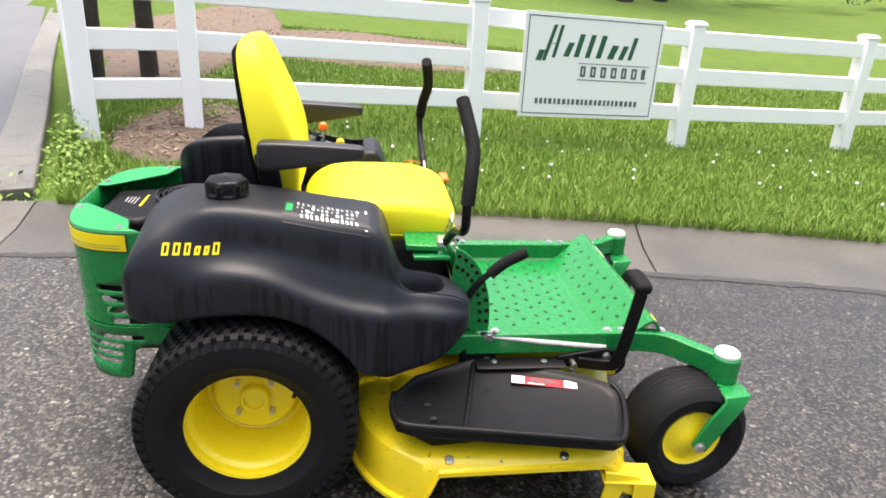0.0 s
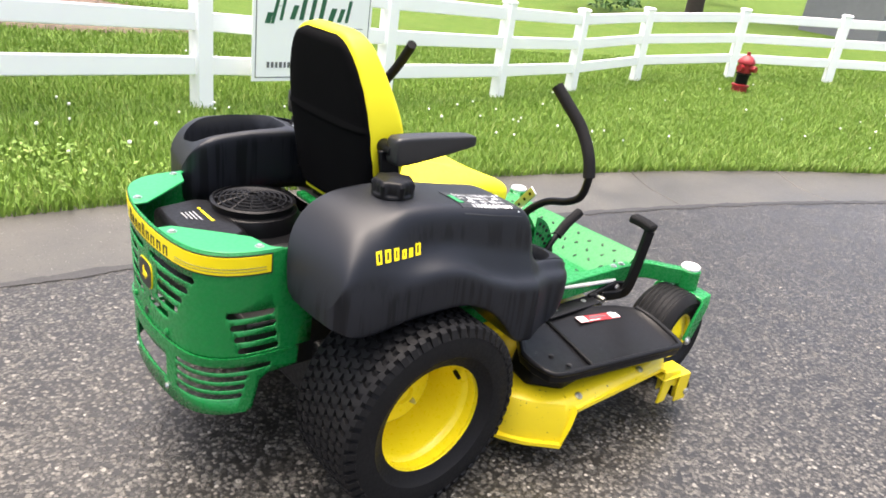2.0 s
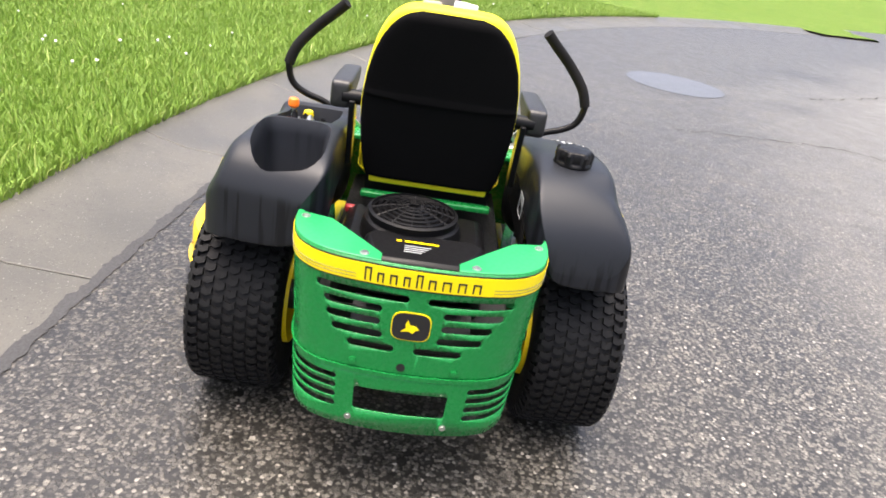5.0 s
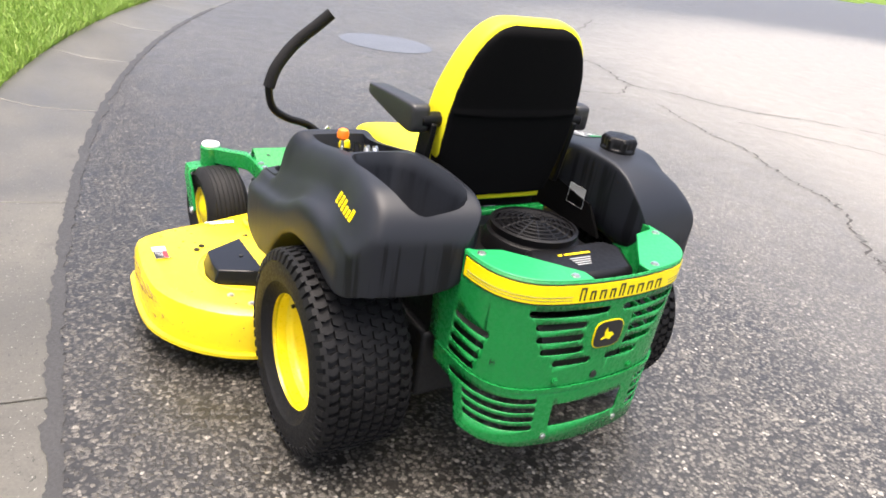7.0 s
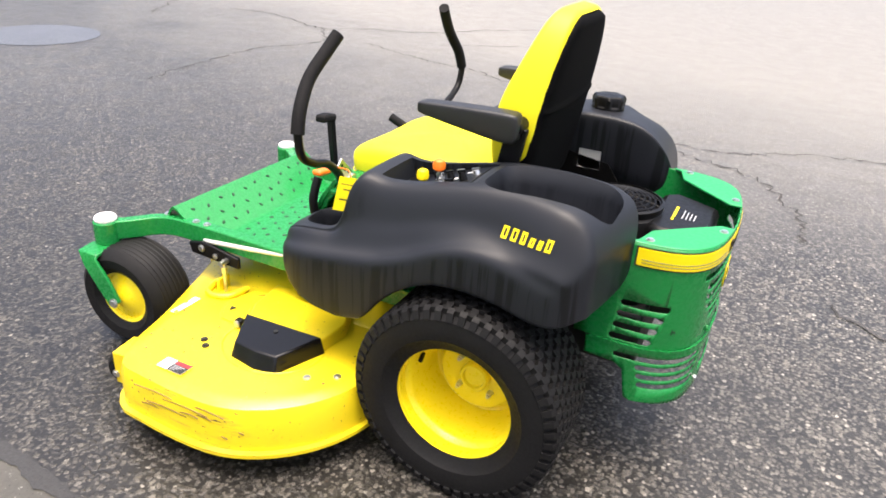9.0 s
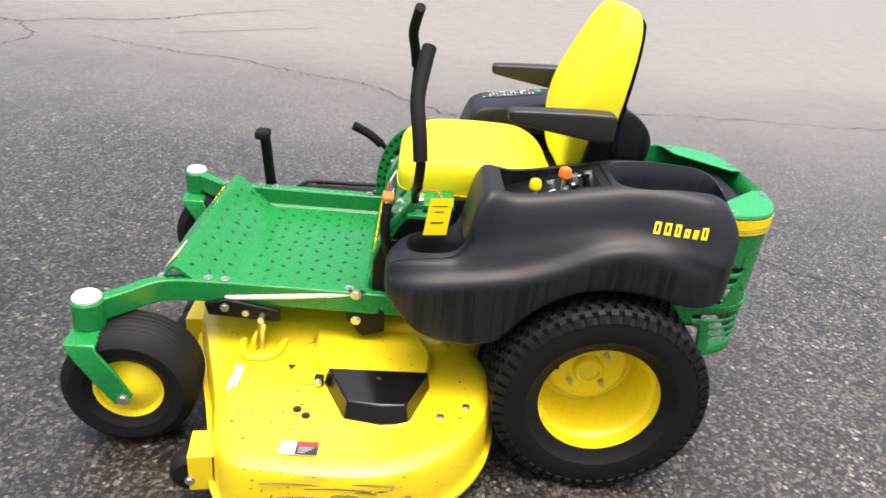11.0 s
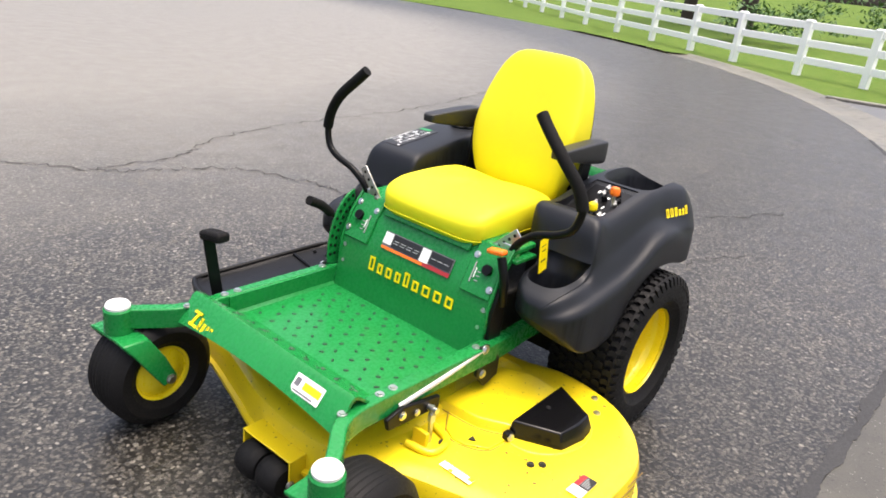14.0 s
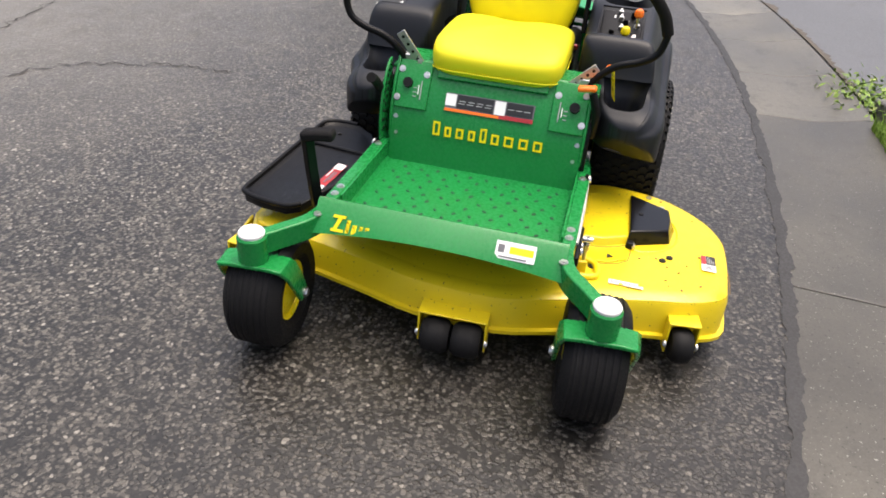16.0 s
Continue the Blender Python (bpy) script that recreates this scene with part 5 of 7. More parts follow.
def fender(sgn, name, top, yin, edge, facet, label, slim=0.0):
    crease = ([-0.30, -0.246, -0.193, -0.097, 0.02, 0.10, 0.216, 0.354, 0.40, 0.57], [0.655, 0.664, 0.680, 0.705, 0.714, 0.696, 0.655, 0.625, 0.606, 0.596])
    crest = ([-0.30, -0.25, -0.207, -0.12, -0.02, 0.066, 0.167, 0.25, 0.329, 0.42, 0.516, 0.57], [0.640, 0.648, 0.660, 0.685, 0.698, 0.682, 0.630, 0.602, 0.588, 0.574, 0.562, 0.550])
    foot = ([-0.30, -0.262, -0.235, -0.20, -0.15, -0.095, 0.007, 0.080, 0.124, 0.175, 0.211, 0.245, 0.279, 0.356, 0.435, 0.484, 0.537, 0.57], [0.562, 0.556, 0.553, 0.552, 0.558, 0.574, 0.584, 0.578, 0.562, 0.534, 0.504, 0.462, 0.416, 0.402, 0.412, 0.430, 0.470, 0.50])
    xs = [-0.290, -0.287, -0.280, -0.268, -0.250, -0.22, -0.19, -0.15, -0.10, -0.05, 0.0, 0.04, 0.08, 0.12, 0.16, 0.20, 0.23, 0.255, 0.280, 0.305, 0.325, 0.340, 0.352, 0.362, 0.372, 0.384, 0.400, 0.425, 0.455, 0.485, 0.510, 0.532, 0.546, 0.555, 0.561, 0.5645]
    rr = []
    for x in xs:
        zt, zc, zk, zb = (float(np.interp(x, *c)) for c in (top, crease, crest, foot))
        yi, ye = float(np.interp(x, *yin)), float(np.interp(x, *edge))
        zc, zk = min(zc, zt - 0.012), min(zk, zt - 0.026)
        w = min(1.0, max(0.0, (-0.07 - x) / 0.13))               # the ledge fades into the rear corner
        ye += 0.020 * w
        yc, ys = max(0.506 + 0.028 * w, ye + 0.012), 0.559
        ring = [(yi, zb + 0.02), (yi, (zb + zt) / 2), (yi, zt - 0.022), (yi + 0.006, zt - 0.006), (yi + 0.024, zt), ((yi + ye) / 2, zt), (ye - 0.032, zt), (ye - 0.010, zt - 0.005), (ye + 0.004, zt - 0.022 * min(1, (zt - zc) / 0.06)),
                (ye + (yc - ye) * 0.5, zc + (zt - zc) * 0.52), (yc - 0.008, zc + (zt - zc) * 0.22), (yc + 0.006, zc + 0.004), (yc + 0.022, zk + 0.008), (ys - 0.012, zk + 0.002), (ys - 0.001, zk - 0.014), (ys, zk - 0.04),
                (ys, zb + 0.03), (ys - 0.001, zb + 0.006), (ys - 0.008, zb), (ys - 0.045, zb + 0.004)]
        fade = min(1.0, max(0.0, (-0.03 - x) / 0.15)) * (0.9 if facet else 0.55)      # the ledge dies out in the rear corner
        y0, z0, y1, z1 = ye + 0.004, ring[8][1], ys, zb + 0.03
        for i in range(9, 16):
            f = (i - 8) / 8
            ty, tz = y0 + (y1 - y0) * math.sin(f * math.pi / 2) ** 0.8, z0 + (z1 - z0) * f
            ring[i] = (ring[i][0] + (ty - ring[i][0]) * fade, ring[i][1] + (tz - ring[i][1]) * fade)
        dr, df = max(0.0, -0.205 - x) / 0.085, max(0.0, x - 0.41) / 0.156
        ins = 0.075 * (1 - math.sqrt(max(0.0, 1 - min(dr, 1) ** 2)))
        k = max(0.0, 1 - min(df, 1) ** 3) ** (1 / 2.4)                # the front lobe closes in a blunt round
        out = []
        for y, z in ring:
            y, z = 0.447 + (y - 0.447) * k, 0.525 + (z - 0.525) * (0.25 + 0.75 * k)
            if facet:                                        # the sloping rear corner of the tank
                plane = float(np.interp(x, [-0.292, -0.286, -0.278, -0.265, -0.24, -0.20, -0.15, -0.03, 0.1], [0.600, 0.645, 0.680, 0.718, 0.760, 0.797, 0.822, 0.846, 0.88]))
                h = min(1.0, max(0.0, 0.5 + 0.5 * (plane - z) / 0.03))          # the top rolls down to the rear
                z = plane + (z - plane) * h - 0.03 * h * (1 - h)
                back = min(1.0, max(0.0, (0.02 - x) / 0.16))
                slant = 0.905 - 0.90 * (y - 0.36) + 0.3 * (1 - back)               # the outer shoulder rounds off towards the rear
                h = min(1.0, max(0.0, 0.5 + 0.5 * (slant - z) / 0.06))
                z = slant + (z - slant) * h - 0.06 * h * (1 - h) if z > zb + 0.05 else z
                y -= 0.020 * min(1.0, max(0.0, (-0.02 - x) / 0.15)) * min(1.0, max(0.0, (y - 0.40) / 0.12))
            if ins:
                y = min(max(y, yi + min(ins, 0.06)), ys - ins)
                z = min(max(z, zb + min(ins * 0.5, 0.018)), max(zt - ins * 0.6, zb + 0.03))
            y -= slim * min(1.0, max(0.0, (x - 0.34) / 0.08)) * min(1.0, max(0.0, (y - 0.40) / 0.12))
            turn = min(1.0, max(0.0, (-0.04 - x) / 0.20))                # the rear end is cut slantwise
            out.append((x + turn * (y - 0.42) * (0.20 if not facet else 0.10), y * sgn, z))
        rr.append(out)
    bm = bmesh.new()
    rings(bm, rr)
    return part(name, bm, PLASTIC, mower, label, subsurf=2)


LEFT_TOP = ([-0.29, -0.27, -0.24, -0.20, -0.10, 0.0, 0.04, 0.10, 0.20, 0.27, 0.30, 0.325, 0.345, 0.362, 0.375, 0.388, 0.41, 0.45, 0.53, 0.57], [0.745, 0.775, 0.798, 0.812, 0.820, 0.816, 0.810, 0.798, 0.777, 0.768, 0.776, 0.780, 0.768, 0.735, 0.680, 0.640, 0.622, 0.618, 0.612, 0.605])
RIGHT_TOP = ([-0.29, -0.20, -0.12, 0.0, 0.08, 0.20, 0.29, 0.320, 0.338, 0.352, 0.366, 0.380, 0.40, 0.45, 0.53, 0.57], [0.838, 0.838, 0.836, 0.828, 0.818, 0.798, 0.786, 0.778, 0.758, 0.720, 0.670, 0.632, 0.614, 0.610, 0.604, 0.598])
LOBE_IN, LOBE_EDGE = [0.33, 0.365, 0.39, 0.42, 0.57], [0.485, 0.487, 0.49, 0.495, 0.495]
left = fender(1, "fender_left", LEFT_TOP, ([-0.29, 0.345, 0.385, 0.57], [0.238, 0.250, 0.325, 0.335]), ([-0.29, -0.20, 0.0, 0.3] + LOBE_IN[1:], [0.470, 0.476, 0.474, 0.470] + LOBE_EDGE[1:]), False, "black moulded fender with an open storage bin and a cup holder")
dash_cut = bmesh.new()
box(dash_cut, (0.172, 0.362, 0.803), (0.250, 0.152, 0.08), pose(0, 0, 0, 0, 18.5, 0))
carve(left, [pocket(-0.128, 0.362, 0.150, 0.086, 4.2, [(0.60, -0.03), (0.625, -0.012), (0.77, -0.006), (0.80, 0.002), (0.815, 0.009), (0.86, 0.03)], 0.012),
             pocket(0.440, 0.416, 0.074, 0.058, 2.8, [(0.45, -0.014), (0.585, -0.004), (0.602, 0.001), (0.618, 0.009), (0.66, 0.03)]), dash_cut])
tank = fender(-1, "fuel_tank", RIGHT_TOP, ([-0.29, 0.345, 0.385, 0.57], [0.272, 0.258, 0.325, 0.335]), ([-0.29, -0.20, 0.0, 0.3] + LOBE_IN[1:], [0.480, 0.484, 0.486, 0.484] + LOBE_EDGE[1:]), True, "black moulded fuel tank fender streaked with rain", 0.036)
carve(tank, [pocket(0.430, -0.415, 0.060, 0.050, 2.6, [(0.50, -0.012), (0.578, -0.004), (0.595, 0.001), (0.611, 0.009), (0.65, 0.03)])])

# maker's marks on the fenders
bpy.context.view_layer.update()
for s, x0, x1, shell in ((1, -0.054, -0.181, left), (-1, -0.181, -0.048, tank)):
    each_bar("fender_bar", (x0, 0.5 * s, 0.724), (x1 - x0, 0.0, 0.0), (0, 0, 0.026), word(6, 6, 0.03, 0.22, (0, 1, 2, 5)), 0.004, INK_YELLOW, mower, "yellow plain fender mark", 0.17)
    for bar in [c for c in mower.children if c.name.startswith("fender_bar") and c.data.vertices[0].co.y * s > 0]:
        for p in bar.data.vertices:                      # pressed onto the curved side
            ok, spot, nrm, face = shell.ray_cast((p.co.x, 0.8 * s, p.co.z), (0, -s, 0))
            if ok:
                p.co.y = spot.y + s * (0.0002 + 0.4 * (abs(p.co.y) - 0.5))

# fuel cap, label on the tank
bm = bmesh.new()
lathe(bm, [(0.050, 0.815), (0.052, 0.832), (0.046, 0.838), (0.048, 0.858), (0.042, 0.868), (0.0, 0.872)], (-0.047, -0.372, 0), (0, 0, 1), 56, caps=False)
for v in bm.verts:                                      # lobed finger grips
    a = math.atan2(v.co.y + 0.372, v.co.x + 0.047)
    if v.co.z > 0.834:
        f = 1.0 + 0.13 * max(0.0, math.cos(7 * a)) ** 0.5
        v.co.x, v.co.y = -0.047 + (v.co.x + 0.047) * f, -0.372 + (v.co.y + 0.372) * f
part("fuel_cap", bm, BLACK, mower, "ribbed black fuel cap", bevel=0.003)
lab = random.Random(31)
small = [(0.14 + 0.058 * i + lab.uniform(0, 0.012), 0.12 + 0.21 * j, 0.14 + 0.058 * i + lab.uniform(0.022, 0.046), 0.12 + 0.21 * j + lab.uniform(0.08, 0.16), -0.01) for i in range(13) for j in range(4) if lab.random() > 0.12]
tank_label = decal("tank_label", (0.094, -0.486, 0.8), (0.205, 0, 0), (0, 0.108, 0), INK_BLACK,
      [(LABEL_GREY, small[::2]), (WHITE, small[1::2] + [(0.945, 0.05, 0.975, 0.95, 0.0)]), (GREEN_LIT, [(0.02, 0.3, 0.10, 0.75, 0)])], "worn white and black instruction label")
bm = bmesh.new()                                        # its sheet is cut finely, so that it lies on the curved tank
plate_bars(bm, (0.094, -0.486, 0.8), (0.205, 0, 0), (0, 0.108, 0), [(i / 12, j / 8, (i + 1) / 12, (j + 1) / 8, 0) for i in range(12) for j in range(8)], 0.0015)
bm.to_mesh(tank_label.data)
bm.free()
bpy.context.view_layer.update()
for ob in [tank_label] + list(tank_label.children):
    for p in ob.data.vertices:
        ok, spot, nrm, face = tank.ray_cast((p.co.x, p.co.y, 1.2), (0, 0, -1))
        p.co.z += spot.z - 0.7998 if ok else 0.0

# control panel in the left fender
bm = bmesh.new()
DASH = pose(0.172, 0.362, 0.760, 0, 18.5, 0)
box(bm, (0, 0, -0.002), (0.236, 0.140, 0.010))
bmesh.ops.transform(bm, matrix=DASH, verts=bm.verts)
panel = part("control_panel", bm, BLACK, mower, "black control panel", bevel=0.003)
for nm, x, y, m, h, r in (("choke_knob", 0.212, 0.378, INK_YELLOW, 0.024, 0.016), ("throttle_knob", 0.152, 0.412, ORANGE, 0.052, 0.016)):
    bm = bmesh.new()
    z = 0.762 - (x - 0.172) * 0.334
    cyl(bm, (x, y, z), (x, y, z + h * 0.8), 0.005, n=8)
    part("knob_stalk", bm, STEEL, panel)
    bm = bmesh.new()
    lathe(bm, [(r * 0.55, h - 0.016), (r * 0.95, h - 0.010), (r, h), (r * 0.8, h + 0.010), (r * 0.35, h + 0.014), (0.0, h + 0.0145)], (x, y, z), (0, 0, 1), 20, caps=False)
    part(nm, bm, m, panel)
for k, (x, y, h, m) in enumerate(((0.04, 0.012, 0.016, BLACK), (0.085, 0.035, 0.020, BLACK), (0.005, 0.0, 0.010, STEEL), (-0.02, -0.03, 0.010, BLACK), (0.062, -0.005, 0.012, STEEL), (0.100, -0.01, 0.010, STEEL), (-0.045, 0.045, 0.006, STEEL), (0.03, 0.052, 0.008, STEEL), (0.055, 0.052, 0.006, BLACK))):
    bm = bmesh.new()
    cyl(bm, (-x, y, 0.002), (-x, y, 0.004 + h), 0.010, 0.008, 12)
    box(bm, (-x, y, 0.005 + h), (0.020, 0.006, 0.007))
    bmesh.ops.transform(bm, matrix=DASH, verts=bm.verts)
    part("switch", bm, m, panel)
du, dv = DASH.to_3x3() @ Vector((0.20, 0, 0)), DASH.to_3x3() @ Vector((0, 0.12, 0))
each_bar("print", DASH @ Vector((-0.10, -0.06, 0.0035)), du, dv, [(0.08, 0.25, 0.16, 0.30, 0), (0.3, 0.85, 0.38, 0.9, 0), (0.45, 0.72, 0.53, 0.76, 0), (0.6, 0.9, 0.72, 0.94, 0), (0.2, 0.6, 0.24, 0.68, 0)], 0.001, WHITE, panel)

# seat
def rounded(hx, hy, n=32, p=3.2):
    out = []
    for k in range(n):
        t = 2 * math.pi * k / n
        c, s = math.cos(t), math.sin(t)
        out.append((hx * math.copysign(abs(c) ** (2 / p), c), hy * math.copysign(abs(s) ** (2 / p), s)))
    return out


bm = bmesh.new()
rr = []
for z, q, dx in ((-0.006, 0.84, -0.016), (0.004, 0.93, -0.008), (0.024, 0.985, -0.002), (0.062, 1.0, 0.0), (0.088, 0.995, -0.001), (0.104, 0.965, -0.005), (0.114, 0.90, -0.010), (0.120, 0.74, -0.016), (0.124, 0.45, -0.02), (0.125, 0.12, -0.02)):
    ring = []
    for x, y in rounded(0.225, 0.218, 44, 6.5):
        top_side = min(1.0, max(0.0, (z - 0.05) / 0.06))
        zz = 0.634 + z + 0.010 * top_side * abs(y) / 0.2
        zz -= 0.024 * (max(0.0, x * q - 0.03) / 0.2) ** 2 * (top_side + 0.2)
        zz -= 0.055 * (max(0.0, -x * q - 0.07) / 0.15) ** 2 * top_side          # rolls down towards the backrest
        ring.append((0.333 + x * q + dx, y * q, zz))
    rr.append(ring)
rings(bm, rr)
cushion = part("seat_cushion", bm, VINYL, mower, "bright yellow vinyl seat cushion", sharp=60, subsurf=1)
bm = bmesh.new()                                        # the piped seam round the cushion
seam = [(0.333 + x * 1.0, y * 1.0, 0.634 + 0.026) for x, y in rounded(0.2235, 0.2165, 44, 6.5)]
tube(bm, seam + seam[:1], 0.0018, 6, 1)
part("piping", bm, VINYL, cushion)


def seat_slice(q, hw, front, rear, bow, p=3.4):
    """One level of the backrest: q runs from 0 at its foot to 1 at its top; the rear face is flat, the front is dished."""
    base, top = Vector((0.066, 0, 0.715)), Vector((-0.004, 0, 1.166))
    d = (top - base).normalized()
    nrm = Vector((d.z, 0, -d.x))
    c = base + (top - base) * q
    pts = []
    for x, y in rounded(1.0, hw, 44, p):
        depth = x * front + bow * abs(y / hw) ** 2.6 * x ** 0.3 if x > 0 else -rear * abs(x) ** 0.35
        pts.append(c + nrm * depth + Vector((0, y, 0)))
    return pts


bm = bmesh.new()
rings(bm, [seat_slice(*q) for q in ((-0.055, 0.150, 0.010, 0.044, 0.008), (-0.03, 0.172, 0.030, 0.052, 0.012), (0.08, 0.192, 0.050, 0.058, 0.026), (0.28, 0.210, 0.060, 0.060, 0.046), (0.48, 0.210, 0.056, 0.060, 0.046), (0.68, 0.198, 0.043, 0.058, 0.024), (0.82, 0.180, 0.032, 0.056, 0.012), (0.92, 0.156, 0.024, 0.054, 0.006), (0.985, 0.122, 0.012, 0.048, 0.002), (1.010, 0.080, 0.0, 0.036, 0.0))])
backrest = part("seat_back", bm, VINYL, mower, "tall bright yellow vinyl backrest", subsurf=2)
bm = bmesh.new()
outline = ((-0.060, 0.176), (-0.045, 0.186), (0.03, 0.197), (0.16, 0.206), (0.30, 0.213), (0.46, 0.213), (0.60, 0.206), (0.72, 0.194), (0.82, 0.176), (0.89, 0.156), (0.94, 0.134), (0.97, 0.110), (0.985, 0.088))
levels = [-0.060, -0.054, -0.040, -0.020] + [float(q) for q in np.linspace(0.0, 0.47, 16)] + [0.478, 0.486, 0.500, 0.512, 0.522] + [float(q) for q in np.linspace(0.54, 0.985, 24)]
slices = []
for q in levels:
    hw = float(np.interp(q, *zip(*outline))) - 0.007
    hem = 0.006 * math.exp(-((q - 0.494) / 0.012) ** 2)                # a hem sags across the middle
    close = 0.016 * max(0.0, (-q - 0.042) / 0.018) + 0.016 * max(0.0, (q - 0.955) / 0.03)
    slices.append([p + Vector((0, 0, -0.010 * hem / 0.006 * (1 - (p.y / hw) ** 2))) for p in seat_slice(q, hw, -0.050, 0.0645 + hem - close, 0.0, 4.5)])
rings(bm, slices)
part("back_cover", bm, CLOTH, backrest, "black fabric rear cover with a sagging hem", sharp=60)
for s in (1, -1):
    bm = bmesh.new()
    rr = []
    for x, hy, z0, z1 in ((0.014, 0.020, 0.872, 0.924), (0.019, 0.027, 0.862, 0.935), (0.04, 0.029, 0.858, 0.937), (0.15, 0.028, 0.874, 0.934), (0.270, 0.026, 0.893, 0.927), (0.284, 0.023, 0.897, 0.924), (0.288, 0.016, 0.901, 0.920)):
        zc, hz = (z0 + z1) / 2, (z1 - z0) / 2
        rr.append([(x, 0.266 * s + a, zc + b) for a, b in rounded(hy, hz, 20, 7)])
    rings(bm, rr)
    arm = part("armrest", bm, ARM_VINYL, mower, "black padded armrest", subsurf=1)
    bm = bmesh.new()
    box(bm, (0.045, 0.232 * s, 0.80), (0.055, 0.016, 0.19), pose(0, 0, 0, 0, -10, 0))
    cyl(bm, (0.03, 0.20 * s, 0.895), (0.03, 0.262 * s, 0.895), 0.020, n=16)
    part("armrest_bracket", bm, BLACK, arm, "black steel armrest bracket", bevel=0.003)
bm = bmesh.new()
box(bm, (0.30, 0, 0.640), (0.36, 0.36, 0.022))
box(bm, (0.08, 0, 0.655), (0.05, 0.36, 0.055))
part("seat_pan", bm, BLACK, mower, "black steel seat pan", bevel=0.004)
bm = bmesh.new()
box(bm, (0.015, 0, 0.632), (0.03, 0.37, 0.018))
part("seat_crossbar", bm, GREEN, mower, bevel=0.005)
bm = bmesh.new()
box(bm, (0.035, 0, 0.678), (0.030, 0.335, 0.026))
part("seat_lip", bm, VINYL, mower, "yellow lower edge of the backrest", bevel=0.006)

# steering levers
def lever(sgn, back=0.0):
    s = sgn
    def at(*pts):
        return [(x - back * min(1.0, max(0.0, (z - 0.66) / 0.10)), y, z) for x, y, z in pts]
    bm = bmesh.new()
    tube(bm, at((0.500, 0.292 * s, 0.640), (0.512, 0.318 * s, 0.690), (0.525, 0.372 * s, 0.735), (0.530, 0.440 * s, 0.758), (0.530, 0.485 * s, 0.790), (0.528, 0.500 * s, 0.850), (0.532, 0.490 * s, 0.892)), 0.0115, 12)
    lv = part("steering_lever", bm, BLACK, mower, "bent black steering lever")
    bm = bmesh.new()
    tube(bm, at((0.529, 0.500 * s, 0.848), (0.536, 0.478 * s, 0.905), (0.546, 0.425 * s, 0.970), (0.536, 0.360 * s, 1.032), (0.528, 0.326 * s, 1.066)), 0.0172, 14)
    part("grip", bm, FOAM, lv, "black foam grip")
    lo, hi = Vector((0.512 - back * 0.2, 0.246 * s, 0.655)), Vector((0.520 - back * 0.6, 0.318 * s, 0.752 if s < 0 else 0.722))
    along = (hi - lo).normalized()
    bm = bmesh.new()                                    # drilled strap that sets the lever's height
    across = Vector((1, 0, 0)).cross(along).normalized()
    ring = [lo - across * 0.015, lo + across * 0.015, hi + across * 0.015, hi - across * 0.015]
    a0, a1 = [bm.verts.new(p - Vector((0.003, 0, 0))) for p in ring], [bm.verts.new(p + Vector((0.003, 0, 0))) for p in ring]
    bm.faces.new(a0)
    bm.faces.new(a1[::-1])
    for i in range(4):
        bm.faces.new((a0[i], a0[(i + 1) % 4], a1[(i + 1) % 4], a1[i]))
    strap = part("lever_strap", bm, STEEL, lv, "zinc-plated drilled strap", bevel=0.0015)
    for k in range(4):
        bm = bmesh.new()
        c = lo + (hi - lo) * (0.16 + 0.23 * k)
        cyl(bm, c - Vector((0.0036, 0, 0)), c + Vector((0.0036, 0, 0)), 0.0052, n=12)
        part("strap_hole", bm, BLACK, lv, "dark adjustment hole")
    bolt("lever_bolt", lo + along * 0.004 + Vector((0.004, 0, 0)), (1, 0, 0), 0.010, lv)
    bm = bmesh.new()
    box(bm, (0.500 - back * 0.2, 0.292 * s, 0.660), (0.030, 0.050, 0.045))
    part("lever_pivot", bm, STEEL, lv, "zinc-plated pivot block", bevel=0.004)


lever(1, 0.030)
lever(-1)
for s in (1, -1):
    bm = bmesh.new()
    box(bm, (0.470, 0.30 * s, 0.640), (0.10, 0.075, 0.012))
    part("lever_shelf", bm, GREEN, mower, bevel=0.003)

# yellow hang tag on the left lever
bm = bmesh.new()
tag_o, tag_u, tag_v = Vector((0.477, 0.386, 0.615)), Vector((-0.059, -0.012, 0.0)), Vector((-0.012, -0.018, 0.093))
plate_bars(bm, tag_o, tag_u, tag_v, [(0, 0, 1, 1, 0)], 0.0015)
bm_tag = part("hang_tag", bm, INK_YELLOW, mower, "yellow card tag with handwriting", solid=0.001)
bm = bmesh.new()
plate_bars(bm, tag_o - tag_u.cross(tag_v).normalized() * 0.0012, tag_u, tag_v, [(0.15, 0.78, 0.8, 0.80, 0), (0.3, 0.62, 0.7, 0.65, 0), (0.15, 0.66, 0.2, 0.69, 0), (0.2, 0.32, 0.75, 0.36, 0.02), (0.15, 0.5, 0.2, 0.53, 0)], -0.0006)
plate_bars(bm, tag_o + tag_u.cross(tag_v).normalized() * 0.0016, tag_u, tag_v, [(0.15, 0.78, 0.8, 0.80, 0), (0.3, 0.62, 0.7, 0.65, 0), (0.2, 0.32, 0.75, 0.36, 0.02)], 0.0006)
part("handwriting", bm, INK_BLACK, bm_tag)
bm = bmesh.new()
tube(bm, [(0.435, 0.362, 0.703), (0.45, 0.350, 0.722), (0.500, 0.335, 0.715)], 0.0018, 6, 4)
part("tag_tie", bm, ORANGE, bm_tag)

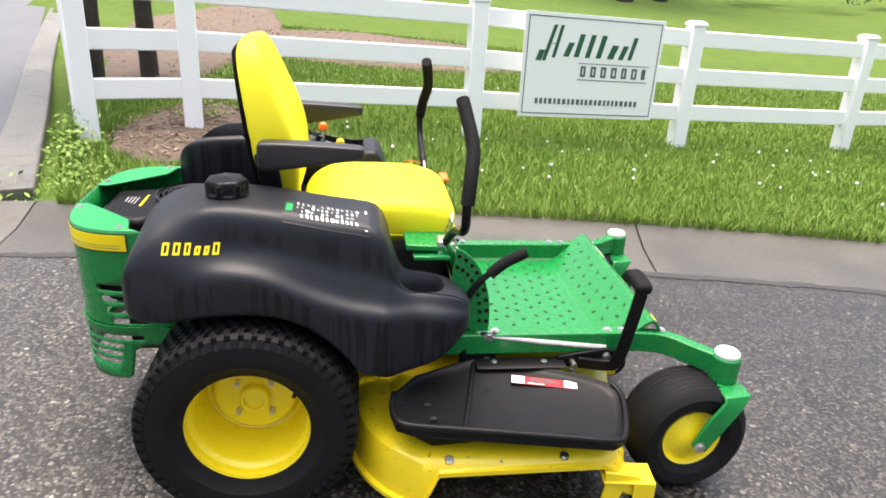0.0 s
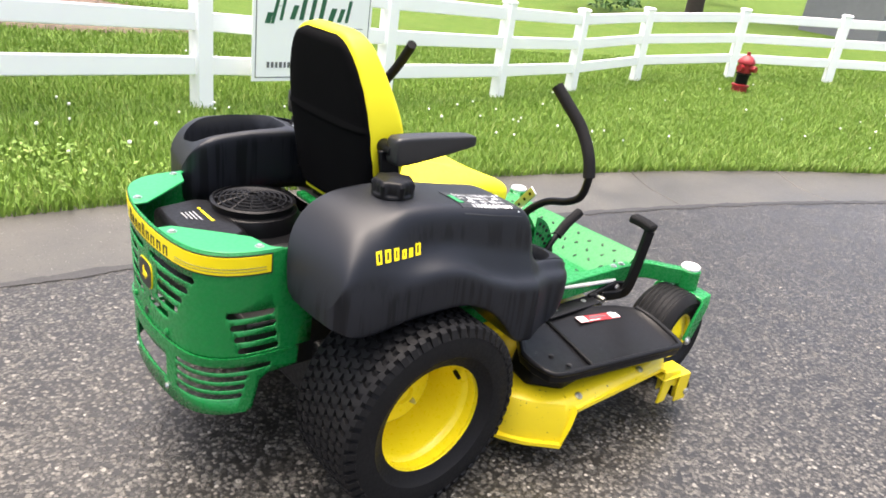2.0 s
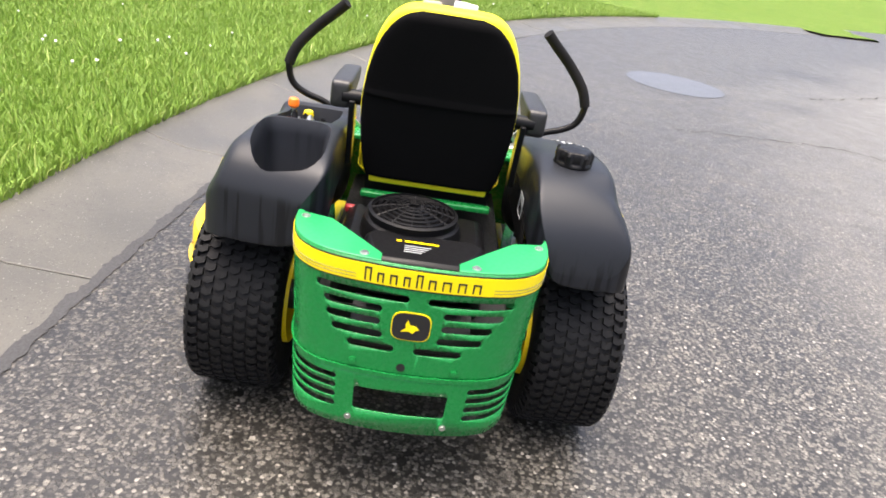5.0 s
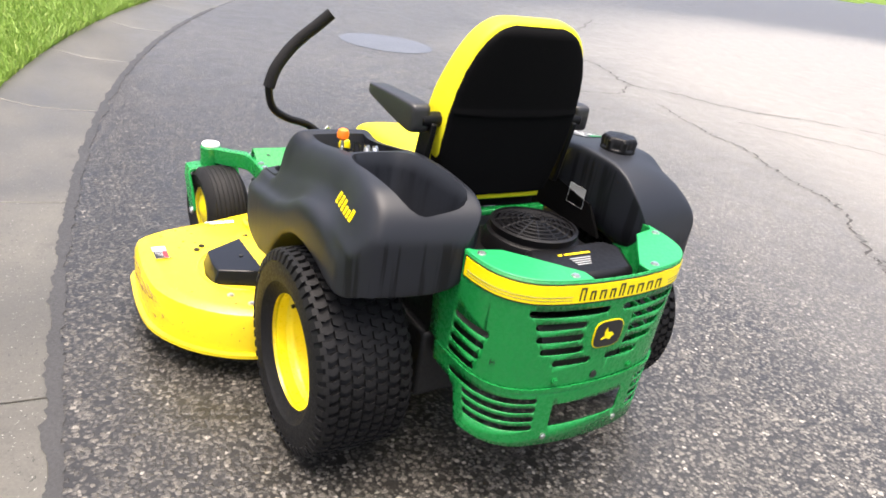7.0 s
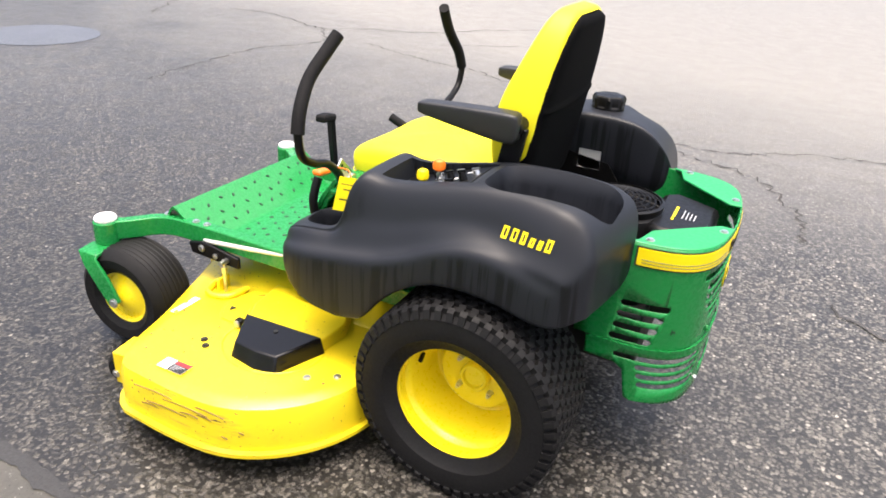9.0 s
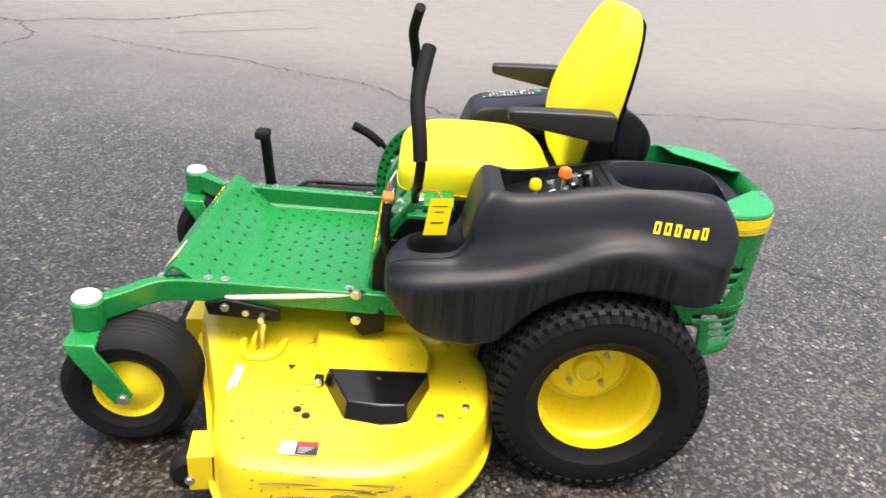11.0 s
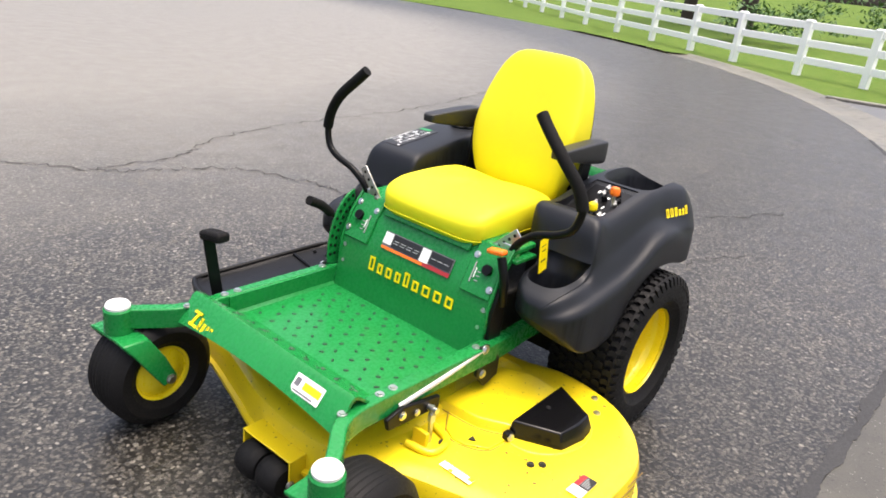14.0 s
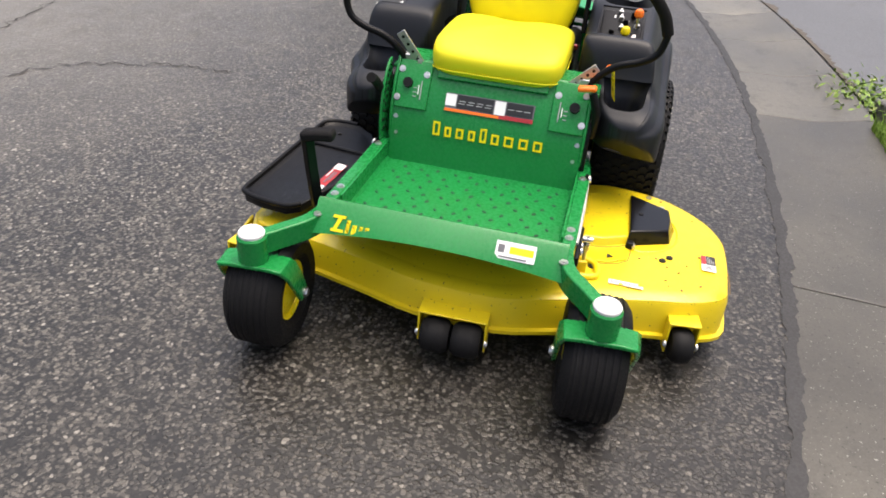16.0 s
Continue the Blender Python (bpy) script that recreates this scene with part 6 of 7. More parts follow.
# brake handle with its orange end, beside the dash
bm = bmesh.new()
tube(bm, [(0.56, 0.335, 0.52), (0.575, 0.340, 0.60), (0.572, 0.318, 0.665)], 0.013, 10, 4)
brake = part("park_brake", bm, BLACK, mower, "black parking brake arm")
bm = bmesh.new()
box(bm, (0.572, 0.300, 0.676), (0.030, 0.058, 0.016), pose(0, 0, 0, 8, 0, 0))
part("brake_tip", bm, ORANGE, brake, "orange brake tip", bevel=0.006)
bm = bmesh.new()
prism(bm, [(0.54, 0.40), (0.60, 0.40), (0.60, 0.50), (0.575, 0.57), (0.54, 0.57)], "y", 0.320, 0.334)
part("side_bracket", bm, BLACK, mower, bevel=0.003)

# cutting height quadrant and lever on the other side
bm = bmesh.new()
arc_pts = [(0.515, 0.46)] + [(0.515 + 0.20 * math.sin(a) * 0.62, 0.46 + 0.215 * math.cos(a)) for a in np.linspace(0.15, 1.75, 14)] + [(0.60, 0.42)]
prism(bm, arc_pts, "y", -0.345, -0.337)
quad = part("height_quadrant", bm, GREEN, mower, "green drilled height quadrant", bevel=0.002)
bm = bmesh.new()
for rad in (0.185, 0.155):
    for a in np.linspace(0.25, 1.6, 9):
        cyl(bm, (0.515 + rad * math.sin(a) * 0.62, -0.3468, 0.46 + rad * 1.06 * math.cos(a)), (0.515 + rad * math.sin(a) * 0.62, -0.3352, 0.46 + rad * 1.06 * math.cos(a)), 0.0058, n=10)
part("drilled_holes", bm, BLACK, quad, "dark drilled holes")
bm = bmesh.new()
tube(bm, [(0.555, -0.352, 0.50), (0.60, -0.352, 0.575), (0.66, -0.348, 0.628), (0.722, -0.342, 0.660)], 0.009, 10, 4)
hl = part("height_lever", bm, BLACK, mower, "black height lever")
bm = bmesh.new()
tube(bm, [(0.628, -0.350, 0.600), (0.67, -0.347, 0.634), (0.726, -0.342, 0.662)], 0.0155, 12, 4)
part("grip", bm, FOAM, hl, "black foam grip")

# foot lift pedal
bm = bmesh.new()
tube(bm, [(0.90, -0.372, 0.335), (0.985, -0.385, 0.330), (1.010, -0.400, 0.355), (1.025, -0.408, 0.45), (1.040, -0.414, 0.575)], 0.02, flat=(0.020, 0.034), per=4)
pedal = part("lift_pedal", bm, BLACK, mower, "black foot lift lever", bevel=0.003)
bm = bmesh.new()
tube(bm, [(1.043, -0.428, 0.584), (1.041, -0.385, 0.594), (1.036, -0.335, 0.598)], 0.02, flat=(0.046, 0.030), per=3)
part("pedal_pad", bm, FOAM, pedal, "black rubber pedal sleeve", bevel=0.009)
for s in (1, -1):
    bm = bmesh.new()
    prism(bm, [(0.84, 0.315), (1.03, 0.325), (1.04, 0.36), (0.98, 0.375), (0.84, 0.352)], "y", 0.360 * s, 0.374 * s)
    lk = part("deck_link", bm, BLACK, mower, "black deck lift link", bevel=0.004)
    bolt("link_bolt", (0.985, 0.376 * s, 0.352), (0, s, 0), 0.009, lk)
    bolt("link_bolt", (0.93, 0.376 * s, 0.338), (0, s, 0), 0.007, lk)
    bm = bmesh.new()
    cyl(bm, (0.884, 0.388 * s, 0.235), (0.884, 0.388 * s, 0.345), 0.006, n=10)
    cyl(bm, (0.884, 0.388 * s, 0.300), (0.884, 0.388 * s, 0.322), 0.011, n=6)
    cyl(bm, (0.884, 0.372 * s, 0.336), (0.884, 0.404 * s, 0.336), 0.009, n=10)
    part("link_rod", bm, STEEL, lk, "zinc-plated threaded rod")
    bm = bmesh.new()
    prism(bm, [(0.62, 0.42), (0.66, 0.42), (0.665, 0.33), (0.62, 0.28), (0.56, 0.30), (0.56, 0.36)], "y", 0.345 * s, 0.357 * s)
    hb = part("hanger_bracket", bm, BLACK, mower, "black deck hanger bracket", bevel=0.003)
    bolt("hanger_bolt", (0.638, 0.358 * s, 0.330), (0, s, 0), 0.010, hb)

# engine
bm = bmesh.new()
box(bm, (-0.19, 0.02, 0.52), (0.30, 0.38, 0.22))
part("engine_block", bm, BLACK, mower, "black engine block", bevel=0.03)
bm = bmesh.new()
lathe(bm, [(0.128, 0.60), (0.128, 0.650), (0.120, 0.672), (0.110, 0.678)], (-0.215, 0.03, 0), (0, 0, 1), 36)
shroud = part("engine_shroud", bm, BLACK, mower, "black engine shroud")
bm = bmesh.new()
for k in range(7):
    r0 = 0.104 * (k + 1) / 7
    z = 0.690 + 0.018 * (1 - (r0 / 0.104) ** 2)
    pts = [(-0.215 + r0 * math.cos(t), 0.03 + r0 * math.sin(t), z) for t in np.linspace(0, 6.283, 29)]
    tube(bm, pts, 0.0032, 5, 1)
for k in range(12):
    t = 2 * math.pi * k / 12
    tube(bm, [(-0.215 + r0 * math.cos(t), 0.03 + r0 * math.sin(t), 0.690 + 0.018 * (1 - (r0 / 0.104) ** 2)) for r0 in (0.015, 0.06, 0.104)], 0.003, 5, 2)
part("fan_guard", bm, BLACK, shroud, "black round fan grille")
bm = bmesh.new()
lathe(bm, [(0.108, 0.655), (0.114, 0.695), (0.106, 0.698), (0.100, 0.660)], (-0.215, 0.03, 0), (0, 0, 1), 36, caps=False)
part("fan_rim", bm, BLACK, shroud)
bm = bmesh.new()
prism(bm, [(-0.46, 0.11), (-0.46, -0.10), (-0.34, -0.16), (-0.30, -0.13), (-0.30, 0.12), (-0.34, 0.14)], "z", 0.58, 0.676)
acov = part("air_cleaner", bm, BLACK, mower, "black air cleaner cover", bevel=0.016)
each_bar("print", (-0.36, 0.06, 0.6765), (0.0, -0.10, 0), (0.007, 0, 0), [(0.0, 0, 0.12, 1, 0), (0.2, 0, 1.0, 1, 0)], 0.001, INK_YELLOW, acov)
for k in range(4):
    each_bar("print", (-0.380 - 0.010 * k, 0.04, 0.6765), (0.0, -0.07, 0), (0.003, 0, 0), [(0, 0, 0.9 - 0.1 * k, 1, 0)], 0.001, LABEL_GREY, acov)
bm = bmesh.new()
box(bm, (-0.07, 0.200, 0.615), (0.022, 0.030, 0.022))
part("battery_box", bm, INK_RED, mower, "red terminal cover", bevel=0.006)
bm = bmesh.new()
cyl(bm, (-0.405, -0.14, 0.48), (-0.405, 0.14, 0.48), 0.060, n=24)
part("muffler", bm, DARK_METAL, mower, "dull grey muffler behind the rear grille")
bm = bmesh.new()
box(bm, (0.10, 0, 0.40), (0.92, 0.50, 0.16))
box(bm, (-0.02, 0, 0.28), (0.30, 0.56, 0.20))
cyl(bm, (0, -0.40, 0.277), (0, 0.40, 0.277), 0.045, n=20)
part("chassis", bm, DARK_METAL, mower, "dark chassis and drive units", bevel=0.01)
bm = bmesh.new()
prism(bm, [(-0.16, 0.60), (0.30, 0.60), (0.33, 0.70), (0.10, 0.71), (-0.10, 0.68)], "y", -0.272, -0.262)
part("inner_panel", bm, CLOTH, mower)
decal("inner_label", (-0.075, -0.2605, 0.655), (0.07, 0, 0), (0, 0, 0.06), LABEL_GREY, [(INK_GREY, [(0.1, 0.75, 0.9, 0.8, 0), (0.1, 0.55, 0.8, 0.6, 0)])], "pale grey label inside the tank")

# rear guard: a sheet folded round the engine, with slots cut through
GUARD_PLAN = smooth_path([(-0.20, 0.298, 0), (-0.29, 0.300, 0), (-0.37, 0.296, 0), (-0.432, 0.276, 0), (-0.474, 0.236, 0), (-0.497, 0.180, 0), (-0.511, 0.09, 0), (-0.515, 0.0, 0), (-0.511, -0.09, 0), (-0.497, -0.180, 0), (-0.474, -0.236, 0), (-0.432, -0.276, 0), (-0.37, -0.296, 0), (-0.29, -0.300, 0), (-0.20, -0.298, 0)], 6)
GUARD_RUN = [0.0] + [float(v) for v in np.cumsum([(b - a).length for a, b in zip(GUARD_PLAN, GUARD_PLAN[1:])])]
G_LEN = GUARD_RUN[-1]


def guard_plan(s):
    """The guard's plan: s runs from the left front edge round the back to the right one."""
    k = (s + 0.5) * G_LEN
    return float(np.interp(k, GUARD_RUN, [p.x for p in GUARD_PLAN])), float(np.interp(k, GUARD_RUN, [p.y for p in GUARD_PLAN]))


def guard_point(s, z, lift=0.0):
    x, y = guard_plan(s)
    taper = 1.0 - 0.075 * max(0.0, (0.66 - z) / 0.4)
    if z < 0.405:
        taper -= 0.004
    e = 0.004
    x1, y1 = guard_plan(min(s + e, 0.5))
    x0, y0 = guard_plan(max(s - e, -0.5))
    nx, ny = -(y1 - y0), (x1 - x0)
    ln = math.hypot(nx, ny) or 1
    nx, ny = nx / ln, ny / ln
    if nx * (x + 0.2) + ny * y < 0:
        nx, ny = -nx, -ny
    return (-0.15 + (x + 0.15) * (0.9 + 0.1 * taper) + nx * lift, y * taper + ny * lift, z)


def stadium(s0, s1, z0, z1, r=None, n=5):
    """A slot's outline with rounded ends."""
    r = min(r or (z1 - z0) / 2, (z1 - z0) / 2)
    out = []
    for cs, cz, a0 in ((s1 - r, z1 - r, 0), (s0 + r, z1 - r, 90), (s0 + r, z0 + r, 180), (s1 - r, z0 + r, 270)):
        out += [(cs + r * math.cos(radians(a0 + 90 * k / n)), cz + r * math.sin(radians(a0 + 90 * k / n))) for k in range(n + 1)]
    return out


def folded_sheet(name, outline, holes, label, lift=0.0):
    """A flat sheet with holes, cut across finely and laid round the guard's plan."""
    bm = bmesh.new()
    edges = []
    for loop in [outline] + holes:
        vs = []
        for p in loop:
            if not vs or math.dist(p, vs[-1].co.xy) > 1e-4:
                vs.append(bm.verts.new((p[0], p[1], 0)))
        edges += [bm.edges.new((a, b)) for a, b in zip(vs, vs[1:] + vs[:1])]
    bmesh.ops.triangle_fill(bm, use_beauty=True, use_dissolve=False, edges=edges)
    for s in np.arange(-0.495, 0.50, 0.011):
        bmesh.ops.bisect_plane(bm, geom=list(bm.verts) + list(bm.edges) + list(bm.faces), plane_co=(s, 0, 0), plane_no=(1, 0, 0), dist=1e-5)
    for v in bm.verts:
        v.co = guard_point(v.co.x / G_LEN, v.co.y, lift)
    bmesh.ops.dissolve_degenerate(bm, dist=1e-5, edges=bm.edges)
    return part(name, bm, GREEN, mower, label, solid=0.004)


def guard():
    slots = []
    rows = ((-0.228, -0.012, 0.030, 0.232), (-0.207, -0.070, 0.070, 0.212), (-0.200, -0.072, 0.070, 0.190), (-0.185, -0.064, 0.064, 0.172), (-0.145, -0.033, 0.014, 0.128))
    for k, (a, b, c, d) in enumerate(rows):
        z = 0.613 - 0.0335 * k
        slots += [stadium(a, b, z - 0.0095, z + 0.0095), stadium(c, d, z - 0.0095, z + 0.0095)]
    for k in range(4):
        z, e = 0.530 - 0.034 * k, 0.010 * k
        for s in (-1, 1):
            slots.append(stadium(*sorted((s * (0.310 + e), s * (0.430 + e * 0.5))), z - 0.0095, z + 0.0095))
    half = G_LEN / 2
    outline = [(-half, 0.412), (half, 0.412), (half, 0.600), (half - 0.055, 0.615), (half - 0.06, 0.696), (-half + 0.06, 0.696), (-half + 0.055, 0.615), (-half, 0.600)]
    upper = folded_sheet("rear_guard", outline, slots, "green slotted steel engine guard")
    slots = [stadium(-0.118, 0.118, 0.296, 0.362, 0.008)]
    for k in range(4):
        z, out = 0.377 - 0.0265 * k, 0.425 if k == 0 else 0.372 - 0.006 * k
        for s in (-1, 1):
            slots.append(stadium(*sorted((s * 0.165, s * out)), z - 0.0080, z + 0.0080))
    outline = [(-0.380, 0.252), (-0.365, 0.243), (0.365, 0.243), (0.380, 0.252), (0.396, 0.335), (0.420, 0.352), (0.500, 0.356), (0.500, 0.408), (-0.500, 0.408), (-0.500, 0.356), (-0.420, 0.352), (-0.396, 0.335)]
    folded_sheet("lower_guard", outline, slots, "green slotted lower bumper of the guard", 0.004)
    return upper


rear_guard = guard()


def guard_strip(name, s0, s1, z0, z1, lift, mat, label=""):
    bm = bmesh.new()
    n = max(2, int(abs(s1 - s0) / 0.005))
    rr = []
    for s in np.linspace(s0, s1, n):
        rr.append([guard_point(s / G_LEN, z0, 0.001), guard_point(s / G_LEN, z0, lift), guard_point(s / G_LEN, z1, lift), guard_point(s / G_LEN, z1, 0.001)])
    rings(bm, rr)
    return part(name, bm, mat, rear_guard, label)


guard_strip("stripe_edge", -0.416, 0.416, 0.6385, 0.691, 0.0020, INK_BLACK, "thin black stripe edge")
guard_strip("yellow_stripe", -0.412, 0.412, 0.6425, 0.687, 0.0032, INK_YELLOW, "yellow decal stripe")
for k in range(2):
    for a, b in ((-0.400, -0.135), (0.170, 0.400)):
        guard_strip("stripe_line", a, b, 0.650 + 0.008 * k, 0.6508 + 0.008 * k, 0.0040, INK_GREY)
for u0, v0, u1, v1, sl in word(9, 4, 0, 0.32, (0, 4)):
    a, b, h = -0.118 + 0.262 * u0, -0.118 + 0.262 * u1, 0.6475 + 0.033 * v1
    for p, q, z0, z1 in ((a, a + 0.0035, 0.648, h), (b - 0.0035, b, 0.648, h), (a + 0.0035, b - 0.0035, h - 0.004, h)):
        guard_strip("stripe_mark", p, q, z0, z1, 0.0046, INK_BLACK)
guard_strip("fold_ledge", -0.492, 0.492, 0.402, 0.413, 0.0062, GREEN)

# the badge: a plain dark shield with a yellow rim and a plain mark
def badge(name, hw, hh, lift, mat, kind):
    bm = bmesh.new()
    if kind == "shield":
        ring = [(x, y * (1.0 + 0.05 * (x / hw) ** 2)) for x, y in rounded(hw, hh, 24, 3.4)]
    else:
        ring = [(-0.021, -0.013), (-0.004, -0.011), (0.006, -0.016), (0.009, -0.009), (0.019, -0.004), (0.010, 0.004), (-0.002, 0.005), (-0.008, 0.018), (-0.013, 0.006), (-0.011, -0.003)]
    lo = [bm.verts.new((-0.5125 - lift * 0.3, -x, 0.546 + y)) for x, y in ring]
    hi = [bm.verts.new((-0.5125 - lift, -x, 0.546 + y)) for x, y in ring]
    bm.faces.new(hi)
    for i in range(len(ring)):
        j = (i + 1) % len(ring)
        bm.faces.new((lo[i], lo[j], hi[j], hi[i]))
    return part(name, bm, mat, rear_guard)


badge("badge_rim", 0.0450, 0.0370, 0.0040, INK_YELLOW, "shield")
badge("badge_field", 0.0425, 0.0345, 0.0055, INK_BLACK, "shield")
badge("badge_mark", 0, 0, 0.0068, INK_YELLOW, "mark")

txt = bpy.data.curves.new("hot_mark", "FONT")
txt.body, txt.size, txt.space_character = "HOT", 0.021, 1.5
txt.extrude = 0.0006
txt.materials.append(INK_BLACK)
txt_ob = new("hot_mark", txt)
spot, out = Vector(guard_point(-0.300 / G_LEN, 0.462, 0.0)), Vector(guard_point(-0.255 / G_LEN, 0.462, 0.01)) - Vector(guard_point(-0.255 / G_LEN, 0.462, 0.0))
out.normalize()
side = Vector((0, 0, 1)).cross(out).normalized()
up = out.cross(side)
txt_ob.matrix_world = Matrix.Translation(spot + out * 0.004) @ Matrix((side, up, out)).transposed().to_4x4()
txt_ob.parent = rear_guard
txt_ob["label"] = "cut-out warning word"
bm = bmesh.new()
hx, hy, hz = guard_point(-0.010 / G_LEN, 0.432, 0.0)
cyl(bm, (hx, hy, hz), (hx - 0.003, hy, hz), 0.010, n=14)
part("guard_hole", bm, INK_BLACK, rear_guard, "dark round hole")
for s in (-0.127, 0.120):
    bolt("guard_bolt", guard_point(s / G_LEN, 0.430, 0.003), (-1, 0, 0), 0.007, rear_guard, GREEN)
    bolt("guard_bolt", guard_point(s / G_LEN, 0.270, 0.006), (-1, 0, 0), 0.006, rear_guard, STEEL)

for s in (1, -1):                                       # green corner plates on top of the guard, skylight put into their colour
    edge = [guard_point(q * s / G_LEN, 0.697) for q in np.linspace(-0.085, -0.445, 16)]
    inner = [(-0.335, 0.215), (-0.405, 0.150), (-0.478, 0.085)]
    ring = [(p[0], p[1]) for p in edge] + [(-0.318, 0.283 * s)] + [(x, y * s) for x, y in inner]
    bm = bmesh.new()
    prism(bm, ring, "z", 0.694, 0.700)
    pl = part("corner_plate", bm, GREEN_LIT, mower, "green corner plate, skylight put into its colour", bevel=0.002)
    bolt("plate_bolt", (-0.343, 0.276 * s, 0.700), (0, 0, 1), 0.008, pl)
    bolt("plate_bolt", (-0.490, 0.123 * s, 0.700), (0, 0, 1), 0.008, pl)

# ---------------------------------------------------------------- the cutting deck
DECK = [(0.875, 0.815, 0.085), (0.78, 0.832, 0.085), (0.64, 0.838, 0.085), (0.52, 0.826, 0.085), (0.425, 0.782, 0.085), (0.345, 0.711, 0.085), (0.288, 0.62, 0.085), (0.258, 0.51, 0.085), (0.256, 0.40, 0.085), (0.30, 0.26, 0.085), (0.27, 0.10, 0.085),
        (0.25, -0.05, 0.085), (0.28, -0.20, 0.085), (0.255, -0.36, 0.085), (0.285, -0.50, 0.085), (0.35, -0.60, 0.085), (0.43, -0.668, 0.085), (0.455, -0.668, 0.15), (0.475, -0.664, 0.195), (0.70, -0.662, 0.198), (0.90, -0.66, 0.20), (0.945, -0.655, 0.17),
        (0.985, -0.60, 0.125), (1.015, -0.42, 0.120), (1.065, -0.22, 0.118), (1.105, -0.06, 0.115), (1.112, 0.17, 0.115), (1.06, 0.33, 0.112), (0.975, 0.57, 0.105), (0.935, 0.72, 0.095)]


def soften(pts, lo, hi):
    """Rounds the outline between the given corners and leaves the rest as folded."""
    n, out = len(pts), []
    for i in range(n):
        out.append(pts[i])
        if lo <= i < hi or i >= 21:
            a, b, c, d = (Vector(pts[(i + k) % n]) for k in (-1, 0, 1, 2))
            for t in (0.33, 0.67):
                out.append(tuple(0.5 * (2 * b + (c - a) * t + (2 * a - 5 * b + 4 * c - d) * t * t + (3 * b - a - 3 * c + d) * t ** 3)))
    return out


DECK = soften(DECK, 0, 15)


def inset(pts, d):
    c = Vector((0.66, 0.08))
    out = []
    n = len(pts)
    for i in range(n):
        a, b, e = Vector(pts[i - 1][:2]), Vector(pts[i][:2]), Vector(pts[(i + 1) % n][:2])
        t = (e - a).normalized()
        nrm = Vector((-t.y, t.x))
        if nrm.dot(c - b) < 0:
            nrm = -nrm
        out.append(b + nrm * d)
    return out


bm = bmesh.new()
rr = []
for d, z in ((-0.012, None), (-0.012, 0.008), (0.002, 0.010), (0.004, "side"), (0.012, 0.218), (0.030, 0.2285), (0.055, 0.232)):
    ring = []
    for (x, y, zb), q in zip(DECK, inset(DECK, d)):
        if z is None:
            zz = zb - 0.004
        elif z == "side":
            zz = max(0.195, zb + 0.012)
        elif z < 0.1:
            zz = zb + z
        else:
            zz = z
        ring.append((q.x, q.y, zz))
    rr.append(ring)
rings(bm, rr, caps=False)
top = [v for v in bm.verts][-len(DECK):]
f = bm.faces.new(top)
bmesh.ops.triangulate(bm, faces=[f])
deck = part("mower_deck", bm, DECK_PAINT, mower, "scuffed yellow steel cutting deck", sharp=40)

bm = bmesh.new()                                        # raised centre shell, sloping to the front baffle
rings(bm, [[(x, y, z) for x, y in pts] for z, pts in ((0.228, [(0.36, 0.34), (0.36, -0.40), (0.98, -0.34), (1.07, -0.05), (1.075, 0.15), (1.02, 0.31), (0.86, 0.335)]), (0.256, [(0.40, 0.29), (0.40, -0.36), (0.86, -0.30), (0.93, -0.05), (0.93, 0.13), (0.90, 0.26), (0.82, 0.29)]))], caps=True)
part("deck_crown", bm, DECK_PAINT, deck, bevel=0.012)
bm = bmesh.new()                                        # belt shield: a folded box that slopes down to the front
rings(bm, [[(0.752, 0.30, 0.228), (0.465, 0.30, 0.228), (0.424, 0.40, 0.228), (0.436, 0.512, 0.228), (0.694, 0.522, 0.228), (0.742, 0.44, 0.228)],
           [(0.744, 0.305, 0.262), (0.470, 0.305, 0.268), (0.430, 0.40, 0.270), (0.440, 0.508, 0.268), (0.688, 0.514, 0.264), (0.728, 0.43, 0.262)]])
shield = part("belt_shield", bm, DECK_PAINT, deck, "yellow belt shield", bevel=0.004)
bm = bmesh.new()                                        # grass dirt caught along the folds
tube(bm, [(0.744, 0.335, 0.2385), (0.814, 0.386, 0.2325), (0.832, 0.425, 0.2325), (0.826, 0.464, 0.2325), (0.788, 0.520, 0.2325), (0.702, 0.525, 0.2325)], 0.0014, 5, 2)
tube(bm, [(0.752, 0.31, 0.238), (0.744, 0.44, 0.2385), (0.697, 0.523, 0.2385)], 0.0013, 5, 3)
part("dirt_line", bm, RUST, shield, "brown dirt in the fold")
bm = bmesh.new()
prism(bm, [(0.735, 0.33), (0.810, 0.385), (0.828, 0.425), (0.822, 0.462), (0.786, 0.516), (0.700, 0.522), (0.68, 0.46)], "z", 0.229, 0.2375)
part("shield_apron", bm, DECK_PAINT, shield, bevel=0.0015)
bm = bmesh.new()
cyl(bm, (0.792, 0.462, 0.237), (0.792, 0.462, 0.2415), 0.012, n=3)
part("apron_mark", bm, DARK_METAL, shield, "dark triangular mark")
bm = bmesh.new()
rings(bm, [[(0.702, 0.508, 0.228), (0.425, 0.500, 0.228), (0.478, 0.652, 0.228), (0.545, 0.664, 0.228), (0.636, 0.648, 0.228)],
           [(0.690, 0.514, 0.282), (0.434, 0.507, 0.284), (0.489, 0.636, 0.276), (0.548, 0.640, 0.275), (0.628, 0.634, 0.276)]])
cover = part("spindle_cover", bm, GLOSS_BLACK, deck, "glossy black spindle cover", bevel=0.004)
bm = bmesh.new()
cyl(bm, (0.56, 0.545, 0.276), (0.56, 0.545, 0.2835), 0.007, n=12)
part("cover_hole", bm, DARK_METAL, cover)
bm = bmesh.new()
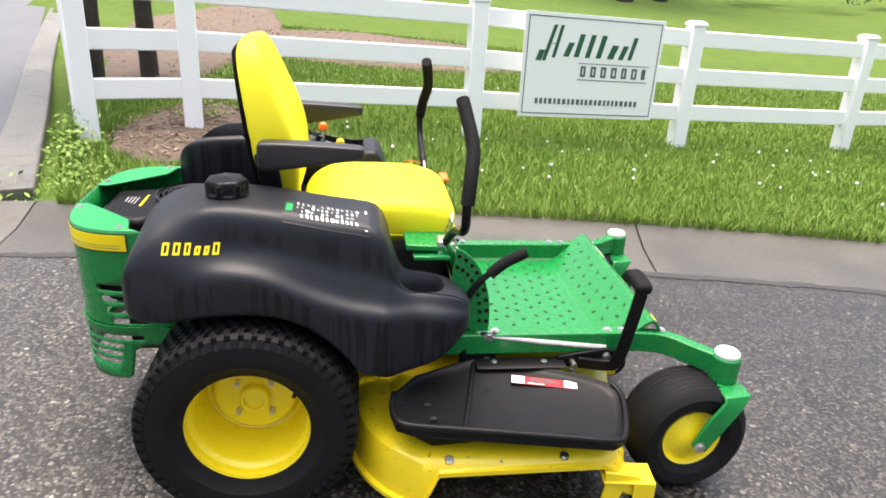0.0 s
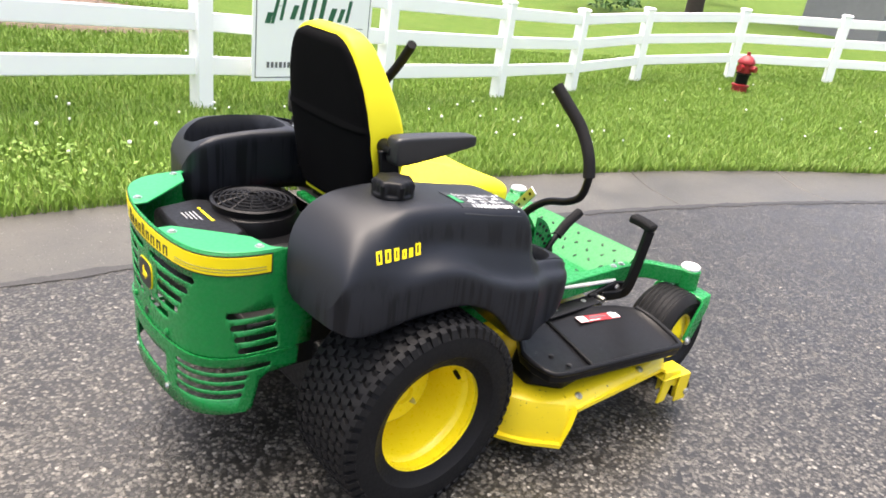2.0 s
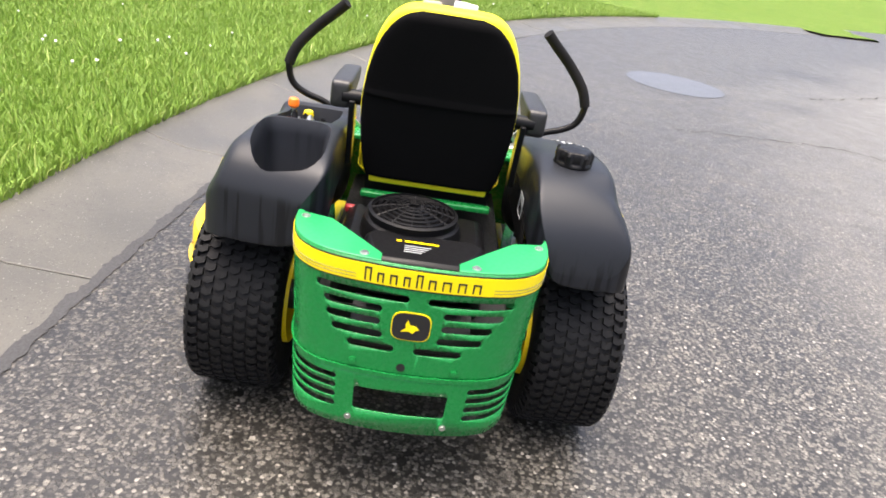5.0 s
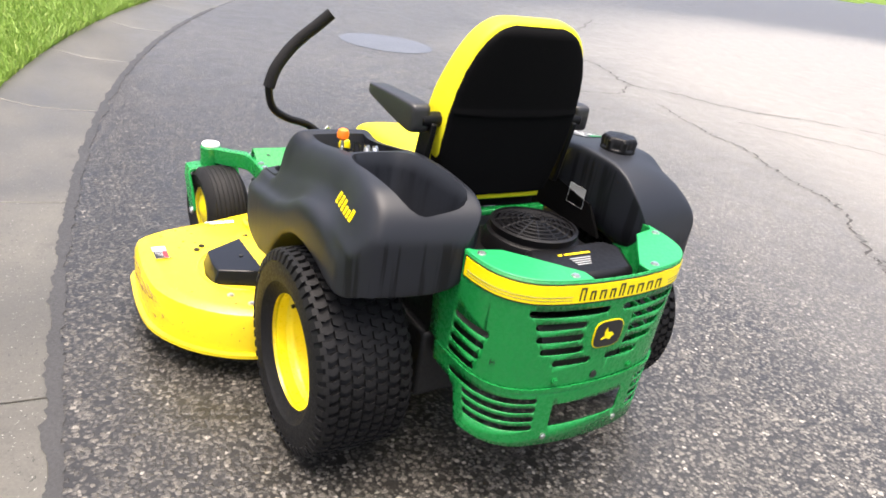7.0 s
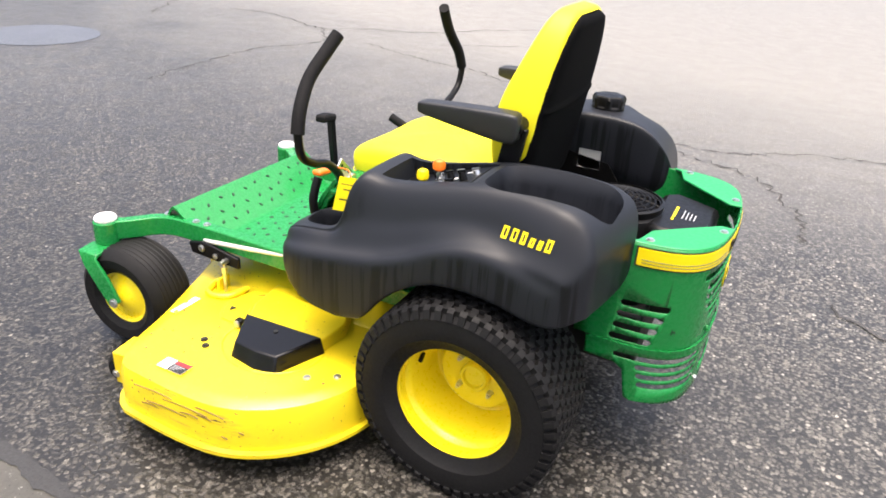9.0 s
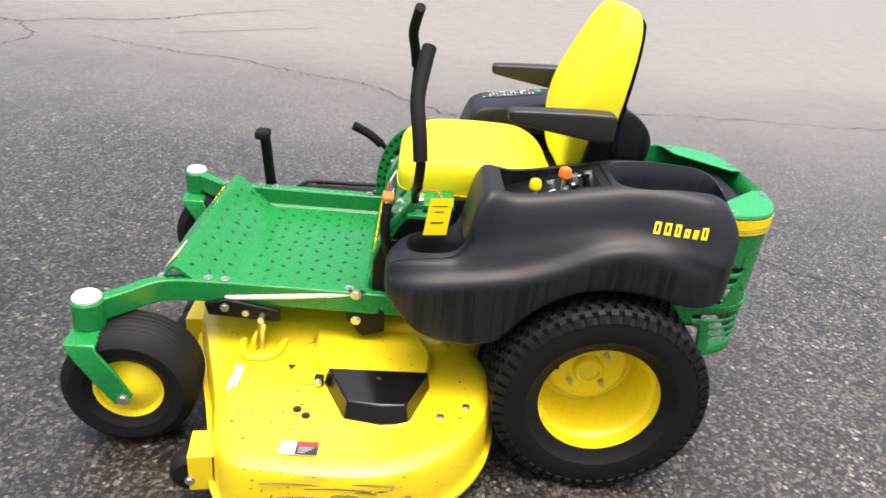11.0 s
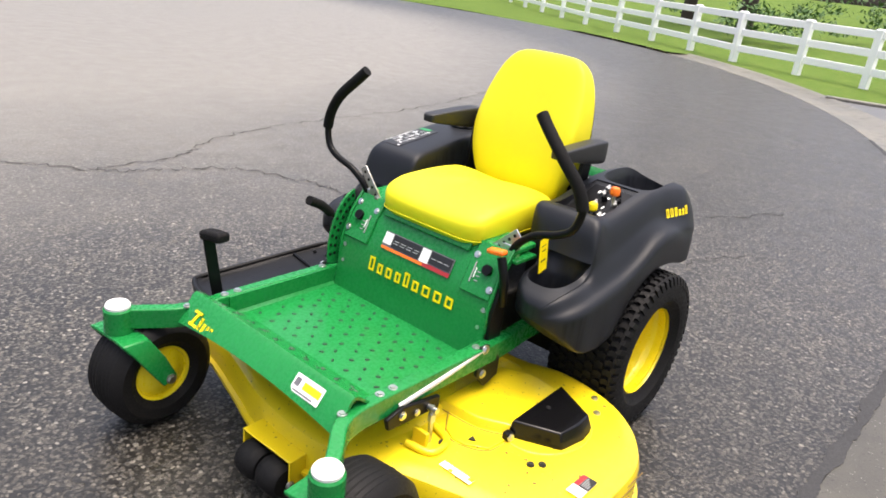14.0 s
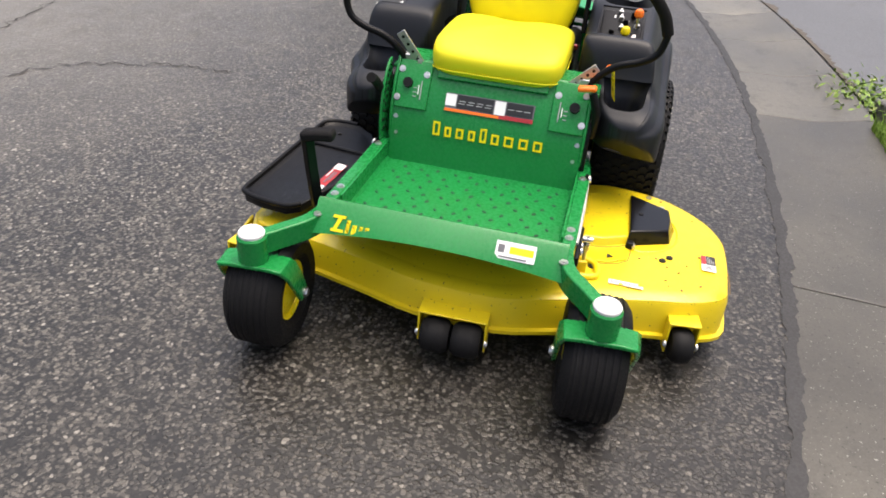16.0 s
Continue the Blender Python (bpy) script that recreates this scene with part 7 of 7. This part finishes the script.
box(bm, (0.712, 0.520, 0.246), (0.024, 0.022, 0.024))
part("cover_ear", bm, BLACK, cover, bevel=0.004)
bolt("cover_bolt", (0.714, 0.532, 0.246), (0.2, 1, 0.2), 0.008, cover)
bm = bmesh.new()                                        # the round seat pressed into the deck below the cover
tube(bm, [(0.57 + 0.150 * math.cos(t), 0.545 + 0.128 * math.sin(t), 0.2315) for t in np.linspace(-0.25, 3.4, 18)], 0.0042, 8, 2)
part("pressed_ring", bm, DECK_PAINT, deck)
for x, y in ((0.726, 0.646), (0.750, 0.625), (0.335, 0.575), (0.86, 0.415), (0.40, 0.62)):
    bolt("deck_bolt", (x, y, 0.234), (0, 0, 1), 0.008, deck, DARK_METAL if x > 0.7 else STEEL)
for x in (0.502, 0.80):
    bolt("deck_bolt", (x, -0.648, 0.224), (0, -0.4, 1), 0.009, deck)
bm = bmesh.new()                                        # lift eye
tube(bm, [(0.83, 0.35, 0.243), (0.85, 0.42, 0.240), (0.92, 0.43, 0.240), (0.94, 0.36, 0.243)], 0.010, 10, 4)
part("lift_eye", bm, YELLOW, deck)
bm = bmesh.new()
box(bm, (0.905, 0.375, 0.252), (0.012, 0.05, 0.045))
part("lift_tab", bm, YELLOW, deck, bevel=0.003)
decal("deck_label", (0.935, 0.470, 0.2355), (0.0, 0.10, 0), (-0.022, 0, 0), WHITE, [(LABEL_GREY, [(0.05 + 0.13 * i, 0.15, 0.14 + 0.13 * i, 0.85, 0) for i in range(7)]), (INK_YELLOW, [(0.3, 0.0, 0.42, 0.3, 0), (0.86, 0.5, 1.0, 1.0, 0)])], "worn pale deck label")
decal("danger_label", (0.765, 0.742, 0.2365), (0.0, 0.042, 0), (-0.085, 0, 0), WHITE, [(INK_RED, [(0.0, 0.42, 0.34, 1.0, 0)]), (INK_BLACK, [(0.36, 0.42, 1.0, 1.0, 0)]), (LABEL_GREY, [(0.45 + 0.13 * i, 0.48, 0.50 + 0.13 * i, 0.92 - 0.08 * i, 0) for i in range(4)] + [(0.2, 0.10, 0.8, 0.18, 0), (0.3, 0.22, 0.7, 0.34, 0)])], "red and white danger label")


def inside_deck(x, y, d):
    ring, hit = inset(DECK, d), False
    for p, q in zip(ring, ring[1:] + ring[:1]):
        if (p.y > y) != (q.y > y) and x < (q.x - p.x) * (y - p.y) / (q.y - p.y) + p.x:
            hit = not hit
    return hit


def scuff(pts, r, mat):
    bm = bmesh.new()
    tube(bm, pts, r, 5, 3)
    part("scuff", bm, mat, deck, "dark scratch in the paint")


for k, (x0, x1, y, z) in enumerate(((0.50, 0.62, 0.829, 0.200), (0.55, 0.70, 0.834, 0.188), (0.66, 0.80, 0.834, 0.196), (0.46, 0.52, 0.806, 0.150), (0.72, 0.78, 0.834, 0.145), (0.58, 0.64, 0.836, 0.172), (0.62, 0.76, 0.836, 0.160), (0.50, 0.55, 0.822, 0.130), (0.54, 0.60, 0.831, 0.178))):
    scuff([(x0, y - 0.002, z), ((x0 + x1) / 2, y, z + 0.004), (x1, y - 0.001, z - 0.003)], 0.0016, RUST)


rnd = random.Random(21)
for k in range(26):                                     # chips in the deck's paint
    x, y = rnd.uniform(0.30, 0.92), rnd.uniform(0.54, 0.80)
    if 0.42 < x < 0.73 and y < 0.70:
        continue
    z = 0.2335 if inside_deck(x, y, 0.05) else 0.0
    if z:
        a, n, r = rnd.uniform(0, 6.3), rnd.randint(5, 7), rnd.uniform(0.0025, 0.006)
        bm = bmesh.new()
        ring = [(x + r * rnd.uniform(0.5, 1.2) * math.cos(a + 6.283 * i / n), y + r * rnd.uniform(0.5, 1.2) * math.sin(a + 6.283 * i / n)) for i in range(n)]
        prism(bm, ring, "z", z - 0.002, z + 0.0006)
        part("paint_chip", bm, RUST, deck)


def roller(name, c, r, w, turn, n):
    m = Matrix.Translation(c) @ pose(0, 0, 0, 0, 0, turn)
    bm = bmesh.new()
    tot = n * w + (n + 1) * 0.008
    for s in (-1, 1):
        vv = box(bm, (-0.025, s * (tot / 2 + 0.003), 0.02), (0.055, 0.006, 0.10))
    box(bm, (-0.065, 0, 0.070), (0.135, tot + 0.012, 0.006))
    bmesh.ops.transform(bm, matrix=m, verts=bm.verts)
    br = part(name, bm, DECK_PAINT, deck, "yellow roller bracket", bevel=0.002)
    for k in range(n):
        y = (k - (n - 1) / 2) * (w + 0.008)
        bm = bmesh.new()
        lathe(bm, [(0.010, -w / 2), (r * 0.75, -w / 2), (r * 0.94, -w * 0.36), (r, -w * 0.15), (r, w * 0.15), (r * 0.94, w * 0.36), (r * 0.75, w / 2), (0.010, w / 2)], m @ Vector((0, y, 0)), m.to_3x3() @ Vector((0, 1, 0)), 26)
        part("gauge_roller", bm, RUBBER, br, "black rubber anti-scalp roller")
    for s in (-1, 1):
        bolt("roller_bolt", m @ Vector((0, s * (tot / 2 + 0.006), 0)), m.to_3x3() @ Vector((0, s, 0)), 0.009, br)


roller("roller_bracket", (1.165, 0.065, 0.098), 0.052, 0.082, 2, 2)
roller("roller_bracket", (0.985, 0.705, 0.105), 0.052, 0.062, 8, 1)
roller("roller_bracket", (1.035, -0.665, 0.098), 0.045, 0.055, -6, 1)
bm = bmesh.new()
prism(bm, [(0.90, 0.20), (0.99, 0.185), (1.03, 0.13), (1.03, 0.075), (0.99, 0.075), (0.985, 0.12), (0.955, 0.135), (0.935, 0.08), (0.895, 0.08), (0.905, 0.15)], "y", -0.690, -0.680)
part("roller_arm", bm, YELLOW, deck, "yellow front roller arm", bevel=0.003)

# discharge chute: a stiff black flap with a beaded rim
bm = bmesh.new()
outer = [(0.60, -0.355, 0.338), (0.76, -0.390, 0.335), (0.90, -0.440, 0.330), (0.972, -0.475, 0.320), (0.986, -0.52, 0.311), (0.966, -0.61, 0.304), (0.939, -0.677, 0.301), (0.905, -0.697, 0.302), (0.76, -0.684, 0.310), (0.62, -0.672, 0.318), (0.50, -0.662, 0.325), (0.405, -0.652, 0.330), (0.370, -0.634, 0.332), (0.358, -0.58, 0.334), (0.366, -0.52, 0.336), (0.43, -0.44, 0.338)]
mid = Vector((0.67, -0.56, 0.0))
def chute_ring(grow, dz):
    return [(x + (Vector((x, y, 0)) - mid).normalized().x * grow, y + (Vector((x, y, 0)) - mid).normalized().y * grow, z + dz) for x, y, z in outer]
rings(bm, [chute_ring(-0.030, -0.012), chute_ring(-0.004, -0.026), chute_ring(0.003, -0.028), chute_ring(0.006, -0.014), chute_ring(0.003, 0.001), chute_ring(-0.006, 0.003), chute_ring(-0.014, -0.003), chute_ring(-0.030, -0.008)])
chute = part("discharge_chute", bm, CHUTE, mower, "black rubber discharge chute", bevel=0.004)
bm = bmesh.new()
tube(bm, [(x, y, z + 0.002) for x, y, z in chute_ring(-0.001, 0.0)[3:15]], 0.0088, 10, 4)
part("rim_bead", bm, CHUTE, chute)
bm = bmesh.new()
rings(bm, [[(0.40, -0.44, 0.234), (0.60, -0.40, 0.234), (0.58, -0.60, 0.234), (0.46, -0.615, 0.234), (0.38, -0.54, 0.234)], [(0.42, -0.45, 0.328), (0.60, -0.40, 0.322), (0.575, -0.605, 0.314), (0.46, -0.61, 0.322), (0.41, -0.55, 0.326)]])
part("chute_base", bm, CHUTE, chute, bevel=0.012)
bm = bmesh.new()                                        # hinge plate between the flap and the deck
prism(bm, [(-0.335, 0.262), (-0.352, 0.340), (-0.400, 0.343), (-0.415, 0.338), (-0.40, 0.330), (-0.36, 0.326), (-0.345, 0.258)], "x", 0.60, 0.86)
part("hinge_plate", bm, CHUTE, chute, bevel=0.004)
for x in (0.655, 0.80):
    bolt("hinge_bolt", (x, -0.380, 0.342), (0, 0, 1), 0.007, chute)
for x, y in ((0.45, -0.56), (0.46, -0.62)):
    bolt("chute_bolt", (x, y, 0.328), (0, 0, 1), 0.006, chute, DARK_METAL)
bm = bmesh.new()
tube(bm, [(0.598, -0.372, 0.332), (0.565, -0.52, 0.326), (0.535, -0.650, 0.320)], 0.0065, 8, 3)
part("rib", bm, CHUTE, chute)
decal("chute_label", (0.688, -0.470, 0.3295), (0.180, -0.022, -0.0120), (0.008, 0.036, 0.001), INK_RED, [(WHITE, [(0.0, 0.05, 0.2, 0.95, 0), (0.8, 0.05, 1.0, 0.95, 0), (0.24, 0.12, 0.5, 0.22, 0)]), (INK_GREY, [(0.3, 0.45, 0.7, 0.6, 0), (0.3, 0.7, 0.6, 0.8, 0)])], "red and white danger label")
